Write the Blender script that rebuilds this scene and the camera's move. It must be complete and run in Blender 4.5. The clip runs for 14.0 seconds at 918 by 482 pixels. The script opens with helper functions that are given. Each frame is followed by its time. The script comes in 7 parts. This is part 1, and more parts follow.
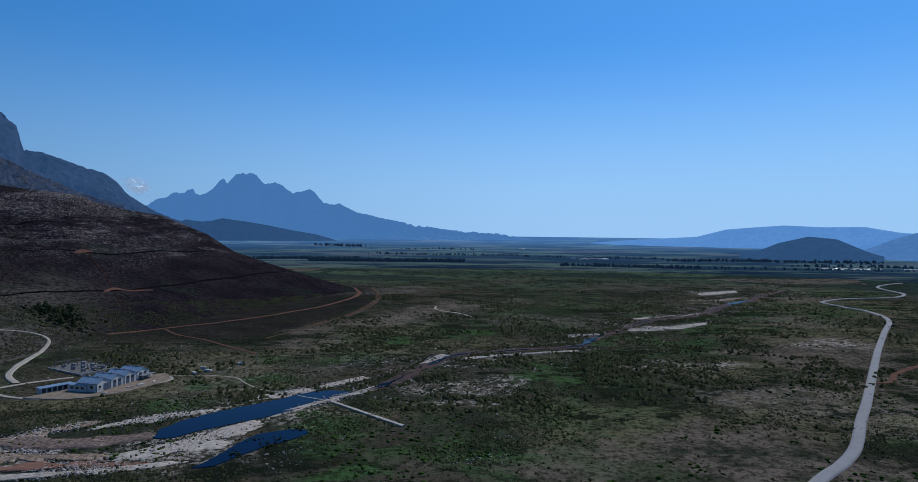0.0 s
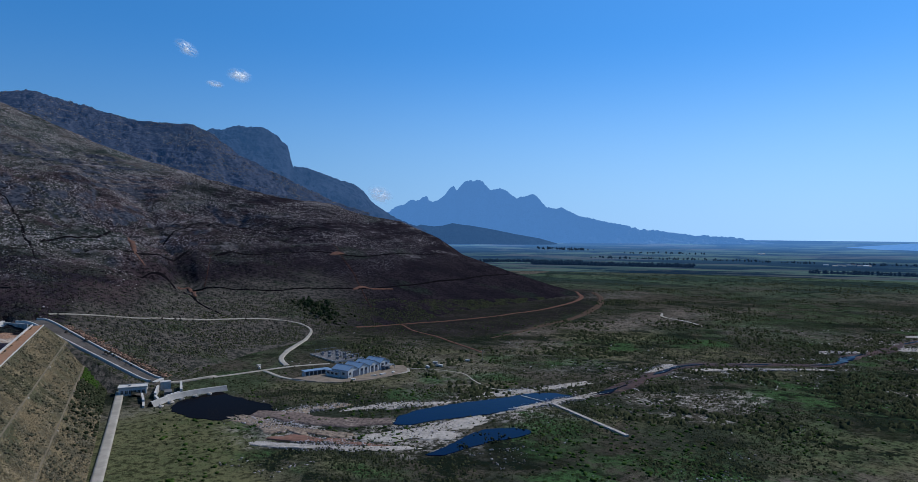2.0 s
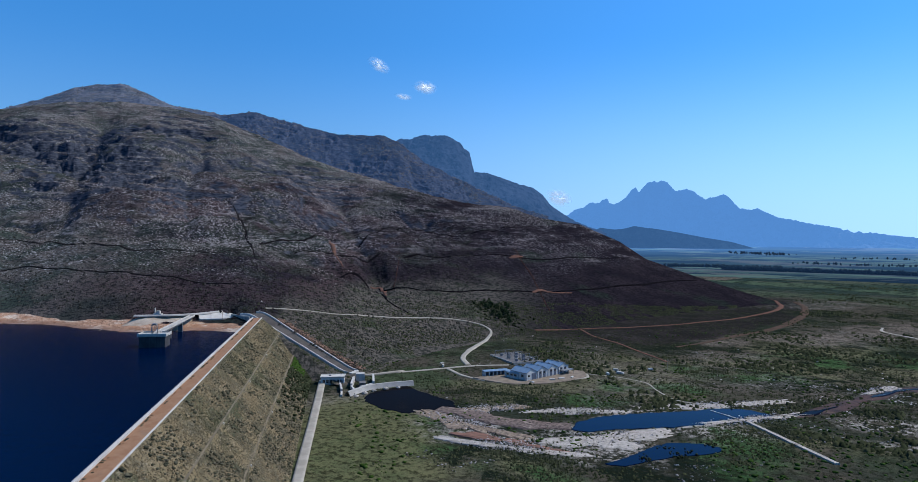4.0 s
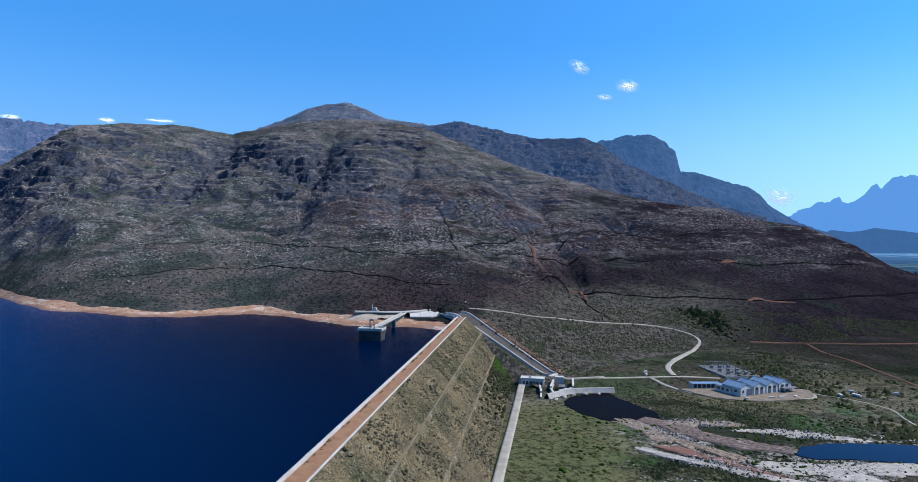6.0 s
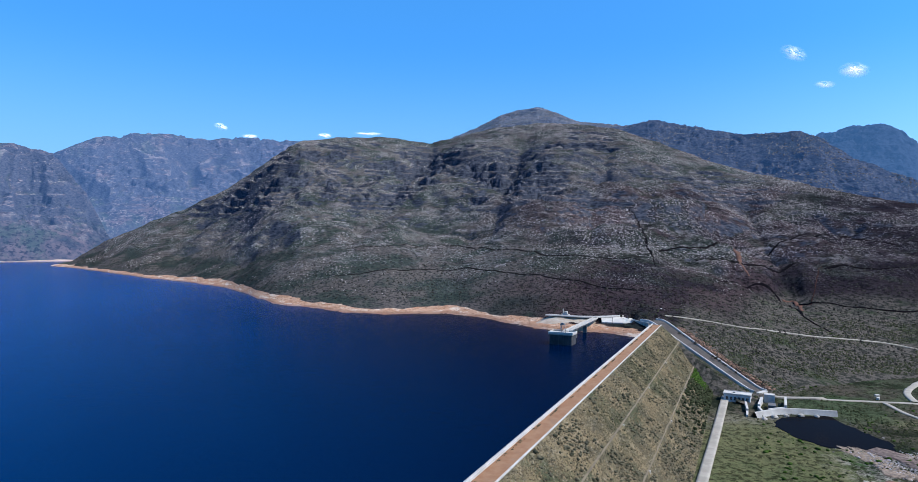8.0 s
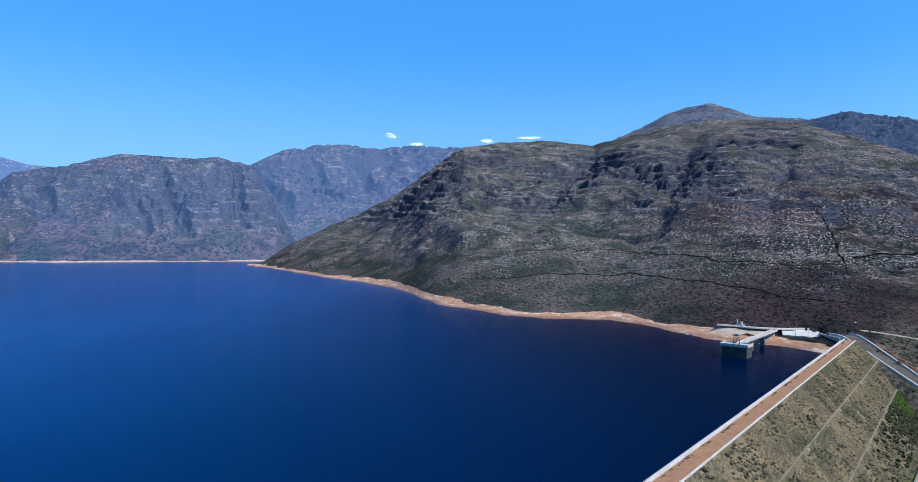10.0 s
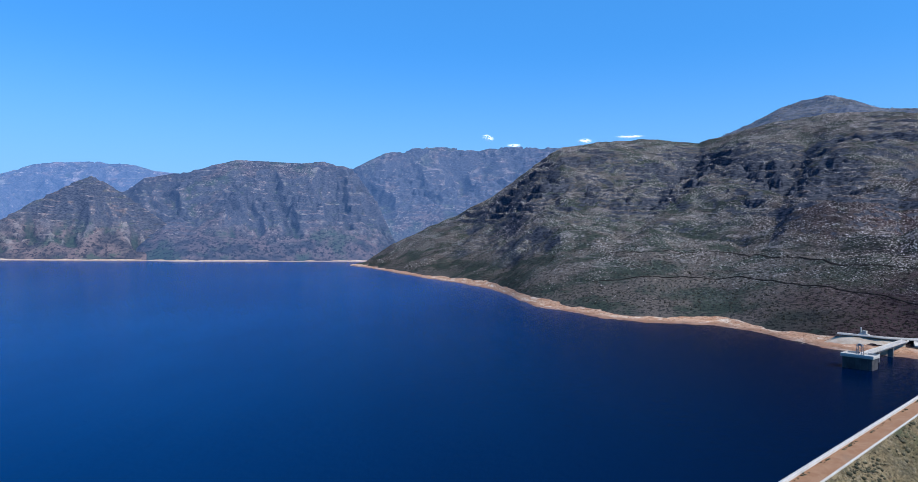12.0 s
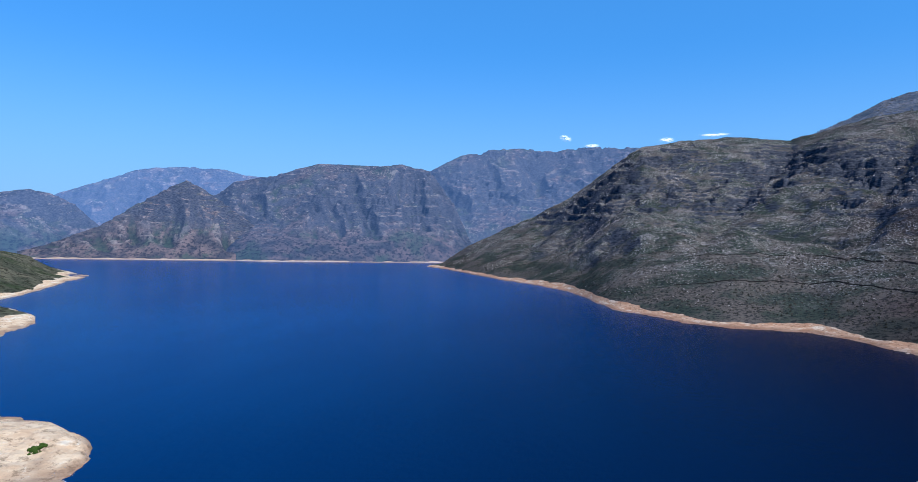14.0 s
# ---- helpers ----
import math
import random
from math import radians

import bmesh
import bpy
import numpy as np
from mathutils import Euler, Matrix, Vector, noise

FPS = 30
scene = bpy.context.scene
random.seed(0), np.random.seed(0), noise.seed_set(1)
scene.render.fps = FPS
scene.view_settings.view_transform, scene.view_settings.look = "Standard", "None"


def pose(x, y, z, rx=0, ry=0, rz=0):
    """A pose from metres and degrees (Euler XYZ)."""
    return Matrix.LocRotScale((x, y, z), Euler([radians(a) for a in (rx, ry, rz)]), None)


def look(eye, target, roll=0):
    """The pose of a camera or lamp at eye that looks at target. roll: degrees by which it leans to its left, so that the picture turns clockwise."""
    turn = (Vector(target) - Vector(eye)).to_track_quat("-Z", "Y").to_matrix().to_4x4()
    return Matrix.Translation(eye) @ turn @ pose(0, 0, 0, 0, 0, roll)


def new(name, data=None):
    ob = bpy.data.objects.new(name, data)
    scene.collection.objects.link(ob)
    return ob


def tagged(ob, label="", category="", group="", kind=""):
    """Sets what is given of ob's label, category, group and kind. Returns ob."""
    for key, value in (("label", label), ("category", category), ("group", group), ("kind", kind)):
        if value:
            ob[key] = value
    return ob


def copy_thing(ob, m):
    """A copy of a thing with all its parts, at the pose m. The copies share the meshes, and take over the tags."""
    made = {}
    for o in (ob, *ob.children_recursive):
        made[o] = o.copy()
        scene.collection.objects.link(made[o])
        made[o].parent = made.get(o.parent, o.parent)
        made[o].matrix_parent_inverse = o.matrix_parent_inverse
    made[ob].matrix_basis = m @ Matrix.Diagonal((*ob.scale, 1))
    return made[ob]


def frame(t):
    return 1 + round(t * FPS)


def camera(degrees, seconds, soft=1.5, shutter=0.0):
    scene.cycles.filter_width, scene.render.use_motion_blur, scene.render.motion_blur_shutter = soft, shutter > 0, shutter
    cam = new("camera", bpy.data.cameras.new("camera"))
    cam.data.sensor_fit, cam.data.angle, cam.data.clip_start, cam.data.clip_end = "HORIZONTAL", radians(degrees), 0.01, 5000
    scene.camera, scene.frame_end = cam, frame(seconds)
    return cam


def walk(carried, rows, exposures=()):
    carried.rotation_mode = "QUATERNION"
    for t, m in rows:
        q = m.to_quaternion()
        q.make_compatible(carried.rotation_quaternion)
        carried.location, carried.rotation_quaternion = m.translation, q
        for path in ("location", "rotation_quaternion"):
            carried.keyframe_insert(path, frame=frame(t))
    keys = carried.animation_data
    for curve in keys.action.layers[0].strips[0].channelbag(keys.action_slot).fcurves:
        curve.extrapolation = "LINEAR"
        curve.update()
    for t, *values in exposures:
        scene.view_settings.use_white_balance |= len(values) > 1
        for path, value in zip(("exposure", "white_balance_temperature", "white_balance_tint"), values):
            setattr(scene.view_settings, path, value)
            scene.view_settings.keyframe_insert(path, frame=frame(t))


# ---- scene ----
# ---------------------------------------------------------------- camera
# A drone hovers at EYE and turns where it is. Rows: seconds, yaw, pitch, roll.
EYE = (0.0, 0.0, 86.0)
TURN = [
    (0.0, 0.0, -0.78, -0.66), (0.5, 6.52, -0.76, -0.55), (1.0, 12.27, -0.70, -0.62), (1.5, 15.88, -0.67, -0.51),
    (2.0, 19.59, -0.64, -0.47), (4.5, 39.79, -0.41, -0.40), (5.0, 44.38, -0.37, -0.40), (5.5, 48.80, -0.33, -0.39),
    (6.0, 53.05, -0.29, -0.39), (6.5, 57.35, -0.25, -0.38), (7.0, 61.57, -0.20, -0.38), (7.5, 65.75, -0.15, -0.43),
    (8.0, 69.93, -0.11, -0.50), (8.5, 74.27, -0.06, -0.52), (11.0, 88.74, 0.04, -0.88), (11.5, 90.79, 0.01, -0.86),
    (12.0, 92.74, 0.06, -0.90), (12.5, 94.62, 0.06, -0.97), (13.0, 96.30, 0.07, -0.97), (13.5, 97.88, 0.08, -1.00),
    (14.0, 99.53, 0.09, -1.07),
]
cam = camera(71.0, 14.0, soft=0.8)
walk(cam, [(t, pose(*EYE, 90 + p, r, w)) for t, w, p, r in TURN],
     exposures=[(0.0, -0.95, 6500, 10), (2.0, -0.74, 6500, 10), (5.0, -0.15, 6500, 10), (6.5, 0.04, 6500, 10), (8.5, 0.16, 6500, 10), (11.0, 0.10, 6500, 10), (14.0, 0.0, 6500, 10)])

# ---------------------------------------------------------------- sky and sun
SUN_AZ, SUN_EL = -36.0, 49.0
world = bpy.data.worlds.new("world")
scene.world = world
world.use_nodes = True
wn = world.node_tree.nodes
wl = world.node_tree.links
sky = wn.new("ShaderNodeTexSky")
sky.sky_type = "NISHITA"
sky.sun_disc = False
sky.sun_elevation = radians(SUN_EL)
sky.sun_rotation = radians(-SUN_AZ)
sky.altitude = 200
sky.air_density = 1.0
sky.dust_density = 0.5
sky.ozone_density = 4.0
wn["Background"].inputs["Strength"].default_value = 0.155
vivid = wn.new("ShaderNodeHueSaturation")
vivid.inputs["Saturation"].default_value = 1.2
tint = wn.new("ShaderNodeMix")
tint.data_type, tint.blend_type = "RGBA", "MULTIPLY"
tint.inputs[0].default_value = 1.0
tint.inputs[7].default_value = (0.54, 0.98, 1.40, 1)
wl.new(sky.outputs["Color"], vivid.inputs["Color"])
wl.new(vivid.outputs["Color"], tint.inputs[6])
# pale air low over the horizon
where = wn.new("ShaderNodeTexCoord")
axes = wn.new("ShaderNodeSeparateXYZ")
low = wn.new("ShaderNodeMapRange")
low.interpolation_type = "SMOOTHSTEP"
for key, value in (("From Min", 0.30), ("From Max", -0.02), ("To Min", 0.0), ("To Max", 0.95)):
    low.inputs[key].default_value = value
pale = wn.new("ShaderNodeMix")
pale.data_type = "RGBA"
wl.new(where.outputs["Generated"], axes.inputs["Vector"])
wl.new(axes.outputs["Z"], low.inputs["Value"])
wl.new(low.outputs["Result"], pale.inputs[0])
even = wn.new("ShaderNodeMix")
even.data_type = "RGBA"
even.inputs[0].default_value = 0.5
even.inputs[7].default_value = (0.45, 2.5, 6.1, 1)
wl.new(tint.outputs[2], even.inputs[6])
wl.new(even.outputs[2], pale.inputs[6])
# brighter air towards the sun
side = wn.new("ShaderNodeVectorMath")
side.operation = "DOT_PRODUCT"
side.inputs[1].default_value = (-math.sin(radians(SUN_AZ)), math.cos(radians(SUN_AZ)), 0)
glow = wn.new("ShaderNodeMapRange")
glow.interpolation_type = "SMOOTHSTEP"
for key, value in (("From Min", -0.15), ("From Max", 0.95), ("To Min", 0.97), ("To Max", 1.27)):
    glow.inputs[key].default_value = value
air = wn.new("ShaderNodeMix")
air.data_type = "RGBA"
air.inputs[6].default_value, air.inputs[7].default_value = (1.75, 3.6, 6.4, 1), (3.2, 5.6, 9.0, 1)
share = wn.new("ShaderNodeMapRange")
for key, value in (("From Min", 0.0), ("From Max", 0.9)):
    share.inputs[key].default_value = value
wl.new(side.outputs["Value"], share.inputs["Value"])
wl.new(share.outputs["Result"], air.inputs[0])
wl.new(air.outputs[2], pale.inputs[7])
lit = wn.new("ShaderNodeVectorMath")
lit.operation = "SCALE"
wl.new(where.outputs["Generated"], side.inputs[0])
wl.new(side.outputs["Value"], glow.inputs["Value"])
wl.new(pale.outputs[2], lit.inputs[0])
wl.new(glow.outputs["Result"], lit.inputs["Scale"])
wl.new(lit.outputs[0], wn["Background"].inputs["Color"])

sun = new("sun", bpy.data.lights.new("sun", "SUN"))
sun.data.energy = 6.5
sun.data.angle = radians(0.53)
sun.data.color = (1.0, 0.95, 0.87)
a, e = radians(SUN_AZ), radians(SUN_EL)
sun.matrix_world = look((0, 0, 900), (900 * math.sin(a) * math.cos(e), -900 * math.cos(a) * math.cos(e), 900 - 900 * math.sin(e)))
# ---------------------------------------------------------------- lie of the land (plain numbers, no objects yet)
# Polar tables fitted to the camera's view from the drone: azimuth in degrees, counted anticlockwise from +y; water
# level is z = 0, the dam's crest z = 11.
CREST_DIR = np.array((-0.716, 0.698))       # along the dam towards the far abutment
DOWN_DIR = np.array((0.698, 0.716))         # square to it, downstream
VALLEY = -31.0


def grid_noise(x, y, seed):
    """Gradient noise on plain arrays, about -0.7 to 0.7."""
    xi, yi = np.floor(x).astype(np.int64), np.floor(y).astype(np.int64)
    xf, yf = x - xi, y - yi
    u, v = xf * xf * xf * (xf * (xf * 6 - 15) + 10), yf * yf * yf * (yf * (yf * 6 - 15) + 10)

    def corner(i, j):
        h = ((xi + i) * 374761393 + (yi + j) * 668265263 + seed * 974634777) & 0x7FFFFFFF
        h = ((h ^ (h >> 13)) * 1274126177) & 0x7FFFFFFF
        ang = ((h ^ (h >> 16)) & 0xFFFF) / 65536.0 * 2 * np.pi
        return np.cos(ang) * (xf - i) + np.sin(ang) * (yf - j)

    a0 = corner(0, 0) * (1 - u) + corner(1, 0) * u
    a1 = corner(0, 1) * (1 - u) + corner(1, 1) * u
    return a0 * (1 - v) + a1 * v


def fbm(x, y, size, octaves=5, seed=0, gain=0.5, ridged=False):
    total, amp, k = np.zeros(np.broadcast(x, y).shape), 1.0, 1.0 / size
    for o in range(octaves):
        n = grid_noise(x * k + 17.3 * o, y * k - 9.1 * o, seed + o)
        total += amp * ((0.35 - np.abs(n)) * 2 if ridged else n)
        amp, k = amp * gain, k * 2.03
    return total


def smooth(lo, hi, x):
    t = np.clip((x - lo) / (hi - lo), 0, 1)
    return t * t * (3 - 2 * t)


# Beyond 2.2 km the plain is drawn together, so that it reaches its horizon within 4.8 km.
FAR_D = np.concatenate([np.arange(0, 2200, 50), np.geomspace(2200, 30000, 200)])
FAR_R = np.where(FAR_D < 2200, FAR_D, 2200 + 2600 * (1 - np.exp(-(FAR_D - 2200) / 2600)))


def polar(x, y):
    return np.degrees(np.arctan2(-x, y)), np.hypot(x, y)


def plain_z(x, y):
    """The valley floor, the reservoir's bed and the far plain."""
    az, r = polar(x, y)
    d = np.interp(r, FAR_R, FAR_D)
    z = EYE[2] - (EYE[2] - VALLEY) * r / np.maximum(d, 1)
    u = x * DOWN_DIR[0] + y * DOWN_DIR[1]
    z = z + 1.4 * fbm(x, y, 120.0, 4, 3) * smooth(2600, 1500, r)
    for px, py, rx, ry in ((-125, 415, 85, 85), (-108, 345, 45, 50), (-290, 352, 60, 45)):
        # level ground round the ponds
        flat = smooth(1.3, 0.8, np.hypot((x - px) / rx, (y - py) / ry))
        z = z * (1 - flat) + VALLEY * flat
    lake = smooth(-60, -95, u)
    return z * (1 - lake) + lake * -16.0


# Each hill: rows of azimuth, foot distance, foot height, top distance, top height, back distance, back height.
def eye_z(dist, el):
    return EYE[2] + dist * math.tan(radians(el))


def rows_from(*rows):
    """Rows of azimuth, foot distance, foot height, top distance, the top's elevation, back distance, back height."""
    return np.array([(w, f, zf, t, eye_z(t, el), b, zb) for w, f, zf, t, el, b, zb in rows])


HILLS = {}


def hill(name, rows, amp, size, power=1.0, terrace=0.0, seed=0, round_top=0.0, gully=0.0, jag=0.0, ribs=0.0, rib_deg=3.0, crags=0.0, even=2.6, keep_foot=True, ravines=(), ledges=None, calm=None):
    HILLS[name] = dict(rows=rows, amp=amp, size=size, power=power, terrace=terrace, seed=seed, round_top=round_top, gully=gully, jag=jag, ribs=ribs, rib_deg=rib_deg, crags=crags, smooth=even, keep_foot=keep_foot, ravines=ravines, ledges=ledges, calm=calm)


def hill_table(h):
    """Fine table of a hill's rows; distances and feet are smoothed along it, the skyline is kept."""
    rows = h["rows"][np.argsort(h["rows"][:, 0])]
    az = np.arange(rows[0, 0] - 3, rows[-1, 0] + 3.05, 0.1)
    cols = [np.interp(az, rows[:, 0], rows[:, k]) for k in range(1, 7)]
    el = np.interp(az, rows[:, 0], (rows[:, 4] - EYE[2]) / rows[:, 3])
    n = int(h["smooth"] * 10) | 1
    w = np.hanning(n + 2)[1:-1]
    w /= w.sum()
    soft = [np.convolve(np.pad(c, n // 2, mode="edge"), w, "valid") for c in cols]
    if h["keep_foot"]:
        w = np.hanning(13)[1:-1]
        soft[0] = np.convolve(np.pad(cols[0], 5, mode="edge"), w / w.sum(), "valid")
    soft[3] = EYE[2] + soft[2] * el
    return az, soft


def hill_row(h, az):
    if "table" not in h:
        h["table"] = hill_table(h)
    grid, cols = h["table"]
    out = [np.interp(az, grid, c) for c in cols]
    return out


def hill_z(h, az, s, x, y):
    """Height at profile place s: 0 the foot, 1 the top, 2 the back."""
    f, zf, t, zt, b, zb = hill_row(h, az)
    p = np.clip(s, 0, 1)
    g = p ** h["power"]
    if h["round_top"]:
        g = (1 - h["round_top"]) * g + h["round_top"] * np.sin(p * np.pi / 2)
    q = np.clip(s - 1, 0, 1)
    z = np.where(s <= 1, zf + (zt - zf) * g, zt + (zb - zt) * q ** 1.4)
    big = np.clip((zt - zf) / 250.0, 0.05, 1.0)
    win = smooth(0.10, 0.42, s) * (0.1 + 0.9 * smooth(1.0, 0.75, s))
    wild = 1.0
    if h["calm"]:
        # the low spur is an even slope
        wild = 0.08 + 0.92 * smooth(h["calm"][0], h["calm"][1], az + 0.05 * z)
        win = win * wild
    z = z + win * big * h["amp"] * fbm(x, y, h["size"], 6, h["seed"])
    if h["gully"]:
        wx, wy = x + 0.35 * h["size"] * fbm(x, y, h["size"] * 1.3, 3, h["seed"] + 60), y + 0.35 * h["size"] * fbm(x, y, h["size"] * 1.3, 3, h["seed"] + 61)
        cut = np.maximum(fbm(wx, wy, h["size"] * 2.4, 5, h["seed"] + 40, 0.55, True), 0) ** 1.5
        z = z - win * big * h["gully"] * cut
    if h["ribs"]:
        # spurs and ravines that run down the slope
        wander = az / h["rib_deg"] - 0.8 * s + 0.45 * fbm(x, y, 420.0, 4, h["seed"] + 90)
        rib = np.clip(fbm(wander, 0.7 * s + 0.2 * wander, 1.0, 3, h["seed"] + 91, 0.42, True), 0.02, 0.55)
        z = z + smooth(0.10, 0.45, s) * smooth(1.0, 0.72, s) * wild * big * h["ribs"] * (rib - 0.5)
    if h["jag"]:
        # an uneven shore line, and low humps on the foot slope
        shore = smooth(-66, -80, x * DOWN_DIR[0] + y * DOWN_DIR[1])
        z = z + shore * (h["jag"] * 0.24 * fbm(x, y, 60.0, 5, h["seed"] + 80, 0.6) * smooth(0.16, 0.0, s) + 5.0 * fbm(x, y, 90.0, 5, h["seed"] + 81, 0.6) * smooth(0.03, 0.16, s))
    for path, wide, deep in h["ravines"]:
        mid = np.interp(s, [q[1] for q in path], [q[0] for q in path]) + 0.5 * fbm(x, y, 150.0, 3, h["seed"] + 70)
        off = np.abs(az - mid) / wide
        z = z - deep * smooth(0.08, 0.6, s) * np.exp(-(off ** 1.3)) * smooth(path[0][1] - 0.06, path[0][1] + 0.12, s) * smooth(path[-1][1] + 0.03, path[-1][1] - 0.16, s)
    if h["terrace"]:
        # beds of hard rock that stand out as broken cliff bands, with rubble between them
        k = h["terrace"]
        body = smooth(0.12, 0.30, s) * wild
        hard = (h["ledges"](az, z, x, y) if h["ledges"] else smooth(0.25, 0.5, s)) * body
        crag = smooth(-0.16, 0.14, fbm(x, y, 260.0, 5, h["seed"] + 13, 0.6)) * hard
        for size, seed, much, lo, hi in ((k, 9, 0.95, 0.72, 0.82), (0.41 * k, 19, 0.8, 0.66, 0.82)):
            wob = z + 0.05 * (x + 0.6 * y) + 0.55 * size * fbm(x, y, 190.0, 6, h["seed"] + seed, 0.55)
            step = wob / size - np.floor(wob / size)
            here = crag * smooth(-0.14, 0.10, fbm(x, y, 105.0, 5, h["seed"] + seed + 3, 0.6))
            z = z + here * size * much * (smooth(lo, hi, step) - step) * (0.3 + 0.7 * smooth(1.0, 0.93, s))
        rough = fbm(x, y, 42.0, 5, h["seed"] + 17, 0.62)
        z = z + h["crags"] * (0.10 + 0.34 * crag) * rough * body
        z = z + 0.22 * h["crags"] * np.maximum(rough - 0.1, 0) * smooth(0.85, 0.97, s) * smooth(1.6, 1.05, s) * wild
    return z


CHUTE = ((-530, 392.6, 8.8), (-512, 392, 8.2), (-472, 390.6, -3.9), (-432, 389.3, -16.1), (-394, 388, -27.3), (-384, 387.6, -28.6))
CHUTE_HALF = (8.5, 7.4, 6.4, 5.6, 5.0, 5.0)


def cut_chute(x, y, z):
    """The bed that the spillway is sunk into."""
    xs = [p[0] for p in CHUTE]
    mid, half, bed = np.interp(x, xs, [p[1] for p in CHUTE]), np.interp(x, xs, CHUTE_HALF), np.interp(x, xs, [p[2] for p in CHUTE])
    off = np.abs(y - mid) - half
    z = np.where(np.hypot((x + 545) / 13, (y - 364) / 25) < 1, np.minimum(z, 4.6), z)
    inside = (x > -534) & (x < -380) & (off < 14)
    return np.where(inside, np.minimum(z, bed - 0.8 + np.maximum(off - 3.0, 0) * 0.7), z)


def hill_height(h, x, y):
    """Height at a place, and -999 where the hill is not."""
    az, r = polar(x, y)
    f, zf, t, zt, b, zb = hill_row(h, az)
    s = np.where(r <= t, (r - f) / np.maximum(t - f, 1), 1 + (r - t) / np.maximum(b - t, 1))
    lo, hi = h["rows"][:, 0].min(), h["rows"][:, 0].max()
    ok = (az >= lo) & (az <= hi) & (s > -0.05) & (s < 1.999)
    return np.where(ok, cut_chute(x, y, hill_z(h, az, s, x, y)), -999.0)


def near_ledges(az, z, x, y):
    """Where the near mountain's hard beds crop out: a belt half way up, thinner towards the spur."""
    belt = smooth(140, 205, z + 26 * fbm(x, y, 240.0, 4, 801)) * smooth(420, 330, z)
    return smooth(50, 64, az + 5 * fbm(x, y, 300.0, 3, 802)) * (0.30 * smooth(110, 200, z) + 0.95 * belt) + 0.30 * smooth(62, 50, az) * smooth(130, 220, z)


# The near mountain: its tip at azimuth 8 lies on the plain, from 60 on its foot is the shore.
hill("burnt_mountain", rows_from(
    (7.5, 1290, -33, 1310, -5.25, 1340, -40), (9.2, 1240, -32, 1310, -5.0, 1380, -40), (11.4, 1180, -32, 1320, -4.45, 1480, -40),
    (15.2, 1060, -32, 1340, -3.25, 1600, -40), (19.2, 960, -32, 1380, -1.86, 1750, -30), (21.4, 900, -32, 1420, -0.4, 1800, -20),
    (24.8, 830, -32, 1480, 1.1, 1900, 0), (28.4, 770, -32, 1530, 1.7, 2000, 30), (31, 740, -32, 1580, 2.6, 2050, 60),
    (35.4, 690, -30, 1650, 3.1, 2150, 90), (41, 600, -30, 1760, 4.4, 2250, 130), (44.5, 520, -31, 1840, 5.5, 2300, 160), (47, 530, -24, 1880, 6.2, 2350, 180),
    (49, 556, -13.5, 1920, 6.8, 2400, 200), (51.5, 592, -1, 2010, 7.9, 2400, 240), (53.5, 600, 4, 2080, 8.6, 2500, 250), (56, 606, -1.2, 2150, 9.6, 2600, 260),
    (59.6, 612, -1.2, 2250, 10.2, 2700, 300), (63.1, 630, -1.2, 2300, 10.3, 2750, 320), (66.3, 670, -1.2, 2320, 10.0, 2750, 320),
    (70.4, 738, -1.2, 2330, 9.0, 2750, 300), (72.4, 740, -1.2, 2330, 8.5, 2750, 300), (76.6, 728, -1.2, 2330, 9.0, 2750, 300),
    (80.8, 766, -1.2, 2280, 8.8, 2700, 280), (83.85, 828, -1.2, 2200, 8.45, 2650, 250), (85.85, 872, -1.2, 2140, 7.05, 2550, 200),
    (87.2, 940, -1.2, 2140, 6.1, 2500, 150), (88.2, 1030, -1.2, 2140, 5.3, 2500, 150), (89.8, 1165, -1.2, 2160, 4.15, 2500, 100),
    (92.6, 1325, -1.2, 2180, 2.6, 2500, 50), (95.8, 1485, -1.2, 2220, 1.05, 2500, 0), (98.5, 1740, -1.2, 2260, -0.2, 2450, -5),
    (101, 2040, -1.2, 2250, -1.95, 2330, -8), (102.3, 2170, -1.2, 2200, -2.22, 2260, -8)),
    30.0, 260.0, 1.3, 27.0, 5, 0.12, 30.0, 9.0, 18.0, 7.0, 10.0, calm=(24, 46), ledges=near_ledges, ravines=(
        (((80.5, 0.2), (78.2, 0.34), (75.3, 0.6), (72.2, 1.0)), 1.7, 32.0),
        (((58.5, 0.16), (58.2, 0.45), (56.5, 0.8)), 0.9, 20.0), (((67.5, 0.2), (66.0, 0.5), (63.8, 0.95)), 1.0, 22.0), (((42.0, 0.2), (44.0, 0.5), (46.5, 0.9)), 1.1, 20.0)))
# The round rocky summit behind its ridge, and the shoulder towards the cliffs.
hill("summit", rows_from(
    (52, 2300, 300, 2750, 9.6, 3100, 300), (56, 2300, 330, 2800, 9.9, 3100, 300), (59.6, 2300, 340, 2820, 10.35, 3100, 300),
    (61.3, 2300, 340, 2820, 11.1, 3100, 300), (63.1, 2300, 340, 2820, 11.65, 3100, 300), (66.3, 2300, 340, 2800, 11.0, 3100, 300),
    (68.3, 2300, 330, 2750, 9.95, 3100, 300), (70.4, 2300, 320, 2700, 9.05, 3000, 280), (73, 2300, 280, 2650, 8.2, 3000, 260)),
    20.0, 200.0, 0.9, 17.0, 21, 0.4, 12.0, 0.0, 0.0, 3.0, 16.0)
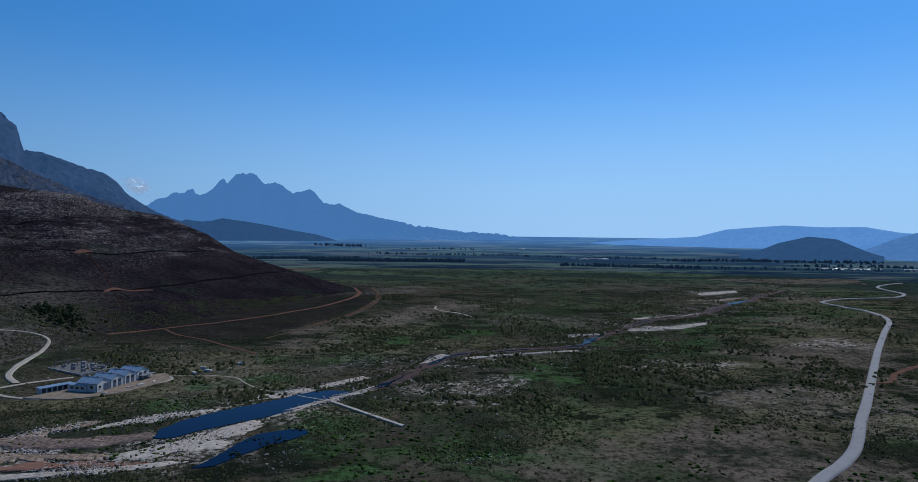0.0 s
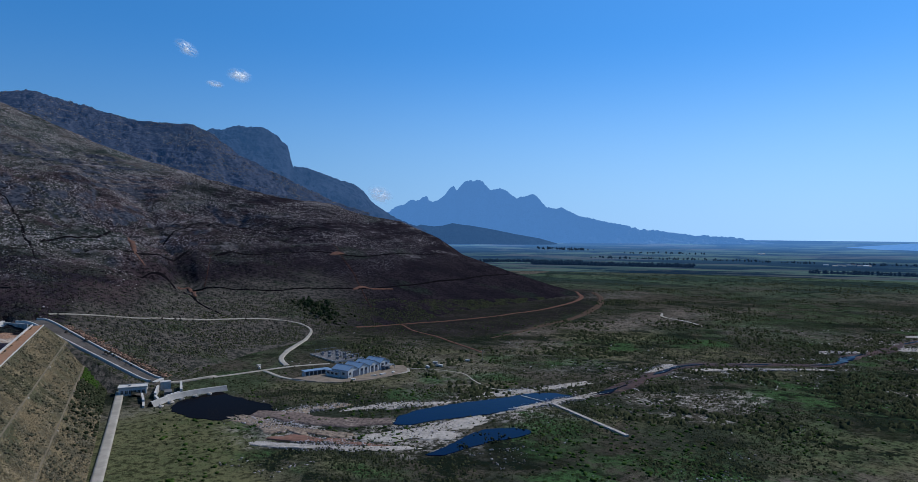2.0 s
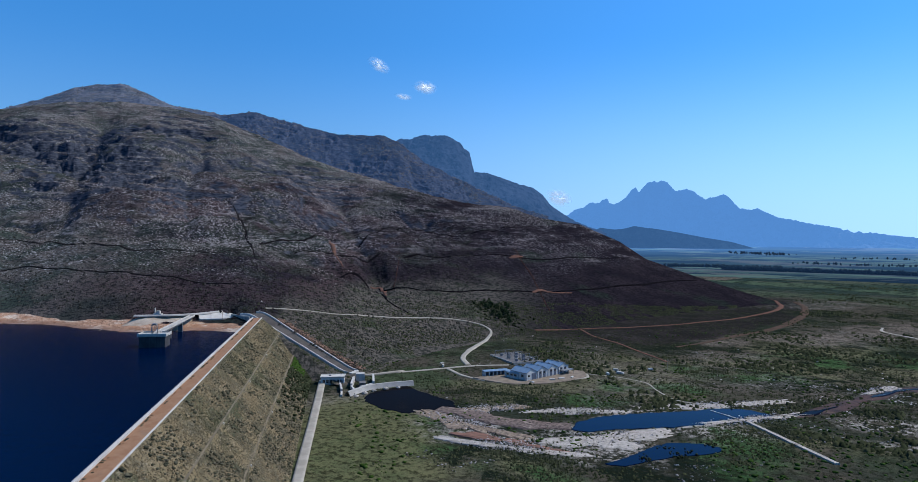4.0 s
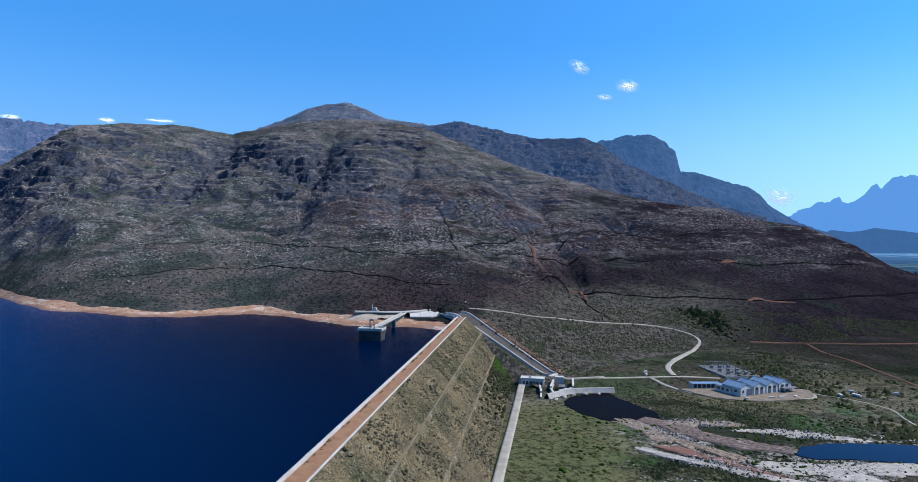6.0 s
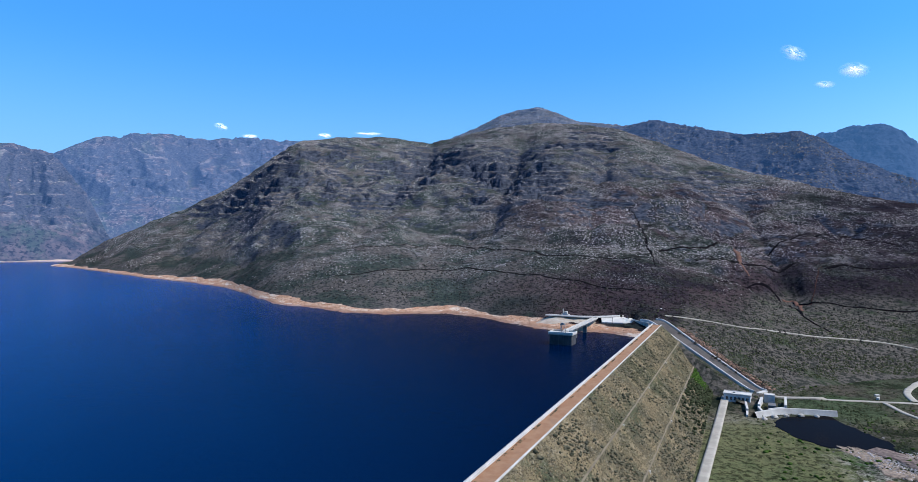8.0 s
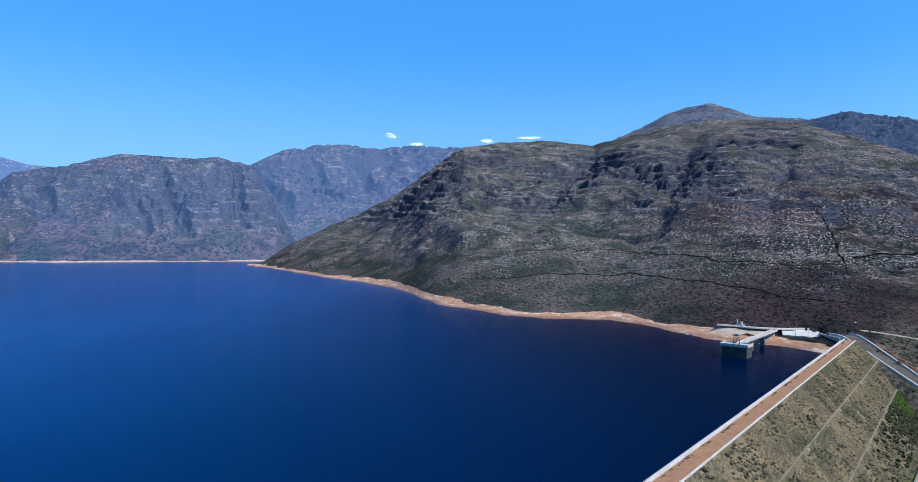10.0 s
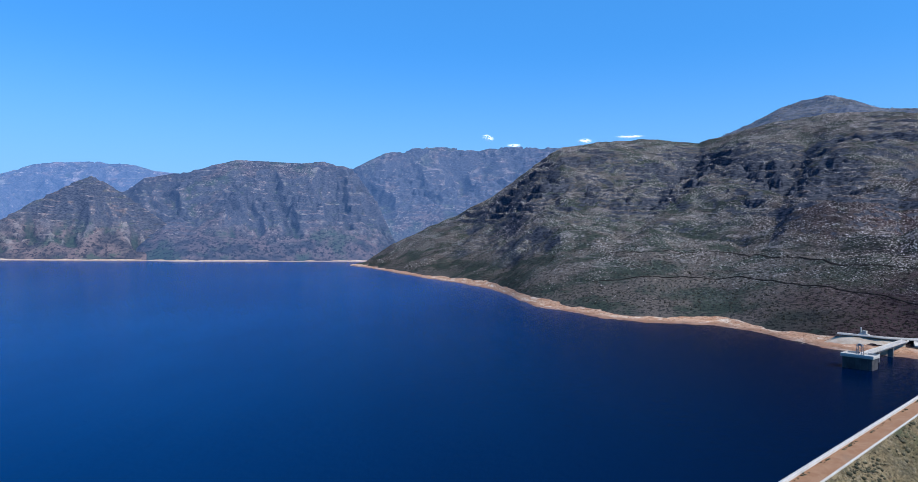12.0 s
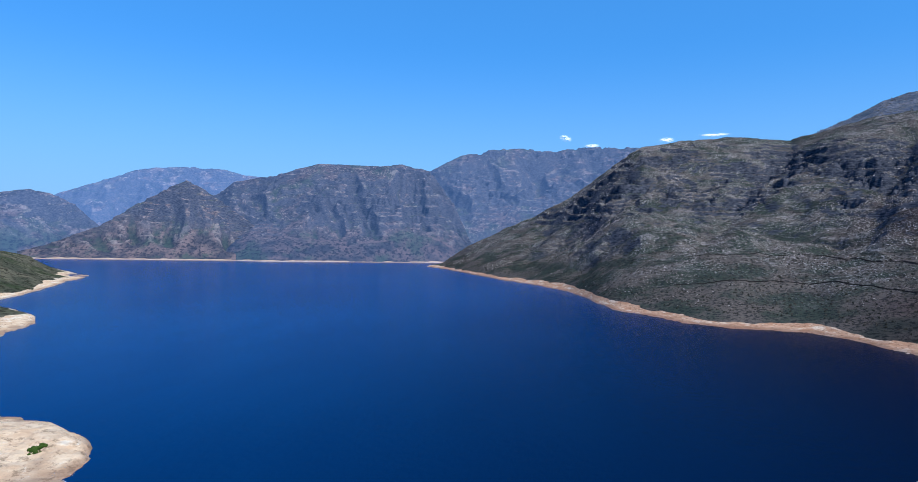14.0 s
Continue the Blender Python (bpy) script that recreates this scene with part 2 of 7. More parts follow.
hill("cliff_ridge", rows_from(
    (27.5, 1900, 30, 2500, 1.8, 2700, 20), (30.3, 1900, 60, 2500, 2.6, 2750, 60), (33.3, 1950, 80, 2500, 4.0, 2800, 100),
    (38.4, 2000, 110, 2550, 6.5, 2900, 150), (40.75, 2050, 130, 2600, 8.2, 2950, 180), (42, 2100, 140, 2650, 8.7, 3000, 200),
    (46.5, 2200, 180, 2700, 8.8, 3100, 240), (48.8, 2250, 200, 2700, 9.3, 3100, 260), (51.4, 2300, 240, 2700, 9.9, 3100, 280),
    (53, 2300, 260, 2700, 10.3, 3100, 300), (55, 2300, 280, 2700, 10.0, 3100, 300), (58, 2300, 300, 2700, 9.5, 3100, 300)),
    30.0, 240.0, 0.9, 28.0, 31, 0.3, 20.0, 0.0, 26.0, 5.0, 14.0)
hill("cliff_head", rows_from(
    (22.5, 3200, 0, 3500, 0.4, 3700, 0), (24.6, 3100, 0, 3500, 1.1, 3700, 0), (26, 3100, 20, 3500, 1.85, 3700, 0), (27.4, 3050, 40, 3500, 2.85, 3700, 50),
    (28, 3050, 40, 3500, 3.7, 3700, 60), (28.9, 3000, 50, 3500, 4.35, 3700, 80), (30.6, 3000, 60, 3450, 4.8, 3700, 100), (32.3, 3000, 80, 3400, 5.4, 3700, 100),
    (34.1, 2950, 90, 3350, 5.8, 3700, 120), (34.5, 2950, 100, 3350, 7.4, 3700, 140), (35.6, 2950, 100, 3350, 8.5, 3700, 160),
    (36.9, 2950, 120, 3350, 9.0, 3700, 200), (38.4, 2950, 140, 3350, 8.9, 3700, 200), (40.8, 2950, 160, 3350, 8.4, 3700, 200), (44, 2950, 180, 3350, 7.5, 3700, 200)),
    22.0, 180.0, 0.75, 40.0, 41, 0.4, 20.0, 0.0, 0.0, 3.0, 16.0, 1.0)
# Ranges beyond the water.
hill("canyon_range", rows_from(
    (78, 2950, 60, 3500, 8.0, 3900, 150), (84.4, 2950, 60, 3700, 8.45, 4000, 150), (88.6, 2950, 40, 3700, 8.5, 4000, 150), (91.1, 2950, 20, 3700, 8.15, 4000, 150),
    (94.2, 2900, 5, 3700, 8.4, 4000, 150), (96.8, 2900, 0, 3650, 8.2, 4000, 150), (99.4, 2850, -3, 3600, 7.7, 4000, 150), (102.2, 2800, -3, 3600, 6.3, 4000, 150), (106, 2900, -3, 3600, 5.0, 4000, 150)),
    40.0, 420.0, 0.8, 46.0, 51, 0.25, 50.0, 0.0, 105.0, 4.2, 15.0)
hill("shore_range", rows_from(
    (97.6, 2640, -3, 2700, -1.6, 2900, -10), (98.6, 2620, -3, 2850, 0.3, 3100, 0), (100, 2600, -3, 3000, 3.4, 3400, 50), (102.2, 2575, -3, 3150, 6.2, 3600, 100), (104.6, 2560, -3, 3200, 6.8, 3600, 150),
    (106.6, 2540, -3, 3200, 6.55, 3600, 150), (109.2, 2520, -3, 3200, 6.55, 3600, 150), (111.9, 2500, -3, 3200, 6.55, 3600, 150),
    (114.1, 2490, -3, 3200, 5.95, 3600, 150), (116.5, 2480, -3, 3200, 5.3, 3600, 120), (118.9, 2560, -3, 3250, 4.7, 3600, 100), (119.8, 2640, -3, 3300, 3.95, 3600, 80), (123, 2900, -3, 3300, 2.0, 3600, 30)),
    34.0, 360.0, 0.95, 40.0, 61, 0.2, 46.0, 0.0, 112.0, 3.4, 13.0)
hill("pyramid_hill", rows_from(
    (110.2, 2560, -3, 2610, -1.95, 2700, -6), (112.5, 2560, -3, 2640, -1.2, 2800, -5), (116.4, 2550, -3, 2750, 0.65, 3000, -5), (118.8, 2550, -3, 2850, 2.3, 3100, -5), (121.1, 2550, -3, 2900, 3.9, 3200, 0),
    (122.5, 2560, -3, 2900, 4.65, 3200, 0), (124.2, 2570, -3, 2900, 3.75, 3200, 0), (126.3, 2600, -3, 2900, 2.5, 3200, 0),
    (128.7, 2620, -3, 2850, 0.8, 3100, 0), (131.4, 2660, -3, 2800, -0.4, 3000, -5), (134, 2700, -3, 2760, -1.3, 2900, -5)),
    20.0, 260.0, 1.05, 24.0, 71, 0.05, 26.0, 0.0, 80.0, 3.0, 9.0)
hill("back_range", rows_from(
    (112, 3700, 50, 4300, 4.7, 4600, 150), (115.8, 3700, 50, 4300, 5.2, 4600, 150), (118, 3700, 40, 4300, 5.3, 4600, 150), (119.8, 3700, 40, 4300, 5.75, 4600, 150),
    (122.5, 3700, 20, 4300, 5.8, 4600, 150), (125.1, 3700, 10, 4300, 5.5, 4600, 150), (126.4, 3700, 0, 4300, 5.2, 4600, 150), (129.6, 3700, 0, 4300, 3.9, 4600, 100),
    (131.7, 3700, 0, 4300, 3.1, 4600, 80), (136, 3700, 0, 4300, 2.0, 4600, 50)),
    34.0, 420.0, 0.8, 44.0, 81, 0.3, 40.0, 0.0, 110.0, 4.0, 13.0)
hill("left_range", rows_from(
    (127, 3050, -5, 3200, -0.9, 3300, -5), (129, 3000, -5, 3300, 1.0, 3600, 0), (130.3, 2950, -5, 3300, 2.3, 3600, 30), (131.9, 2900, -5, 3300, 3.1, 3600, 50),
    (133.3, 2900, -5, 3300, 3.4, 3600, 50), (135.1, 2900, -5, 3300, 3.05, 3600, 50), (142, 2900, -5, 3300, 3.4, 3600, 50), (150, 2900, -5, 3300, 3.0, 3600, 50)),
    34.0, 330.0, 0.85, 36.0, 91, 0.3, 30.0, 0.0, 100.0, 4.0, 12.0)
# The saw-toothed mountain far over the plain, its foothill, and the low hills on the other side.
def skyline(f, zf, t, b, zb, *pairs):
    return rows_from(*[(w, f, zf, t, el, b, zb) for w, el in pairs])


hill("sawtooth_mountain", skyline(
    4560, -5, 4720, 4790, -60, (-9.5, -0.95), (-7.5, -0.72), (-5.5, -0.42), (-4.5, -0.23), (-3.4, -0.05), (-0.3, 0.05), (3.3, 0.52), (7.48, 1.34), (9.01, 1.67), (10.03, 2.17), (10.54, 2.47), (11.04, 2.30), (11.79, 2.44), (12.29, 2.84), (12.64, 3.33), (12.99, 3.63), (13.63, 3.56), (14.02, 3.30), (14.46, 3.19), (15.00, 3.57), (15.49, 3.96), (15.97, 4.14), (16.45, 4.03), (16.88, 3.87), (17.41, 4.59), (17.79, 4.92), (18.12, 4.76), (18.59, 4.89), (19.15, 4.67), (19.52, 4.26), (19.84, 3.86), (20.07, 4.34), (20.43, 4.13), (20.89, 3.48), (21.47, 3.03), (21.92, 2.87), (22.32, 3.00), (22.46, 3.43), (23.25, 3.06), (23.87, 3.04), (24.43, 2.64), (25.07, 2.48), (25.71, 1.99), (25.6, 2.15), (28, 1.4), (31, 0.5)), 30.0, 380.0, 1.25, 40.0, 101, 0.0, 40.0, 0.0, 90.0, 3.4, 24.0, 1.0)
hill("foothill", skyline(
    4400, 0, 4500, 4550, -10, (9.5, -1.3), (11, -0.75), (12.5, -0.32), (14.5, 0.01), (16.4, 0.39), (18.3, 0.71), (19.4, 0.84), (20.2, 0.97), (21.1, 0.72), (21.8, 0.65), (23, 0.8), (24.2, 0.3), (27, 0.3), (30, 0.2)), 22.0, 130.0, 1.0, 0.0, 111, 0.3, 30.0)
hill("low_hills", skyline(
    4200, -30, 4550, 4750, -30, (-9, -0.95), (-12, -0.75), (-15, -0.5), (-18, -0.3), (-20.3, -0.15), (-22.5, 0.47), (-24.6, 0.66), (-26.8, 0.84), (-29.3, 0.72), (-32.3, 0.74), (-34.5, 0.32), (-38, 0.1), (-44, 0.0)),
    16.0, 300.0, 1.0, 0.0, 121, 0.3)
hill("wooded_hill", skyline(
    3100, -60, 3350, 3600, 0, (-23.6, -1.6), (-24.8, -1.3), (-26.4, -0.57), (-28.5, -0.02), (-30.4, -0.2), (-32.4, -1.1), (-33.5, -1.5)), 12.0, 160.0, 1.0, 0.0, 131, 0.4)
hill("side_hill", skyline(
    3350, -50, 3650, 3900, 10, (-31.0, -1.3), (-32.4, -0.9), (-34.2, -0.1), (-35.5, 0.36), (-38, 0.9), (-43, 1.2)), 14.0, 200.0, 1.0, 0.0, 141, 0.4)
# Banks that stand out of the reservoir on the near side.
hill("green_point", rows_from(
    (129.4, 1535, -1, 1545, -3.15, 1570, -2), (130.6, 1360, -1.5, 1640, -2.95, 1760, -2), (131.8, 1220, -1.5, 1740, -2.5, 1900, -2),
    (133.25, 1110, -1.5, 1700, -1.75, 2000, -2), (135, 1015, -1.5, 1600, -1.25, 2100, -2), (140, 900, -1.5, 1600, 0.2, 2300, 10), (150, 800, -1.5, 1600, 1.0, 2300, 10)),
    5.0, 120.0, 0.8, 0.0, 151, 0.2, jag=9.0)
hill("sand_point", rows_from(
    (132.8, 742, -1, 756, -6.45, 775, -1), (133.5, 698, -1, 780, -6.1, 850, -1), (134.3, 668, -1, 790, -5.85, 890, -1), (135, 638, -1, 800, -5.6, 950, -1), (140, 540, -1, 840, -4.6, 1000, -1), (150, 450, -1, 840, -3.5, 1000, 5)),
    2.0, 60.0, 0.8, 0.0, 161, 0.3, jag=7.0)
hill("sand_bank", rows_from(
    (128.4, 286, -2.0, 290, -16.9, 296, -2), (129.3, 262, -1.5, 290, -16.2, 312, -1.5), (130.2, 244, -1.5, 296, -15.6, 322, -1.5), (131.2, 236, -1.5, 304, -15.0, 346, -1.5), (132, 230, -1.5, 310, -14.7, 366, -1.5),
    (135, 210, -1.5, 310, -14.4, 380, -1.5), (145, 160, -1.5, 310, -14.0, 390, -1.5), (165, 150, -1, 310, -13.5, 420, 5)),
    1.2, 40.0, 1.25, 0.0, 171, 0.0, jag=3.5)


def land_z(x, y, bare=("burnt_mountain", "green_point", "sand_point", "sand_bank")):
    """The top of the ground at a place: the plain or the near hills."""
    x, y = np.asarray(x, float), np.asarray(y, float)
    z = plain_z(x, y)
    for name in bare:
        z = np.maximum(z, hill_height(HILLS[name], x, y))
    return z
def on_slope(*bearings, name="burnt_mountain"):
    """Places on a hill where camera rays of given bearing and elevation meet it, so they fit the camera's view."""
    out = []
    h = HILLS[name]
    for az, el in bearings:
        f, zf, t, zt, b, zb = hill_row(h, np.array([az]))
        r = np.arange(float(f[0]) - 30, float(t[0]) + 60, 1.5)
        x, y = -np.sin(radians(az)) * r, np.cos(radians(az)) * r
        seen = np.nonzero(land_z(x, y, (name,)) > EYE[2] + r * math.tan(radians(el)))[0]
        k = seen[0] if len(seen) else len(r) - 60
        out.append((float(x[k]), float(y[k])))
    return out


# ---------------------------------------------------------------- materials
def nd(tree, kind, **values):
    n = tree.nodes.new(kind)
    for key, v in values.items():
        n.inputs[key.replace("_", " ")].default_value = v
    return n


def start(name):
    m = bpy.data.materials.new(name)
    m.use_nodes = True
    t = m.node_tree
    return m, t, t.nodes["Principled BSDF"], t.nodes.new("ShaderNodeNewGeometry")


def noise_of(t, geo, size, detail=4.0, rough=0.55, stretch=None):
    n = nd(t, "ShaderNodeTexNoise", Scale=1.0 / size, Detail=detail, Roughness=rough)
    src = geo.outputs["Position"]
    if stretch:
        mp = t.nodes.new("ShaderNodeMapping")
        mp.inputs["Scale"].default_value = stretch
        t.links.new(src, mp.inputs["Vector"])
        src = mp.outputs["Vector"]
    t.links.new(src, n.inputs["Vector"])
    return n.outputs["Fac"]


def ramp(t, fac, lo, hi):
    r = t.nodes.new("ShaderNodeMapRange")
    r.inputs["From Min"].default_value, r.inputs["From Max"].default_value = lo, hi
    r.interpolation_type = "SMOOTHSTEP"
    t.links.new(fac, r.inputs["Value"])
    return r.outputs["Result"]


def mix(t, fac, a, b):
    m = t.nodes.new("ShaderNodeMix")
    m.data_type = "RGBA"
    for sock, v in ((m.inputs[0], fac), (m.inputs[6], a), (m.inputs[7], b)):
        if isinstance(v, (int, float)):
            sock.default_value = v
        elif isinstance(v, tuple):
            sock.default_value = (*v, 1) if len(v) == 3 else v
        else:
            t.links.new(v, sock)
    return m.outputs[2]


def mul(t, a, b):
    m = t.nodes.new("ShaderNodeMath")
    m.operation = "MULTIPLY"
    for sock, v in zip(m.inputs, (a, b)):
        if isinstance(v, (int, float)):
            sock.default_value = v
        else:
            t.links.new(v, sock)
    return m.outputs[0]


def attr(t, name):
    a = t.nodes.new("ShaderNodeAttribute")
    a.attribute_name = name
    return a.outputs["Fac"]


def bump(t, bsdf, height, strength, dist):
    b = nd(t, "ShaderNodeBump", Strength=strength, Distance=dist)
    t.links.new(height, b.inputs["Height"])
    t.links.new(b.outputs["Normal"], bsdf.inputs["Normal"])


def plain_mat(name, c1, c2, size=2.0, fine=0.2, rough=0.8, relief=0.3, dist=0.05, metal=0.0, stain=None, by_object=0.0, spec=0.3):
    """A surface of two tones in patches of one size, with finer grain; stain: a third tone in few places."""
    m, t, p, g = start(name)
    col = mix(t, ramp(t, noise_of(t, g, size), 0.35, 0.65), c1, c2)
    grain = noise_of(t, g, fine, 3.0)
    col = mix(t, mul(t, ramp(t, grain, 0.3, 0.75), 0.35), col, tuple(0.55 * v for v in c1))
    if stain:
        col = mix(t, ramp(t, noise_of(t, g, size * 3.1, 5.0, 0.65), 0.55, 0.72), col, stain)
    if by_object:
        info = t.nodes.new("ShaderNodeObjectInfo")
        col = mix(t, mul(t, info.outputs["Random"], by_object), col, tuple(0.45 * v for v in c1))
    t.links.new(col, p.inputs["Base Color"])
    p.inputs["Roughness"].default_value, p.inputs["Metallic"].default_value = rough, metal
    p.inputs["Specular IOR Level"].default_value = spec
    bump(t, p, grain, relief, dist)
    return m


def slope_mat(name, soil, dark, rock, green, rock_amount=0.5, rock_size=6.0, green_amount=0.5, patch=90.0, bumpy=1.0, sand=None, unburnt=None, beds=0.0, bed=14.0, scarp_shade=None):
    """A mountain side: soil and burnt scrub in patches, pale rocks in specks and along the beds, bare rock on cliffs,
    green scrub in hollows, with light and shade painted on spurs, gullies and cliffs; bare sand below the old water
    line.
    """
    m, t, p, g = start(name)
    col = mix(t, ramp(t, noise_of(t, g, patch, 6.0, 0.62), 0.40, 0.60), soil, dark)
    col = mix(t, mul(t, ramp(t, noise_of(t, g, patch * 1.7, 6.0, 0.68, (1, 1, 0.6)), 0.50, 0.60), green_amount), col, green)
    fine = noise_of(t, g, rock_size * 1.6, 6.0, 0.7)
    tuft = ramp(t, fine, 0.50, 0.57)
    col = mix(t, mul(t, tuft, 0.85), col, tuple(0.30 * v for v in dark))
    field = ramp(t, noise_of(t, g, patch * 0.9, 7.0, 0.7, (1, 1, 2.5)), 0.40, 0.54)
    specks = ramp(t, noise_of(t, g, rock_size, 5.0, 0.78), 0.55, 0.60)
    loose = mul(t, mul(t, field, specks), attr(t, "rocky"))
    col = mix(t, mul(t, loose, rock_amount), col, rock)
    # rubble on spurs, scrub in gullies, toned to paint lit crests and shaded hollows
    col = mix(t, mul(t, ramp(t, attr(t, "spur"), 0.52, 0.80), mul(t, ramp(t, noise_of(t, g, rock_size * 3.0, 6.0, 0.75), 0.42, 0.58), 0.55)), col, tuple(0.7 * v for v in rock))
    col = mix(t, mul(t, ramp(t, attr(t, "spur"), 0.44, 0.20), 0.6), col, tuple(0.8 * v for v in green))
    if unburnt:
        # grey-green slopes that the fire spared; on high ground the paler tone paints haze
        spared = mix(t, ramp(t, noise_of(t, g, patch * 0.7, 7.0, 0.66), 0.42, 0.58), unburnt[0], unburnt[1])
        spared = mix(t, mul(t, tuft, 0.8), spared, (0.012, 0.016, 0.019))
        spared = mix(t, loose, spared, (0.29, 0.285, 0.29))
        col = mix(t, attr(t, "spared"), col, spared)
        ash = mix(t, ramp(t, noise_of(t, g, 60.0, 7.0, 0.7), 0.38, 0.60), (0.0125, 0.0105, 0.0145), (0.022, 0.0175, 0.0215))
        ash = mix(t, mul(t, ramp(t, noise_of(t, g, 130.0, 5.0, 0.6), 0.56, 0.66), 0.7), ash, (0.018, 0.026, 0.020))
        ash = mix(t, mul(t, ramp(t, fine, 0.48, 0.57), 0.75), ash, (0.005, 0.005, 0.007))
        ash = mix(t, mul(t, loose, 0.7), ash, tuple(0.8 * v for v in rock))
        col = mix(t, attr(t, "charred"), col, ash)
    if beds:
        # level beds of rock, pale and dark by turns, that show through the rubble
        band = noise_of(t, g, bed, 5.0, 0.6, (0.10, 0.10, 1.0))
        shown = mul(t, mul(t, attr(t, "rocky"), beds), ramp(t, noise_of(t, g, patch * 0.5, 7.0, 0.75, (1, 1, 1.6)), 0.42, 0.58))
        shown = mul(t, shown, ramp(t, noise_of(t, g, rock_size * 2.2, 5.0, 0.75), 0.44, 0.56))
        col = mix(t, mul(t, shown, ramp(t, band, 0.53, 0.60)), col, tuple(0.62 * v for v in rock))
        col = mix(t, mul(t, shown, ramp(t, band, 0.44, 0.38)), col, tuple(0.45 * v for v in dark))
    if scarp_shade:
        # bare rock on steep faces, in a dark blue that paints cliff shade
        axes = t.nodes.new("ShaderNodeSeparateXYZ")
        t.links.new(g.outputs["True Normal"], axes.inputs["Vector"])
        stone = mix(t, ramp(t, noise_of(t, g, 5.0, 6.0, 0.7, (0.5, 0.5, 1.6)), 0.38, 0.62), scarp_shade[0], scarp_shade[1])
        col = mix(t, mul(t, ramp(t, axes.outputs["Z"], 0.80, 0.64), attr(t, "rocky")), col, stone)
    if sand:
        scrub = mix(t, ramp(t, fine, 0.46, 0.56), (0.080, 0.071, 0.062), (0.026, 0.028, 0.024))
        scrub = mix(t, mul(t, ramp(t, noise_of(t, g, 45.0, 6.0, 0.7), 0.54, 0.64), 0.5), scrub, (0.026, 0.042, 0.018))
        col = mix(t, attr(t, "apron"), col, scrub)
        tone = mix(t, ramp(t, noise_of(t, g, 18.0, 7.0, 0.75, (1, 1, 6)), 0.40, 0.60), sand[0], sand[1])
        tone = mix(t, ramp(t, noise_of(t, g, 34.0, 6.0, 0.75, (1, 1, 10)), 0.52, 0.62), tone, sand[2])
        tone = mix(t, mul(t, ramp(t, noise_of(t, g, 5.0, 6.0, 0.8, (1, 1, 3)), 0.52, 0.62), 0.7), tone, tuple(0.35 * v for v in sand[0]))
        tone = mix(t, mul(t, attr(t, "wet"), 0.6), tone, (0.15, 0.085, 0.06))
        col = mix(t, ramp(t, attr(t, "beach"), 0.35, 0.65), col, tone)
    t.links.new(col, p.inputs["Base Color"])
    p.inputs["Roughness"].default_value = 0.95
    p.inputs["Specular IOR Level"].default_value = 0.0
    bump(t, p, fine, 1.0 * bumpy, rock_size * 0.8)
    return m


SAND = ((0.30, 0.165, 0.105), (0.38, 0.25, 0.175), (0.50, 0.41, 0.33))
FAR_SAND = ((0.30, 0.21, 0.15), (0.37, 0.28, 0.205), (0.46, 0.38, 0.30))
PALE_SAND = ((0.50, 0.36, 0.24), (0.58, 0.46, 0.33), (0.63, 0.56, 0.45))
BURNT = slope_mat("burnt_slope", (0.045, 0.032, 0.034), (0.016, 0.014, 0.019), (0.40, 0.37, 0.38), (0.019, 0.032, 0.023), 1.0, 3.3, 0.6, 110.0, 1.0, SAND, ((0.080, 0.071, 0.066), (0.030, 0.040, 0.034)), 0.55, 11.0, ((0.014, 0.019, 0.031), (0.060, 0.066, 0.084)))
SUMMIT_ROCK = slope_mat("summit_rock", (0.105, 0.106, 0.116), (0.038, 0.044, 0.052), (0.30, 0.29, 0.30), (0.028, 0.042, 0.040), 0.7, 5.0, 0.6, 60.0, 1.0, None, None, 0.7, 9.0, ((0.026, 0.031, 0.045), (0.085, 0.09, 0.11)))
ROCKY = slope_mat("rocky_slope", (0.025, 0.030, 0.042), (0.010, 0.014, 0.023), (0.15, 0.152, 0.18), (0.011, 0.021, 0.024), 0.6, 5.0, 0.6, 110.0, 1.0, None, None, 0.6, 12.0, ((0.014, 0.018, 0.030), (0.055, 0.06, 0.078)))
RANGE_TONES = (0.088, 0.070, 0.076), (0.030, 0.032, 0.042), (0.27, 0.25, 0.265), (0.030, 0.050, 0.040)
# rock tones darkened and blued to paint shade on the cliffs
CLIFF_SHADE = ((0.018, 0.023, 0.038), (0.070, 0.075, 0.098))
RANGE = slope_mat("range_slope", (0.120, 0.090, 0.086), (0.040, 0.038, 0.044), (0.34, 0.30, 0.295), (0.034, 0.056, 0.040), 0.8, 8.0, 0.75, 70.0, 1.0, FAR_SAND, None, 0.9, 13.0, CLIFF_SHADE)
RANGE_FAR = slope_mat("range_slope_behind", *RANGE_TONES, 0.8, 9.0, 0.75, 80.0, 1.0, FAR_SAND, None, 0.9, 15.0, CLIFF_SHADE)
RANGE_FARTHER = slope_mat("canyon_slope", *RANGE_TONES, 0.8, 11.0, 0.7, 90.0, 1.0, None, None, 0.9, 18.0, CLIFF_SHADE)
RANGE_FARTHEST = slope_mat("back_slope", *RANGE_TONES, 0.8, 13.0, 0.6, 110.0, 1.0, None, None, 0.9, 22.0, CLIFF_SHADE)
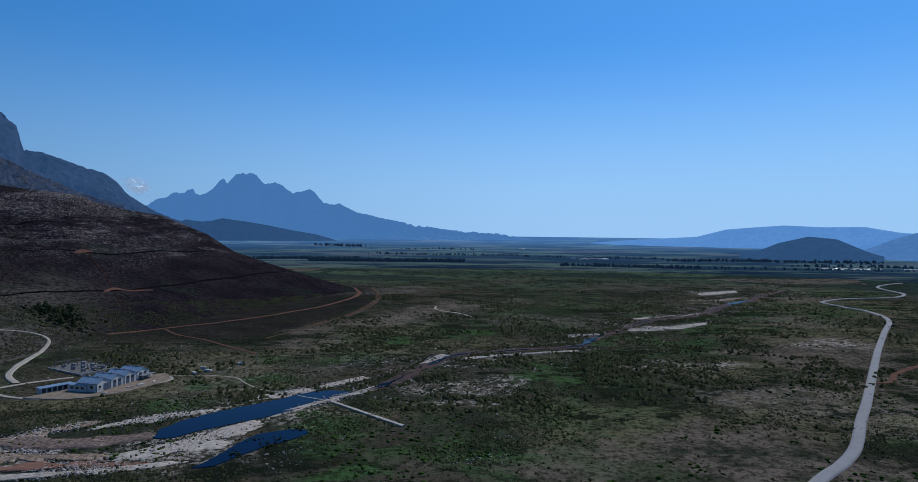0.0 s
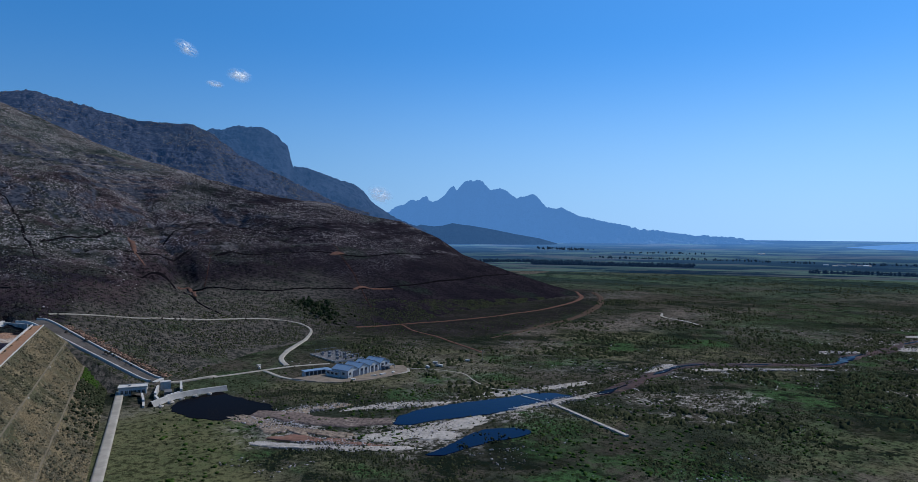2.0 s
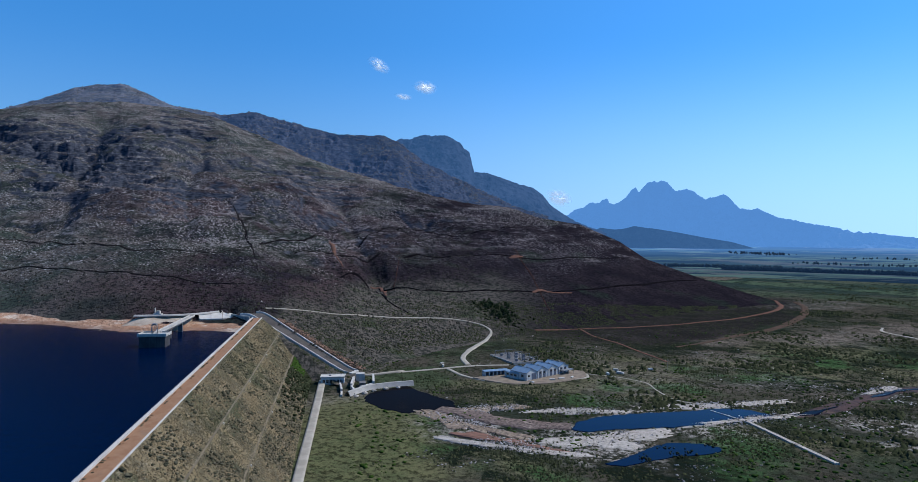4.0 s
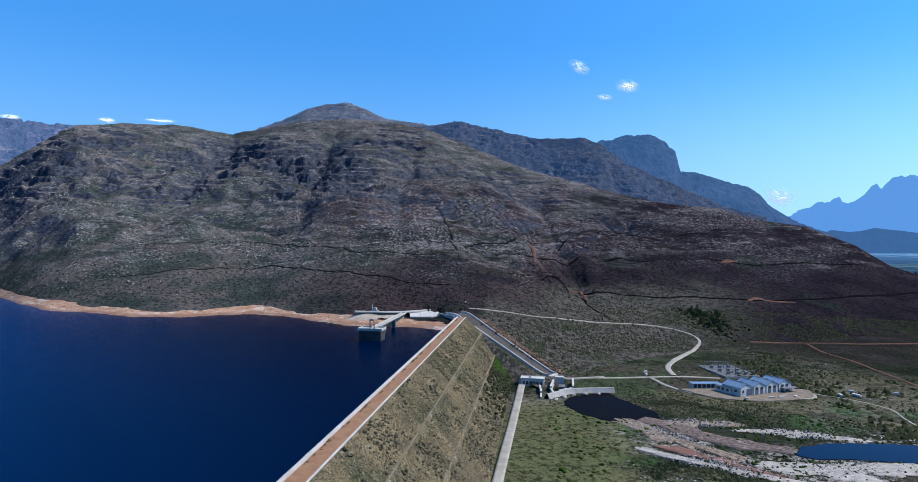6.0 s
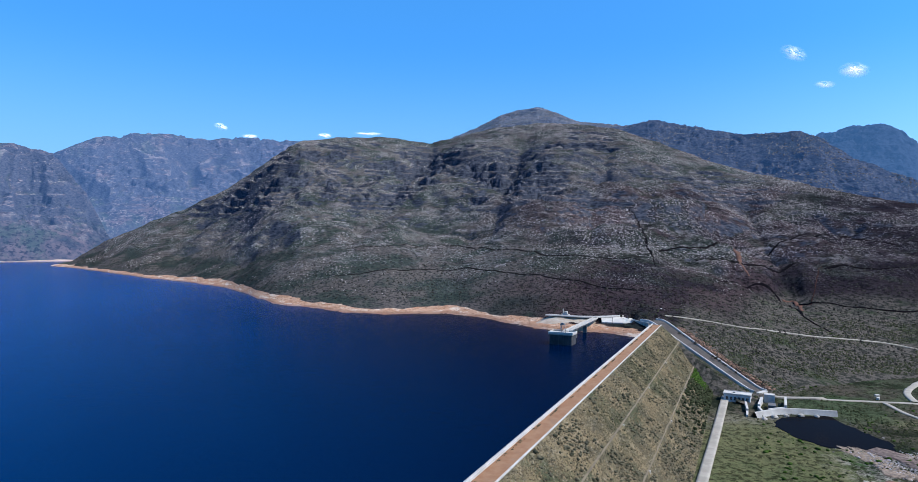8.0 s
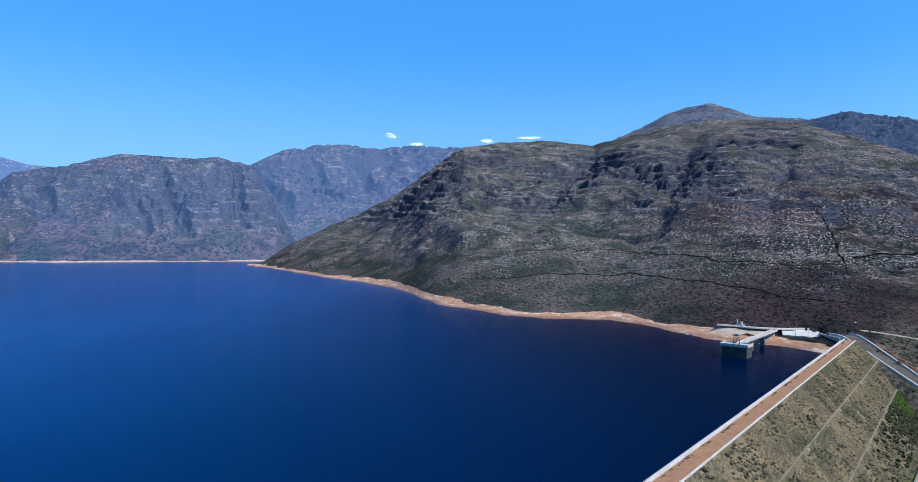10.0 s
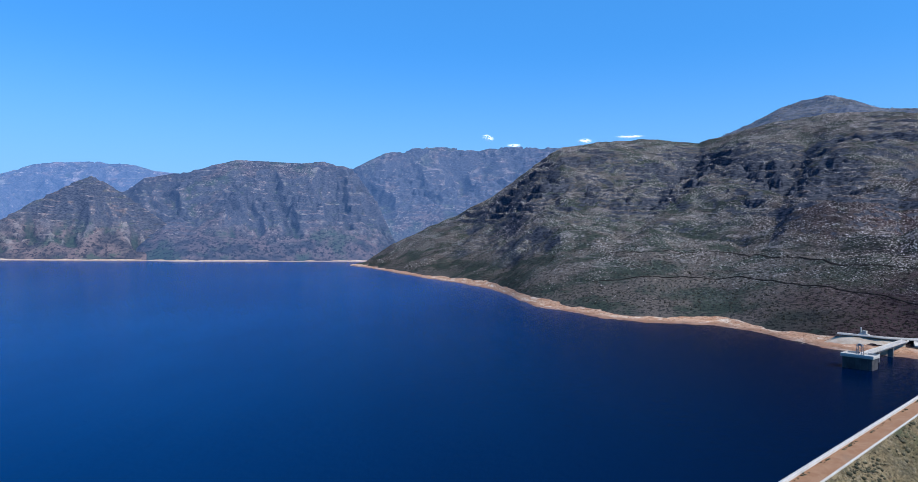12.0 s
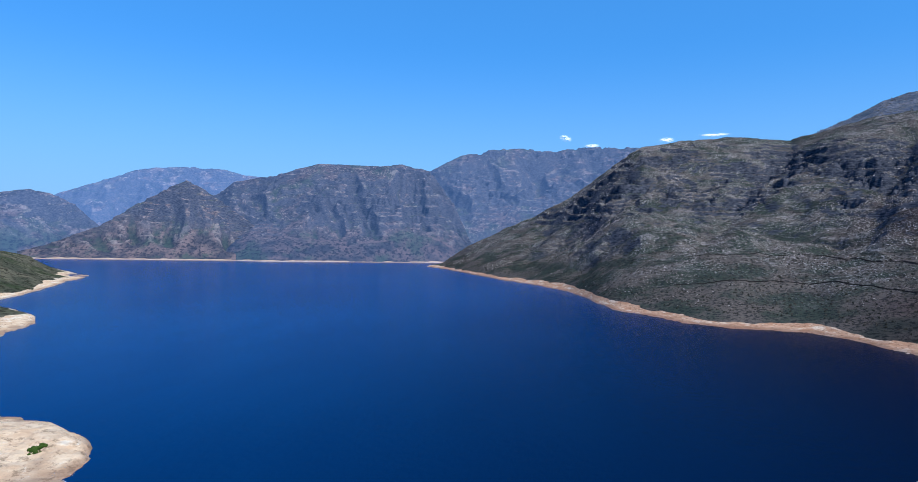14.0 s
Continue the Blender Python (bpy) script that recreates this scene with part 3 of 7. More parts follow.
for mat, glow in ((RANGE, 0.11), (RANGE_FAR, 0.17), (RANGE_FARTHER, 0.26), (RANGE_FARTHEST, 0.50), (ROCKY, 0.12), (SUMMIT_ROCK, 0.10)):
    # haze painted as blue emission on the ranges, summit and shoulder
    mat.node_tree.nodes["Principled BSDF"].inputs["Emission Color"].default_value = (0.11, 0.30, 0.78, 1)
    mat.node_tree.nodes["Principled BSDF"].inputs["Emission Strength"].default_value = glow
POINT = slope_mat("point_scrub", (0.105, 0.100, 0.072), (0.052, 0.058, 0.042), (0.40, 0.35, 0.30), (0.034, 0.050, 0.026), 0.3, 5.0, 0.8, 60.0, 1.0, PALE_SAND)


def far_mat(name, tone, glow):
    """Backdrop of distance: rock and woods, with haze painted on as blue emission."""
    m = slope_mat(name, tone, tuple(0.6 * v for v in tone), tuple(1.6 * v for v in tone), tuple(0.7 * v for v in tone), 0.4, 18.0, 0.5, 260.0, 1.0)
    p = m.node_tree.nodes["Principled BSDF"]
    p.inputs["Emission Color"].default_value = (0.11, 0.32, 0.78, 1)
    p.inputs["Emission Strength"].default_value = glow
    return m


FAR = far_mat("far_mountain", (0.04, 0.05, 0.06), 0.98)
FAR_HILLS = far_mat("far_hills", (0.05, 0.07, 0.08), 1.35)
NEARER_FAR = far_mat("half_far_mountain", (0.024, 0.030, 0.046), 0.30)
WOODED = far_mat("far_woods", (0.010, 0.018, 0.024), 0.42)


def plain_air_mat():
    """Backdrop of the far plain: fields and woods, with haze painted as emission that grows with distance."""
    m, t, p, g = start("far_plain")
    v = t.nodes.new("ShaderNodeTexVoronoi")
    v.inputs["Scale"].default_value = 1 / 130.0
    mp = t.nodes.new("ShaderNodeMapping")
    mp.inputs["Scale"].default_value = (0.28, 0.9, 1)
    t.links.new(g.outputs["Position"], mp.inputs["Vector"])
    t.links.new(mp.outputs["Vector"], v.inputs["Vector"])
    hue = t.nodes.new("ShaderNodeSeparateColor")
    t.links.new(v.outputs["Color"], hue.inputs["Color"])
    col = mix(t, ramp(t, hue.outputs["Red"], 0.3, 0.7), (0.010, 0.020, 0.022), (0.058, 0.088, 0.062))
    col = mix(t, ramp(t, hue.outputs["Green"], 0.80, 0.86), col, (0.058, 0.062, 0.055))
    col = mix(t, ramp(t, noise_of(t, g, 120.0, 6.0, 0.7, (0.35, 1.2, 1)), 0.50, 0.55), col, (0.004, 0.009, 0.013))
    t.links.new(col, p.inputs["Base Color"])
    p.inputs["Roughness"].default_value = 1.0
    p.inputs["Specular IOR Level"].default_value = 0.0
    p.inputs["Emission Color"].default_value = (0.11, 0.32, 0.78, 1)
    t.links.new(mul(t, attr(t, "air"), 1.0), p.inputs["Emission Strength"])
    return m


FAR_PLAIN = plain_air_mat()


def ground_mat():
    """The valley: olive scrub, green wet meadows, brown bare soil, grey stony flats."""
    m, t, p, g = start("valley_ground")
    col = mix(t, ramp(t, noise_of(t, g, 110.0, 7.0, 0.68), 0.42, 0.58), (0.060, 0.053, 0.042), (0.027, 0.033, 0.024))
    col = mix(t, mul(t, ramp(t, noise_of(t, g, 60.0, 6.0, 0.72, (1, 0.55, 1)), 0.56, 0.64), 0.8), col, (0.078, 0.064, 0.048))
    col = mix(t, mul(t, attr(t, "dry"), ramp(t, noise_of(t, g, 22.0, 6.0, 0.75), 0.36, 0.58)), col, (0.106, 0.102, 0.060))
    col = mix(t, mul(t, attr(t, "bare"), ramp(t, noise_of(t, g, 30.0, 6.0, 0.7), 0.38, 0.56)), col, (0.118, 0.098, 0.082))
    col = mix(t, mul(t, attr(t, "meadow"), ramp(t, noise_of(t, g, 50.0, 6.0, 0.7), 0.42, 0.56)), col, (0.038, 0.078, 0.030))
    col = mix(t, mul(t, attr(t, "charred"), 0.92), col, mix(t, ramp(t, noise_of(t, g, 40.0, 6.0, 0.7), 0.40, 0.62), (0.013, 0.011, 0.014), (0.027, 0.022, 0.024)))
    # clumps of low scrub that run together
    clump = noise_of(t, g, 26.0, 7.0, 0.72, (0.8, 1, 1))
    col = mix(t, mul(t, ramp(t, clump, 0.525, 0.56), attr(t, "scrub")), col, (0.0085, 0.0135, 0.0095))
    col = mix(t, mul(t, ramp(t, noise_of(t, g, 85.0, 7.0, 0.70, (0.6, 1, 1)), 0.53, 0.58), mul(t, attr(t, "scrub"), 0.8)), col, (0.007, 0.012, 0.009))
    col = mix(t, mul(t, attr(t, "stony"), ramp(t, noise_of(t, g, 7.0, 6.0, 0.8), 0.47, 0.57)), col, (0.30, 0.275, 0.25))
    col = mix(t, mul(t, attr(t, "lawn"), 0.85), col, mix(t, ramp(t, noise_of(t, g, 12.0, 5.0, 0.7), 0.38, 0.62), (0.112, 0.110, 0.054), (0.080, 0.085, 0.042)))
    fields = t.nodes.new("ShaderNodeTexVoronoi")
    fields.inputs["Scale"].default_value = 1 / 220.0
    mp = t.nodes.new("ShaderNodeMapping")
    mp.inputs["Scale"].default_value = (0.5, 1.3, 1)
    mp.inputs["Rotation"].default_value = (0, 0, 0.25)
    t.links.new(g.outputs["Position"], mp.inputs["Vector"])
    t.links.new(mp.outputs["Vector"], fields.inputs["Vector"])
    hue = t.nodes.new("ShaderNodeSeparateColor")
    t.links.new(fields.outputs["Color"], hue.inputs["Color"])
    # crop tones, lightened and cooled to paint haze over the distant fields
    crop = mix(t, ramp(t, hue.outputs["Red"], 0.3, 0.8), (0.022, 0.040, 0.036), (0.060, 0.092, 0.058))
    crop = mix(t, ramp(t, hue.outputs["Green"], 0.75, 0.95), crop, (0.11, 0.095, 0.08))
    crop = mix(t, ramp(t, clump, 0.52, 0.57), crop, (0.009, 0.017, 0.016))
    col = mix(t, attr(t, "farmed"), col, crop)
    tufts = noise_of(t, g, 4.0, 6.0, 0.78)
    col = mix(t, mul(t, ramp(t, tufts, 0.49, 0.57), 0.75), col, (0.010, 0.012, 0.007))
    grit = noise_of(t, g, 1.6, 6.0, 0.8)
    col = mix(t, mul(t, ramp(t, grit, 0.50, 0.62), 0.5), col, (0.012, 0.013, 0.008))
    col = mix(t, mul(t, ramp(t, noise_of(t, g, 2.6, 6.0, 0.85), 0.57, 0.66), 0.5), col, (0.11, 0.095, 0.065))
    t.links.new(col, p.inputs["Base Color"])
    p.inputs["Roughness"].default_value = 0.95
    p.inputs["Specular IOR Level"].default_value = 0.0
    bump(t, p, tufts, 0.8, 1.5)
    return m


def water_mat(name, deep, rough, wave, shine):
    m, t, p, g = start(name)
    t.links.new(mix(t, ramp(t, noise_of(t, g, 400.0, 4.0, 0.5, (1, 0.35, 1)), 0.35, 0.65), deep, tuple(1.25 * v for v in deep)), p.inputs["Base Color"])
    p.inputs["Roughness"].default_value = rough
    p.inputs["IOR"].default_value = 1.33
    p.inputs["Specular IOR Level"].default_value = shine
    bump(t, p, noise_of(t, g, 6.0, 5.0, 0.65), 0.5, wave)
    return m


GROUND = ground_mat()
LAKE = water_mat("lake_water", (0.0, 0.0025, 0.0140), 0.16, 0.6, 0.03)


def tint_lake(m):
    """Reflections painted into the water's colour: dark by the mountain, blue under open sky; the ramp is fitted to the
    camera's view.
    """
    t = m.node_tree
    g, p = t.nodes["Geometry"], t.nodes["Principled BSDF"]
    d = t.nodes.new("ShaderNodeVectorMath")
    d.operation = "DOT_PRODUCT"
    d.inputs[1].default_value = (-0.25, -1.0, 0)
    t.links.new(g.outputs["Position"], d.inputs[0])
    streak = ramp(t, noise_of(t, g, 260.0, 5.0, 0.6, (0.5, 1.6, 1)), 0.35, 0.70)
    sky_blue = mix(t, streak, (0.0, 0.034, 0.132), (0.0, 0.041, 0.154))
    t.links.new(mix(t, ramp(t, d.outputs["Value"], -120.0, 520.0), (0.0, 0.0036, 0.0180), sky_blue), p.inputs["Base Color"])


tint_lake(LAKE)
LAKE.node_tree.nodes["Principled BSDF"].inputs["Specular Tint"].default_value = (0.45, 0.80, 1.0, 1)
LAKE.node_tree.nodes["Principled BSDF"].inputs["IOR"].default_value = 1.14
RIVER = water_mat("river_water", (0.004, 0.0045, 0.009), 0.10, 0.05, 0.06)
RIVER.node_tree.nodes["Principled BSDF"].inputs["IOR"].default_value = 1.14
POND = water_mat("pond_water", (0.0006, 0.0032, 0.017), 0.06, 0.05, 0.14)
POND.node_tree.nodes["Principled BSDF"].inputs["IOR"].default_value = 1.22
POOL = water_mat("dark_pool_water", (0.0035, 0.0032, 0.004), 0.05, 0.04, 0.02)
POOL.node_tree.nodes["Principled BSDF"].inputs["IOR"].default_value = 1.12
CONCRETE = plain_mat("concrete", (0.34, 0.33, 0.31), (0.27, 0.26, 0.245), 6.0, 0.5, 0.85, 0.3, 0.03, stain=(0.18, 0.17, 0.155))
PALE_CONCRETE = plain_mat("pale_concrete", (0.42, 0.405, 0.38), (0.35, 0.335, 0.31), 7.0, 0.5, 0.85, 0.3, 0.03, stain=(0.25, 0.23, 0.20))
DARK_CONCRETE = plain_mat("dark_concrete", (0.115, 0.11, 0.11), (0.085, 0.082, 0.083), 8.0, 0.6, 0.85, 0.3, 0.03, stain=(0.06, 0.055, 0.055))
CREST_EARTH = plain_mat("crest_gravel", (0.20, 0.100, 0.050), (0.235, 0.13, 0.072), 4.0, 0.4, 0.95, 0.4, 0.05, stain=(0.17, 0.11, 0.07))
ASPHALT = plain_mat("grey_asphalt", (0.185, 0.192, 0.205), (0.155, 0.16, 0.172), 9.0, 0.3, 0.9, 0.3, 0.02, stain=(0.21, 0.195, 0.18))
PALE_ROAD = plain_mat("pale_gravel", (0.29, 0.265, 0.225), (0.22, 0.20, 0.165), 7.0, 0.4, 0.95, 0.4, 0.04, stain=(0.22, 0.185, 0.15))
RED_EARTH = plain_mat("red_earth", (0.132, 0.070, 0.052), (0.080, 0.050, 0.040), 6.0, 0.5, 0.95, 0.5, 0.06, stain=(0.10, 0.055, 0.04), spec=0.0)
PINK_TRACK = plain_mat("pinkish_track", (0.082, 0.056, 0.044), (0.052, 0.038, 0.030), 6.0, 0.5, 0.95, 0.5, 0.06, stain=(0.06, 0.045, 0.035), spec=0.0)
SCAR_EARTH = plain_mat("scar_earth", (0.050, 0.024, 0.020), (0.016, 0.012, 0.012), 6.0, 0.5, 0.95, 0.5, 0.06, spec=0.0)
OLD_CUT = plain_mat("overgrown_firebreak", (0.020, 0.018, 0.019), (0.012, 0.011, 0.012), 8.0, 0.6, 0.95, 0.5, 0.1, spec=0.0)
CUT = plain_mat("dark_firebreak", (0.008, 0.007, 0.009), (0.005, 0.0045, 0.006), 8.0, 0.6, 0.95, 0.5, 0.1, spec=0.0)
DAM_GRASS = slope_mat("dam_grass", (0.142, 0.114, 0.068), (0.066, 0.060, 0.040), (0.34, 0.30, 0.24), (0.042, 0.050, 0.028), 0.6, 0.8, 0.8, 14.0, 0.6)
# ---------------------------------------------------------------- mesh helpers
def thing(name, label, category, at=(0, 0, 0), turn=0.0, group="", kind=""):
    ob = new(name)
    ob.matrix_world = pose(*at, 0, 0, turn)
    return tagged(ob, label, category, group, kind)


def part(name, bm, material, parent=None, label="", smooth_faces=False):
    me = bpy.data.meshes.new(name)
    bm.to_mesh(me)
    bm.free()
    if smooth_faces:
        me.shade_smooth()
    me.materials.append(material)
    ob = new(name, me)
    ob.parent = parent
    if label:
        ob["label"] = label
    return ob


def sheet(name, x, y, z, material, closed=False, masks=None):
    """A mesh over a grid of places, with point attributes."""
    rows, cols = x.shape
    me = bpy.data.meshes.new(name)
    idx = np.arange(rows * cols).reshape(rows, cols)
    quads = np.stack([idx[:-1, :-1], idx[1:, :-1], idx[1:, 1:], idx[:-1, 1:]], -1).reshape(-1, 4)
    co = np.stack([x, y, z], -1).reshape(-1, 3)
    mid = quads[len(quads) // 2]
    if np.cross(co[mid[1]] - co[mid[0]], co[mid[2]] - co[mid[0]])[2] < 0:
        quads = quads[:, ::-1]
    me.vertices.add(len(co))
    me.vertices.foreach_set("co", co.ravel())
    me.loops.add(quads.size)
    me.loops.foreach_set("vertex_index", quads.ravel())
    me.polygons.add(len(quads))
    me.polygons.foreach_set("loop_start", np.arange(0, quads.size, 4))
    me.update(calc_edges=True)
    me.shade_smooth()
    for key, values in (masks or {}).items():
        me.attributes.new(key, "FLOAT", "POINT").data.foreach_set("value", np.ascontiguousarray(values, dtype=np.float32).ravel())
    me.materials.append(material)
    return new(name, me)


def box(bm, x0, x1, y0, y1, z0, z1, bevel=0.0):
    vs = [bm.verts.new(c) for c in ((x0, y0, z0), (x1, y0, z0), (x1, y1, z0), (x0, y1, z0), (x0, y0, z1), (x1, y0, z1), (x1, y1, z1), (x0, y1, z1))]
    fs = [bm.faces.new([vs[i] for i in f]) for f in ((3, 2, 1, 0), (4, 5, 6, 7), (0, 1, 5, 4), (1, 2, 6, 5), (2, 3, 7, 6), (3, 0, 4, 7))]
    if bevel:
        bmesh.ops.bevel(bm, geom=list({e for f in fs for e in f.edges}), offset=bevel, segments=1, affect="EDGES")
    return bm


def boxed(*args, bevel=0.0):
    return box(bmesh.new(), *args, bevel=bevel)


def along(path, step):
    """Even places on a smooth line through the given ones, and the way there."""
    p = np.array(path, float)
    if len(p) > 2:
        ext = np.vstack([2 * p[0] - p[1], p, 2 * p[-1] - p[-2]])
        out = []
        for i in range(1, len(ext) - 2):
            u = np.linspace(0, 1, 24, endpoint=False)[:, None]
            a, b, c, d = ext[i - 1], ext[i], ext[i + 1], ext[i + 2]
            out.append(0.5 * ((2 * b) + (c - a) * u + (2 * a - 5 * b + 4 * c - d) * u ** 2 + (3 * b - a - 3 * c + d) * u ** 3))
        p = np.vstack(out + [p[-1:]])
    run = np.concatenate([[0], np.cumsum(np.hypot(*np.diff(p[:, :2], axis=0).T))])
    s = np.linspace(0, run[-1], max(2, int(run[-1] / step) + 1))
    q = np.stack([np.interp(s, run, p[:, k]) for k in range(p.shape[1])], 1)
    d = np.gradient(q[:, :2], axis=0)
    return q, d / np.maximum(np.hypot(*d.T), 1e-9)[:, None]


# cells of the valley that are taken by roads, water and yards, 2.5 m each
TAKEN = np.zeros((800, 700), bool)


def take(x, y, reach=1):
    i, j = ((np.asarray(x) + 750) / 2.5).astype(int), ((np.asarray(y) - 50) / 2.5).astype(int)
    for a in range(-reach, reach + 1):
        for b in range(-reach, reach + 1):
            ok = (i + a >= 0) & (i + a < 800) & (j + b >= 0) & (j + b < 700)
            TAKEN[i[ok] + a, j[ok] + b] = True


def is_free(x, y):
    i, j = np.clip(((x + 750) / 2.5).astype(int), 0, 799), np.clip(((y - 50) / 2.5).astype(int), 0, 699)
    return ~TAKEN[i, j]


def strip(name, path, width, material, lift=0.25, step=4.0, ragged=0.0, seed=0, label="", category="", across=3, kind="structure", on=land_z):
    """A road or track laid on the land, with side faces down into it."""
    q, d = along(path, step)
    nrm = np.stack([-d[:, 1], d[:, 0]], 1)
    n = len(q)
    w = np.full(n, width) if np.isscalar(width) else np.interp(np.linspace(0, 1, n), np.linspace(0, 1, len(width)), width)
    cols = np.array([-1.06, -1.0] + list(np.linspace(-1, 1, across + 2)[1:-1]) + [1.0, 1.06])
    edge = 1 + ragged * fbm(np.arange(n) * 1.0, np.full(n, seed * 7.7), 5.0, 4, seed + 300)[:, None]
    off = cols[None, :] * w[:, None] / 2 * edge
    x, y = q[:, :1] + nrm[:, :1] * off, q[:, 1:2] + nrm[:, 1:2] * off
    z = on(x, y) + lift
    if name != "firebreak":
        take(x[:, 1:-1].ravel(), y[:, 1:-1].ravel(), 0)
    z[:, 0] -= 2 * lift + 0.3
    z[:, -1] -= 2 * lift + 0.3
    ob = sheet(name, x, y, z, material)
    return tagged(ob, label, category, kind=kind)


# ---------------------------------------------------------------- ground and mountains
MEADOWS = [(330, 900, 120, 60), (560, 1000, 60, 120), (760, 1300, 160, 80), (0, 342, 60, 26), (-25, 310, 50, 20), (200, 690, 90, 60), (95, 500, 60, 50), (350, 811, 90, 60), (480, 930, 110, 70), (-89, 693, 50, 40), (12, 740, 60, 40),
           (-119, 593, 50, 40), (240, 330, 40, 50), (-225, 280, 45, 22), (-270, 310, 40, 26), (-129, 292, 40, 16), (-185, 430, 40, 20), (-150, 505, 45, 22), (60, 574, 90, 26),
           (-80, 375, 30, 26), (-245, 240, 40, 40), (-170, 480, 40, 14)]
# the first five are pale patches that also paint haze on the right
BARE = [(399, 655, 60, 40), (277, 648, 60, 22), (470, 900, 80, 40), (610, 1180, 90, 60), (760, 1500, 150, 70), (370, 1410, 110, 70), (330, 520, 50, 30), (-180, 770, 50, 50), (110, 330, 70, 30), (60, 300, 50, 16), (137, 356, 70, 36), (67, 330, 50, 22), (29, 310, 40, 12), (218, 461, 60, 30), (334, 600, 60, 50), (401, 700, 60, 50), (-66, 888, 40, 70), (-107, 827, 40, 50), (-37, 958, 40, 80),
        (-2, 1039, 40, 60), (370, 1370, 130, 50), (90, 1100, 30, 60), (170, 330, 50, 40), (240, 470, 50, 16)]
STONY = [(35, 488, 26, 26), (-9, 486, 26, 22), (7, 436, 22, 14), (213, 585, 40, 10), (157, 557, 30, 10), (494, 1301, 40, 40), (232, 803, 30, 20), (472, 1134, 40, 30),
         (401, 689, 40, 40), (-215, 338, 75, 24), (-150, 340, 44, 20), (-250, 300, 30, 14), (-120, 395, 50, 30)]


# the first four paint brighter, hazy ground on the right
DRY_AND_HAZE = [(430, 760, 160, 110), (620, 1080, 220, 160), (820, 1450, 260, 180), (300, 420, 60, 80), (250, 560, 70, 50), (100, 400, 80, 50), (60, 345, 60, 30), (150, 430, 70, 50), (190, 420, 50, 60), (-215, 480, 60, 50), (-150, 470, 60, 30), (-260, 420, 40, 30), (-240, 260, 60, 50), (-330, 320, 40, 30), (-200, 560, 70, 60), (-60, 420, 60, 30), (-110, 640, 70, 60),
       (-300, 290, 50, 40), (-250, 330, 40, 30), (-170, 290, 60, 20), (20, 650, 80, 60), (-90, 760, 60, 80)]


LAWN = [(-273, 281, 52, 36), (-240, 235, 50, 40), (-288, 315, 40, 26)]
BROWN_Y, BROWN_X = (640, 693, 760, 823, 895, 970, 1063, 1149, 1247, 1340), (-330, -214, -190, -178, -156, -146, -142, -147, -162, -184)


def build_ground():
    az = np.radians(np.concatenate([np.arange(-44, 60, 0.3), np.arange(60, 142, 1.0), np.arange(142, 317, 2.5)]))
    az = np.append(az, az[0] + 2 * np.pi)
    r = np.concatenate([[0.001, 6.0], np.arange(20, 160, 14), np.geomspace(160, 2400, 230), np.geomspace(2420, 4795, 50)])
    A, Rr = np.meshgrid(az, r, indexing="ij")
    x, y = -np.sin(A) * Rr, np.cos(A) * Rr
    z = plain_z(x, y) - 14 * smooth(2750, 3100, Rr)
    u = x * DOWN_DIR[0] + y * DOWN_DIR[1]
    deg = np.degrees(A)
    n1, n2 = fbm(x, y, 320.0, 4, 11), fbm(x, y, 260.0, 4, 12)
    wx, wy = x + 40 * fbm(x, y, 90.0, 4, 14), y + 40 * fbm(x, y, 90.0, 4, 15)

    def patches(rows):
        out = np.zeros_like(x)
        for px, py, rx, ry in rows:
            out = np.maximum(out, smooth(1.2, 0.6, np.hypot((wx - px) / rx, (wy - py) / ry)))
        return out

    farmed = smooth(1250, 1900, Rr + 260 * n1)
    meadow = np.maximum(patches(MEADOWS), 0.5 * smooth(0.05, 0.3, n1)) * (1 - farmed)
    bare = np.maximum(patches(BARE), 0.35 * smooth(0.1, 0.3, n2)) * (1 - farmed)
    stony = np.maximum(patches(STONY), 0.25 * smooth(0.2, 0.4, n2)) * (1 - farmed)
    dry = patches(DRY_AND_HAZE) * (1 - farmed)
    lawn = patches(LAWN)
    # the fire came down to the brown track
    charred = smooth(10, -14, wx - np.interp(y, BROWN_Y, BROWN_X)) * smooth(640, 700, y) * smooth(1500, 1350, Rr)
    scrub = (0.35 + 0.65 * smooth(-0.25, 0.15, fbm(x, y, 210.0, 4, 16))) * (1 - 0.8 * lawn) * (1 - 0.6 * charred) * (1 - 0.75 * patches(BARE))
    ob = sheet("ground", x, y, z, GROUND, masks=dict(farmed=farmed, meadow=meadow, bare=bare, stony=stony, dry=dry, lawn=lawn, charred=charred, scrub=scrub))
    tagged(ob, "scrubby valley floor with meadows, stony flats and distant fields", "ground", kind="structure")


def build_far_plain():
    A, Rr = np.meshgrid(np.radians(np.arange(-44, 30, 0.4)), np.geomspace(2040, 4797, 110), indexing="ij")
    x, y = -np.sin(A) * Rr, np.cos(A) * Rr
    # air: strength of the painted haze, rising towards the horizon
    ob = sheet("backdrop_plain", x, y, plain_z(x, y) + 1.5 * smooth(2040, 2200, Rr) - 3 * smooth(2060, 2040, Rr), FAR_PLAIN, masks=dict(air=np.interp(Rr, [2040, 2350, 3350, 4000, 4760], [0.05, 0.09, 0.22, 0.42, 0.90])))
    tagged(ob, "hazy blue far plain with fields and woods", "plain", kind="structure")


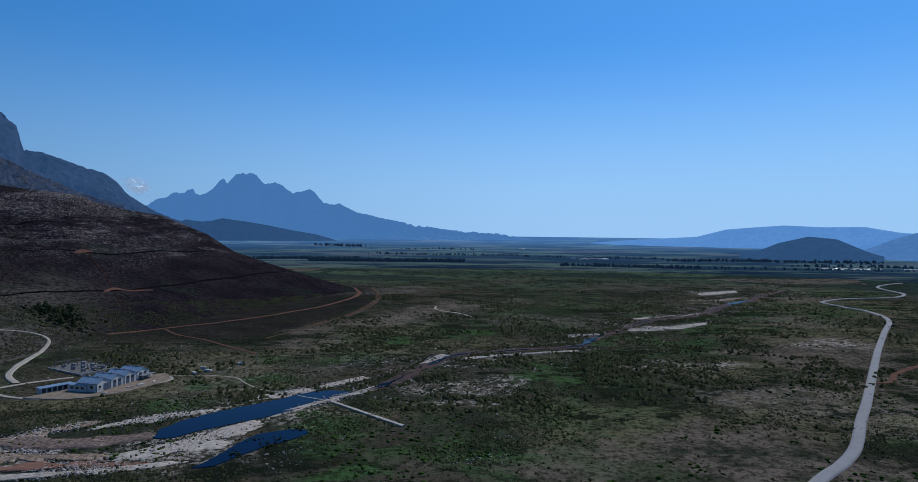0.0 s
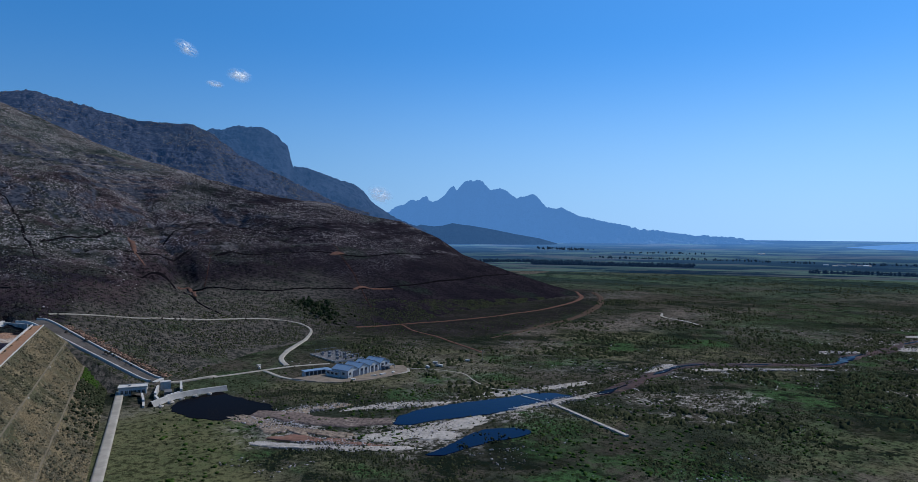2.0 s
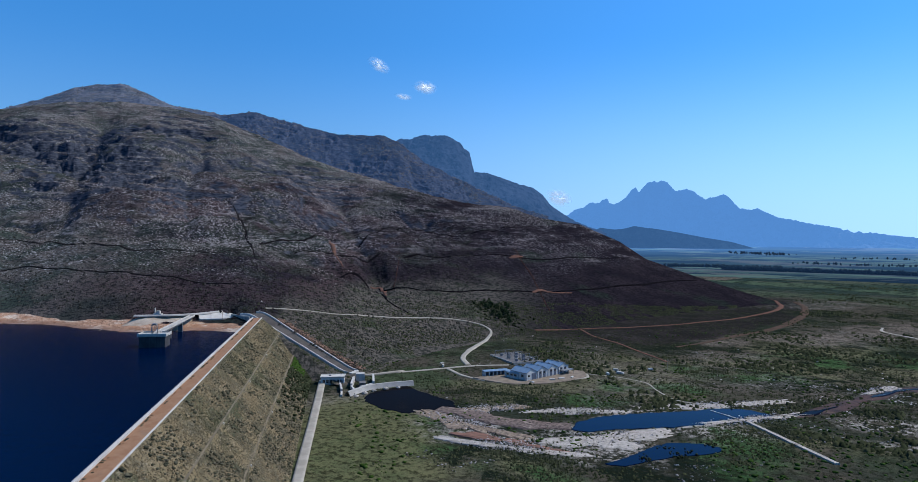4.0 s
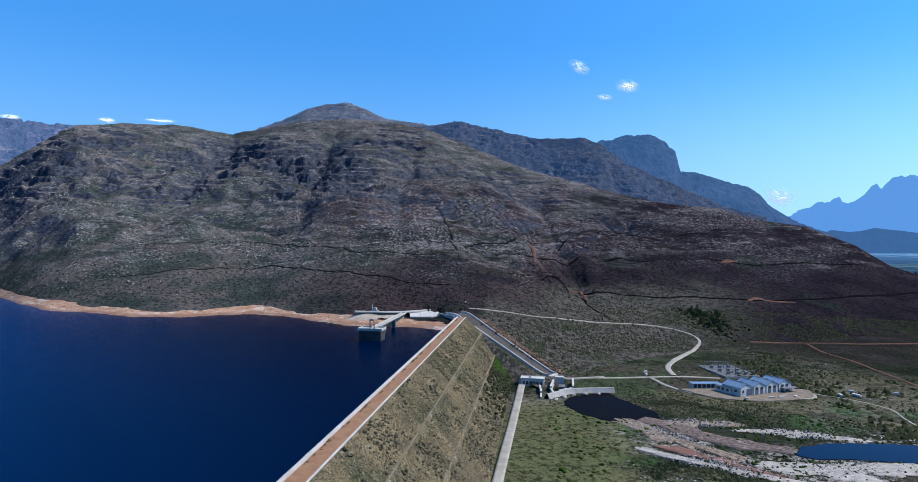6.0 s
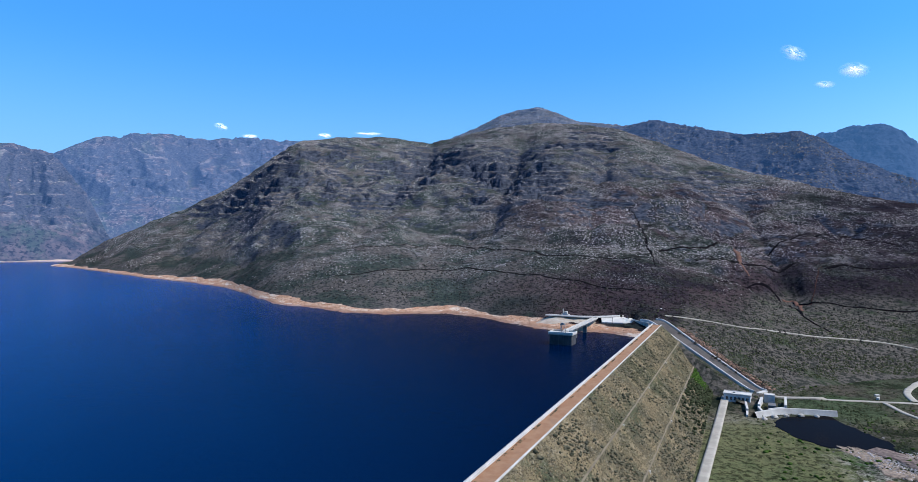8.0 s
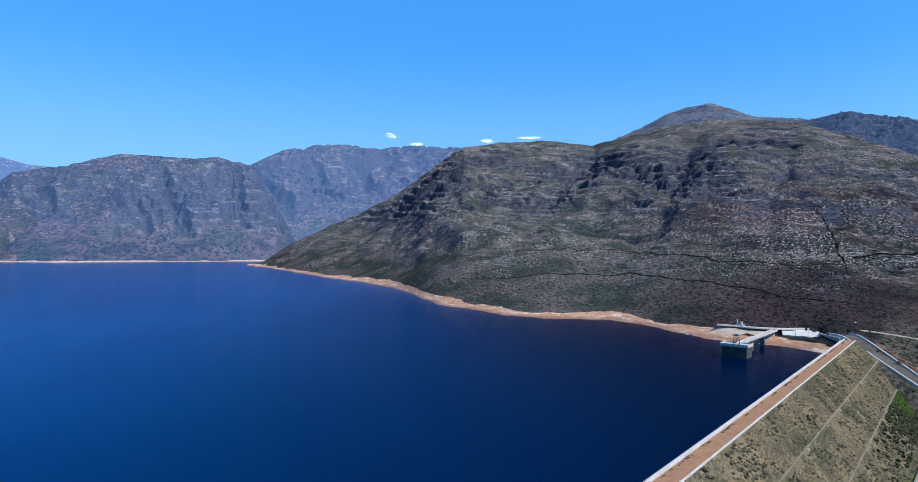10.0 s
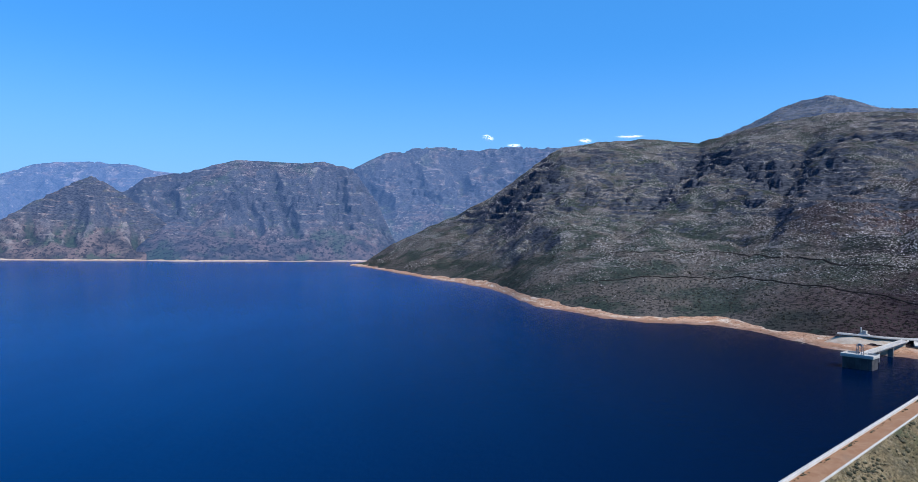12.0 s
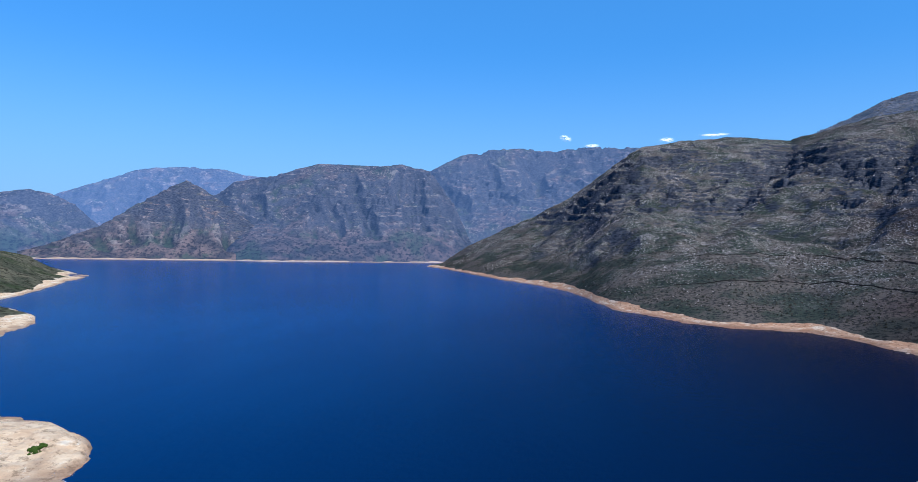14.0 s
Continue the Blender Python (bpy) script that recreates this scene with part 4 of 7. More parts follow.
def build_hill(name, obj, label, material, da, nf, nb, beach=False, kind="structure"):
    h = HILLS[name]
    lo, hi = h["rows"][:, 0].min(), h["rows"][:, 0].max()
    az = np.linspace(lo, hi, int((hi - lo) / da) + 1)
    s = np.concatenate([np.linspace(0, 1, nf), np.linspace(1, 2, nb)[1:]])
    A, S = np.meshgrid(az, s, indexing="ij")
    f, zf, t, zt, b, zb = hill_row(h, A)
    r = np.where(S <= 1, f + (t - f) * S, t + (b - t) * (S - 1))
    x, y = -np.sin(np.radians(A)) * r, np.cos(np.radians(A)) * r
    z = hill_z(h, A, S, x, y)
    if beach:
        # a skirt below the foot, down into the plain
        r0 = f[:, :1] - 22
        w = np.radians(A[:, :1])
        x, y, z = np.hstack([-np.sin(w) * r0, x]), np.hstack([np.cos(w) * r0, y]), np.hstack([zf[:, :1] - np.where(zf[:, :1] < -25, 3, 15), z])
    A_all = polar(x, y)[0]
    u = x * DOWN_DIR[0] + y * DOWN_DIR[1]
    shore = smooth(-72, -82, u) if beach else np.zeros_like(x)
    old_line = 4.4 + 4.0 * fbm(x, y, 70.0, 4, 77) + (9.0 if name == "sand_bank" else 0.0) + (5.0 * np.exp(-((A_all - 88.5) / 5.0) ** 2) if name == "burnt_mountain" else 0.0)
    if beach:
        z = cut_chute(x, y, z)
    masks = dict(charred=smooth(47, 36, A_all + 7 * fbm(x, y, 260.0, 5, 73, 0.6)) * (0.55 * smooth(260, 190, z + 40 * fbm(x, y, 120.0, 5, 72, 0.6)) + 0.45 * smooth(165, 105, z + 40 * fbm(x, y, 120.0, 5, 72, 0.6))), spared=np.maximum(smooth(58, 74, A_all + 9 * fbm(x, y, 330.0, 5, 75, 0.6)), 0.8 * smooth(150, 280, z + 60 * fbm(x, y, 200.0, 5, 74))), wet=smooth(2.3, 0.6, z + 0.6 * fbm(x, y, 12.0, 4, 76)), apron=smooth(25, 36, A_all) * smooth(-66, -56, u) * smooth(28, 2, z + 14 * fbm(x, y, 90.0, 4, 79)), beach=shore * smooth(1.2, -1.2, z - old_line), rocky=smooth(20, 75, z + 30 * fbm(x, y, 200.0, 4, 78)) if name == "burnt_mountain" else smooth(40, 170, z + 60 * fbm(x, y, 260.0, 4, 78)))
    # spur: height over the mean round it, drives the painted crest and gully tones
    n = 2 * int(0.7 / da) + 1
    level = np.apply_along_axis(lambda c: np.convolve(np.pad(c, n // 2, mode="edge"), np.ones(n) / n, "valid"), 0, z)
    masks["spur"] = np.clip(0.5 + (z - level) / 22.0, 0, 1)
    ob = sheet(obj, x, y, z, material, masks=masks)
    return tagged(ob, label, "mountain", kind=kind)


build_ground()
build_far_plain()
build_hill("burnt_mountain", "mountain_near", "burnt brown mountainside with pale rocks above the shore", BURNT, 0.125, 375, 10, True)
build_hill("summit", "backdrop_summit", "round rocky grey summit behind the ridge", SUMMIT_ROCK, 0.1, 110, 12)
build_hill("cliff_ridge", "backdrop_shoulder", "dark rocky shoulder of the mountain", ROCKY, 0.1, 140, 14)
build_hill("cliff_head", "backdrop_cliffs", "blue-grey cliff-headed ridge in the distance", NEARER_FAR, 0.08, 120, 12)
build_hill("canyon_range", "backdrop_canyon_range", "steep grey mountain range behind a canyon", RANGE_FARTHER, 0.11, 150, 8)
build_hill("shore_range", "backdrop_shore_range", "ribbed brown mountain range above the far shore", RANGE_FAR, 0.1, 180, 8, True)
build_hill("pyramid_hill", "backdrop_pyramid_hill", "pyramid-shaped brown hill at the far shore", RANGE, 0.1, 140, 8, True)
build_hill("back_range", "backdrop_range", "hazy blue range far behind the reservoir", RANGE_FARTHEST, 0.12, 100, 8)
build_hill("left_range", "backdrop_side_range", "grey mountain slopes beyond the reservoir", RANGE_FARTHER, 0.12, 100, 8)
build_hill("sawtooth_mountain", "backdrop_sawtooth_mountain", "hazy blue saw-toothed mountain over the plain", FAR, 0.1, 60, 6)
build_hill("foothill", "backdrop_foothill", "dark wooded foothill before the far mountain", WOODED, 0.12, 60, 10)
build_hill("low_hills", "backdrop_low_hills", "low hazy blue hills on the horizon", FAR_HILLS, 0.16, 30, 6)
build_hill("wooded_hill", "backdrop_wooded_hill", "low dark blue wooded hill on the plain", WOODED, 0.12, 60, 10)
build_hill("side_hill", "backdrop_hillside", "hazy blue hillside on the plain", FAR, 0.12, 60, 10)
build_hill("green_point", "headland_green", "scrub-covered headland with a pale sandy shore", POINT, 0.15, 80, 24, True)
build_hill("sand_point", "headland_sand", "low pale sand point with dark scrub", POINT, 0.15, 60, 24, True)
build_hill("sand_bank", "sand_bank", "pale sand bank at the water's edge", POINT, 0.25, 60, 40, True)


# ---------------------------------------------------------------- reservoir
def build_lake():
    s0, s1, u0 = -330.0, 700.0, -80.0
    c, d = CREST_DIR, DOWN_DIR
    pts = [c * s1 + d * u0, c * 1500 + d * -300, c * 1900 + d * -2400, c * 1900 + d * -3300, c * -1900 + d * -3300, c * -1900 + d * -600, c * s0 + d * u0]
    bm = bmesh.new()
    vs = [bm.verts.new((p[0], p[1], 0)) for p in pts]
    f = bm.faces.new(vs)
    if f.normal.z < 0:
        f.normal_flip()
    tagged(part("water", bm, LAKE), "deep blue reservoir water with fine ripples", "water", kind="structure")


build_lake()


def dam_frame(s, u, z=0.0):
    p = CREST_DIR * s + DOWN_DIR * u
    return (p[0], p[1], z)


def build_dam():
    """The rockfill dam, in its own axes: x along the crest, y downstream."""
    turn = math.degrees(math.atan2(CREST_DIR[1], CREST_DIR[0]))
    # in the local axes +y is upstream when x follows the crest, so u = -y
    dam = thing("dam", "grassed rockfill dam with a gravel crest road and white parapets", "dam", turn=turn)
    x = np.linspace(-260, 600, 560)
    y = np.concatenate([[-23.0], np.linspace(-23.5, -70.2, 70)])
    X, Y = np.meshgrid(x, y, indexing="ij")
    # y axis here is u (downstream positive): local y = -u
    frac = np.clip((Y + 23.5) / -46.7, 0, 1)
    Z = VALLEY + (10.9 - VALLEY) * frac
    Z[:, 0] = VALLEY - 4
    berm = 0.8 * (smooth(0.32, 0.335, frac) - smooth(0.35, 0.38, frac)) + 0.8 * (smooth(0.64, 0.655, frac) - smooth(0.67, 0.70, frac))
    Z = Z + berm + 0.35 * fbm(X, Y, 9.0, 4, 201) * np.sin(frac * np.pi)
    slope = sheet("downstream_slope", X, -Y, Z, DAM_GRASS, masks=dict(rocky=np.ones_like(X), spur=np.full_like(X, 0.5)))
    slope.parent = dam
    part("upstream_face", boxed(-260, 600, 78.6, 80.2, -16, 10.8), CONCRETE, dam)
    part("crest_road", boxed(-260, 601, 70.8, 77.8, 8.0, 11.0), CREST_EARTH, dam, "reddish gravel crest road")
    part("parapet", boxed(-260, 602, 77.8, 78.6, 8.0, 12.0, bevel=0.05), PALE_CONCRETE, dam, "white concrete wave wall")
    part("kerb", boxed(-260, 602, 70.2, 70.8, 8.0, 11.4, bevel=0.05), PALE_CONCRETE, dam, "white concrete kerb")
    return dam


build_dam()
# ---------------------------------------------------------------- roads and tracks
strip("road", [(150, 280), (173, 305), (197, 327), (222, 356), (256, 406), (286, 448), (352, 544), (430, 657), (515, 776), (606, 905), (641, 1008), (640, 1065), (645, 1137), (683, 1177),
               (765, 1222), (850, 1248), (924, 1336), (961, 1471), (1039, 1568), (1124, 1630)], 6.4, ASPHALT, 0.9, 4.0, label="grey two-lane asphalt road through the scrub", category="road")
strip("road_upper", [(-532, 414), (-518, 463), (-505, 497), (-495, 545), (-482, 587), (-466, 627), (-449, 645), (-428, 652), (-409, 642), (-395, 613), (-379, 566), (-364, 525), (-349, 499), (-330, 480)],
      [1.1, 1.1, 1.3, 2.6, 4.6, 5], PALE_ROAD, 0.7, 3.0, label="pale gravel road bending over the foot slope", category="road")
strip("road_access", [(-384, 385), (-371, 397), (-355, 426), (-328, 475), (-316, 492), (-302, 505)], 3.4, PALE_ROAD, 0.4, 3.0, label="pale gravel access road to the works", category="road")
strip("road_yard", [(-335, 456), (-316, 445), (-301, 440), (-284, 437), (-268, 440)], 3.2, PALE_ROAD, 0.4, 3.0, label="pale gravel drive to the yard", category="road")
strip("track_red", [(-380, 697), (-355, 739), (-335, 764), (-296, 817), (-257, 878), (-225, 953), (-197, 1045), (-184, 1128), (-187, 1213), (-205, 1283), (-229, 1342)], [2.6, 3.2, 3.2, 5, 8, 6],
      RED_EARTH, 0.7, 4.0, 0.3, 1, "red earth track round the spur", "track")
strip("track_branch", [(-344, 750), (-312, 712), (-272, 683), (-234, 646), (-201, 616), (-190, 607)], 2.6, RED_EARTH, 0.35, 4.0, 0.3, 2, "narrow red earth track", "track")
strip("track_brown", [(-208, 693), (-185, 760), (-173, 823), (-152, 895), (-142, 970), (-138, 1063), (-143, 1149), (-158, 1247), (-180, 1322)], [3, 8, 11, 11, 9], PINK_TRACK, 0.35, 5.0, 0.4, 3,
      "wide brown earth track at the spur's foot", "track")
strip("track_loop", [(-258, 515), (-241, 514), (-229, 510), (-222, 496), (-230, 480), (-247, 462)], 2.6, PALE_ROAD, 0.3, 2.0, 0.2, 4, "pale track round the works buildings", "track")
strip("track_pond", [(-232, 511), (-201, 515), (-176, 507), (-159, 486), (-141, 468), (-127, 466), (-117, 471)], 1.3, PALE_ROAD, 0.15, 2.0, 0.4, 5, "faint pale footpath to the pond", "track")
strip("track_field", [(-35, 1010), (-34, 975), (-18, 950), (5, 920), (20, 885)], 3.5, PALE_ROAD, 0.25, 3.0, 0.4, 6, "short pale track in the scrub", "track")
strip("track_side", [(331, 516), (346, 517), (356, 524), (372, 545), (420, 585), (480, 610)], 5.0, RED_EARTH, 0.35, 3.0, 0.25, 7, "orange earth track leaving the road", "track")
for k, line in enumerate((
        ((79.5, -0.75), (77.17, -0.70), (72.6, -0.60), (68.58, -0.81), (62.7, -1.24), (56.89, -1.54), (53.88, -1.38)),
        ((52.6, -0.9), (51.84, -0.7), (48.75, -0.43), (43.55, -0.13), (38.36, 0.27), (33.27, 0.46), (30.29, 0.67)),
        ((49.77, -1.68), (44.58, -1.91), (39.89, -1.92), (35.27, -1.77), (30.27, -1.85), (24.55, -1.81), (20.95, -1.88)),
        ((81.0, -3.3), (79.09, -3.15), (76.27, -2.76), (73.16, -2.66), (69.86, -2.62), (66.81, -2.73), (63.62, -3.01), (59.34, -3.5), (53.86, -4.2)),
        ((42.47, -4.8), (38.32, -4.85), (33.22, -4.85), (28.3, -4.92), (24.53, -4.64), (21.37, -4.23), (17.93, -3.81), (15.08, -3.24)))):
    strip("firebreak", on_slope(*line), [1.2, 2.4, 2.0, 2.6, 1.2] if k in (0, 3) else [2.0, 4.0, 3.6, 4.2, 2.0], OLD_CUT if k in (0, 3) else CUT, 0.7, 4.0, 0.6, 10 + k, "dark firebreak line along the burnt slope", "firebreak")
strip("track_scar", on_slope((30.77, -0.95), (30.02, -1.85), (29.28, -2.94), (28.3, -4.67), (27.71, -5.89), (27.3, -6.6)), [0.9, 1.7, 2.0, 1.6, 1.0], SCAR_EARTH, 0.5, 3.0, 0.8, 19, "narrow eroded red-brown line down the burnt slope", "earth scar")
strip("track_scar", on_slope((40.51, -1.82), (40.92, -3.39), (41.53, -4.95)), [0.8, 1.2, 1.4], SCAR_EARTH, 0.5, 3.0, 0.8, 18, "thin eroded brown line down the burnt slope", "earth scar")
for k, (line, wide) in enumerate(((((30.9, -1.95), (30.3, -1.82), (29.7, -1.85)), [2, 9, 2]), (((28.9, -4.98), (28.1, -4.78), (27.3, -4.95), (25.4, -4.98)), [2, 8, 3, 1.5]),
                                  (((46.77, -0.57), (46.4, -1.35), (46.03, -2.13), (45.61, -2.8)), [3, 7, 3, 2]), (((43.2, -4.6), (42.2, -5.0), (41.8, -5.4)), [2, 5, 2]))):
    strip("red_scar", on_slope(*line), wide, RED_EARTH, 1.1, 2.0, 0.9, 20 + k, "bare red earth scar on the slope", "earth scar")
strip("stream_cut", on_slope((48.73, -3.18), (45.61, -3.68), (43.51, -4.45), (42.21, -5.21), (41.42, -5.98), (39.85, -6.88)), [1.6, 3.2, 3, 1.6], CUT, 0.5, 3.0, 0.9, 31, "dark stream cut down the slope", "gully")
# a dark fold of the slope, drawn as a near-black strip
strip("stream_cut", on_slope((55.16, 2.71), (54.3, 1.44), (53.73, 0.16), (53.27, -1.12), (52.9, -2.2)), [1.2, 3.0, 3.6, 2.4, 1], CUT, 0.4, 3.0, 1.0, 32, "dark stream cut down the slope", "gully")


# ---------------------------------------------------------------- river, ponds, bars
def blob(name, outline, z, material, label, category, ragged=2.0, seed=0, depth=1.2, drape=False, step=2.5):
    """A flat body with an uneven outline: a pond, a bar of sand or pebbles."""
    q, d = along(list(outline) + [outline[0]], step)
    q = q[:-1]
    c = q.mean(0)
    out = q - c
    k = 1 + ragged * (fbm(q[:, 0], q[:, 1], 16.0, 4, 400 + seed) + 0.6 * fbm(q[:, 0], q[:, 1], 5.0, 3, 440 + seed)) / np.maximum(np.hypot(*out.T), 4)
    rim = c + out * k[:, None]
    if not drape:
        for f in np.linspace(0.02, 1.0, 40):
            take(c[0] + (rim[:, 0] - c[0]) * f, c[1] + (rim[:, 1] - c[1]) * f, 0)
    bm = bmesh.new()
    rings = []
    for f in (1.0, 0.9, 0.7, 0.4):
        p = c + (rim - c) * f
        zz = np.full(len(p), z) if not drape else np.maximum(plain_z(p[:, 0], p[:, 1]), VALLEY - 0.5) + 0.12 + 0.5 * (1 - f) ** 0.5
        rings.append([bm.verts.new((a, b, c2 + (0.2 * random.uniform(-1, 1) if drape and f < 1 else 0))) for (a, b), c2 in zip(p, zz)])
    low = [bm.verts.new((a, b, z - depth)) for a, b in c + (rim - c) * 1.03]
    mid = bm.verts.new((c[0], c[1], z if not drape else float(plain_z(c[0], c[1])) + 0.6))
    n = len(q)
    for a, b in [(low, rings[0])] + list(zip(rings, rings[1:])):
        for i in range(n):
            j = (i + 1) % n
            bm.faces.new((a[i], a[j], b[j], b[i]))
    for i in range(n):
        bm.faces.new((rings[-1][i], rings[-1][(i + 1) % n], mid))
    bmesh.ops.recalc_face_normals(bm, faces=bm.faces)
    return tagged(part(name, bm, material, smooth_faces=drape), label, category, kind="structure")


PEBBLES = plain_mat("river_pebbles", (0.38, 0.345, 0.31), (0.25, 0.225, 0.195), 3.0, 0.9, 0.95, 1.0, 0.8, stain=(0.07, 0.062, 0.045))
TAN_ROCK = plain_mat("tan_rock", (0.27, 0.205, 0.15), (0.085, 0.064, 0.052), 2.2, 0.9, 0.95, 1.0, 0.8, stain=(0.07, 0.05, 0.042))
RED_MUD = plain_mat("red_mud", (0.19, 0.105, 0.082), (0.13, 0.078, 0.062), 5.0, 0.8, 0.8, 0.4, 0.2, spec=0.0)
DARK_BED = plain_mat("dark_river_bed", (0.070, 0.045, 0.042), (0.034, 0.029, 0.034), 7.0, 0.9, 0.9, 0.8, 0.3, stain=(0.16, 0.12, 0.10), spec=0.03)
ROCK_BED = plain_mat("pinkish_rock_bed", (0.17, 0.13, 0.112), (0.055, 0.043, 0.042), 2.2, 0.9, 0.9, 1.0, 0.6, stain=(0.26, 0.21, 0.18), spec=0.03)
G0 = VALLEY + 0.35
blob("pond_upper", [(-171, 359), (-173, 373), (-163, 397), (-132, 432), (-104, 464), (-86, 471), (-78, 460), (-91, 434), (-119, 402), (-147, 374), (-160, 357)], G0, POND, "blue river pond behind a low weir", "pond", 5.0, 1)
blob("pond_lower", [(-129, 314), (-124, 328), (-118, 352), (-114, 365), (-100, 375), (-91, 376), (-87, 367), (-100, 348), (-112, 332), (-119, 317)], G0, POND, "small dark blue pool in the meadow", "pond", 4.0, 2)
blob("pool_outlet", [(-322, 336), (-328, 352), (-326, 372), (-322, 384), (-300, 374), (-277, 370), (-263, 365), (-252, 350), (-262, 338), (-270, 330), (-280, 324), (-300, 326)], G0 - 0.1, POOL,
     "dark plunge pool below the outlet works", "pond", 3.0, 3)
COURSE = [(-76, 462), (-61, 478), (-43, 514), (-26, 560), (-6, 605), (16, 625), (39, 631), (70, 644), (106, 655), (131, 674), (146, 709), (168, 743), (197, 777), (225, 828), (260, 869), (298, 892),
          (344, 928), (380, 976), (445, 1068), (486, 1117), (521, 1149), (600, 1260), (700, 1380)]
strip("river_bed", COURSE, [10, 11, 14, 12, 14, 11, 16, 14, 18, 14, 20, 14], DARK_BED, 0.30, 5.0, 1.0, 43, "dark reddish bed of the river with stones", "river bed")
for k, (i, j, w) in enumerate(((0, 2, [3, 6, 2]), (3, 5, [2, 7, 5, 2]), (6, 7, [2, 3]), (8, 11, [2, 8, 9, 7, 2]), (13, 14, [2, 5, 2]), (18, 20, [3, 16, 14, 3]))):
    strip("river_reach", COURSE[i:j + 1], w, RIVER, 0.5, 4.0, 1.1, 45 + k, "narrow dark reach of the river between bars", "river")
strip("river_bed", [(-262, 345), (-242, 348), (-216, 346), (-194, 352), (-172, 362)], [14, 20, 16, 14], ROCK_BED, 0.45, 3.0, 0.5, 42, "dark reddish rock bed of the river", "river bed")
BARS = [
    ("pebble_bar", [(-178, 330), (-161, 347), (-146, 366), (-133, 385), (-118, 396), (-122, 370), (-132, 350), (-147, 333), (-165, 325)], PEBBLES, "broad pale grey pebble bar beside the pond"),
    ("pebble_bar", [(-10, 577), (16, 606), (44, 619), (80, 630), (115, 640), (113, 633), (80, 622), (44, 610), (14, 592)], PEBBLES, "long pale pebble bar along the river"),
    ("pebble_bar", [(123, 722), (148, 737), (165, 748), (163, 756), (146, 750), (122, 735)], PEBBLES, "small pale pebble bar"),
    ("pebble_bar", [(250, 880), (300, 906), (357, 945), (352, 955), (298, 918), (246, 890)], PEBBLES, "narrow pale pebble bar"),
    ("pebble_bar", [(212, 780), (240, 788), (262, 800), (240, 804), (214, 794)], PEBBLES, "small pale pebble bar"),
    ("gravel_bank", [(-212, 370), (-192, 386), (-176, 398), (-157, 410), (-163, 416), (-185, 404), (-205, 388)], PEBBLES, "pale gravel bank of the pond"),
    ("gravel_bank", [(-140, 440), (-121, 449), (-111, 463), (-89, 487), (-70, 512), (-80, 512), (-104, 484), (-124, 464), (-140, 452)], PEBBLES, "pale gravel bank of the pond"),
    ("gravel_bank", [(-116, 400), (-101, 420), (-87, 438), (-68, 462), (-50, 492), (-56, 494), (-76, 464), (-94, 440), (-112, 416)], PEBBLES, "pale gravel bank of the pond"),
    ("rock_shelf", [(-256, 350), (-247, 362), (-234, 374), (-220, 388), (-214, 384), (-226, 368), (-242, 352)], TAN_ROCK, "tan rock shelf by the river"),
    ("rock_shelf", [(-276, 338), (-256, 340), (-244, 334), (-212, 330), (-183, 333), (-183, 326), (-214, 322), (-246, 325), (-270, 330)], TAN_ROCK, "tan rock shelf by the river"),
    ("gravel_bank", [(-228, 302), (-198, 306), (-172, 312), (-145, 322), (-142, 317), (-172, 306), (-200, 299), (-226, 296)], PEBBLES, "pale gravel bank in the meadow"),
    ("mud_bar", [(-223, 308), (-218, 319), (-198, 319), (-176, 320), (-156, 321), (-160, 316), (-180, 314), (-200, 311)], RED_MUD, "smooth reddish mud bar"),
    ("pebble_bar", [(200, 774), (236, 813), (276, 822), (325, 852), (316, 831), (267, 796), (226, 779)], PEBBLES, "narrow pale pebble bar along the river"),
    ("pebble_bar", [(489, 1302), (581, 1365), (563, 1310), (475, 1250)], PEBBLES, "narrow pale pebble bar along the river"),
    ("pebble_bar", [(-33, 582), (-18, 611), (-9, 606), (-27, 572)], PEBBLES, "narrow pale pebble bar along the river"),
    ("mud_bar", [(452, 1150), (480, 1170), (530, 1215), (520, 1190), (490, 1150), (465, 1135)], TAN_ROCK, "brown sand bar at the river bend"),
]
for k, (nm, outline, material, label) in enumerate(BARS):
    blob(nm, outline, G0 - 0.3, material, label, "gravel bar", 11.0, 50 + k, drape=True, step=1.6)


# ---------------------------------------------------------------- weir
def build_weir():
    weir = thing("weir", "straight pale concrete weir wall across the river", "weir")
    a, b, c = np.array((-112, 452)), np.array((-86, 438)), np.array((-32, 384))
    for nm, p, q, w, h in (("spill_crest", a, b, 0.9, 0.5), ("wall", b, c, 3.2, 1.0)):
        d = (q - p) / np.hypot(*(q - p))
        n = np.array((-d[1], d[0])) * w / 2
        bm = bmesh.new()
        base, top = VALLEY - 1, VALLEY + 0.35 + 0.6 * h
        lo = [bm.verts.new((*v, base)) for v in (p - n, q - n, q + n, p + n)]
        hi = [bm.verts.new((*v, top)) for v in (p - n * 0.8, q - n * 0.8, q + n * 0.8, p + n * 0.8)]
        bm.faces.new(hi)
        for i in range(4):
            bm.faces.new((lo[i], lo[(i + 1) % 4], hi[(i + 1) % 4], hi[i]))
        bmesh.ops.recalc_face_normals(bm, faces=bm.faces)
        part(nm, bm, PEBBLES if nm == "wall" else PALE_CONCRETE, weir)


build_weir()


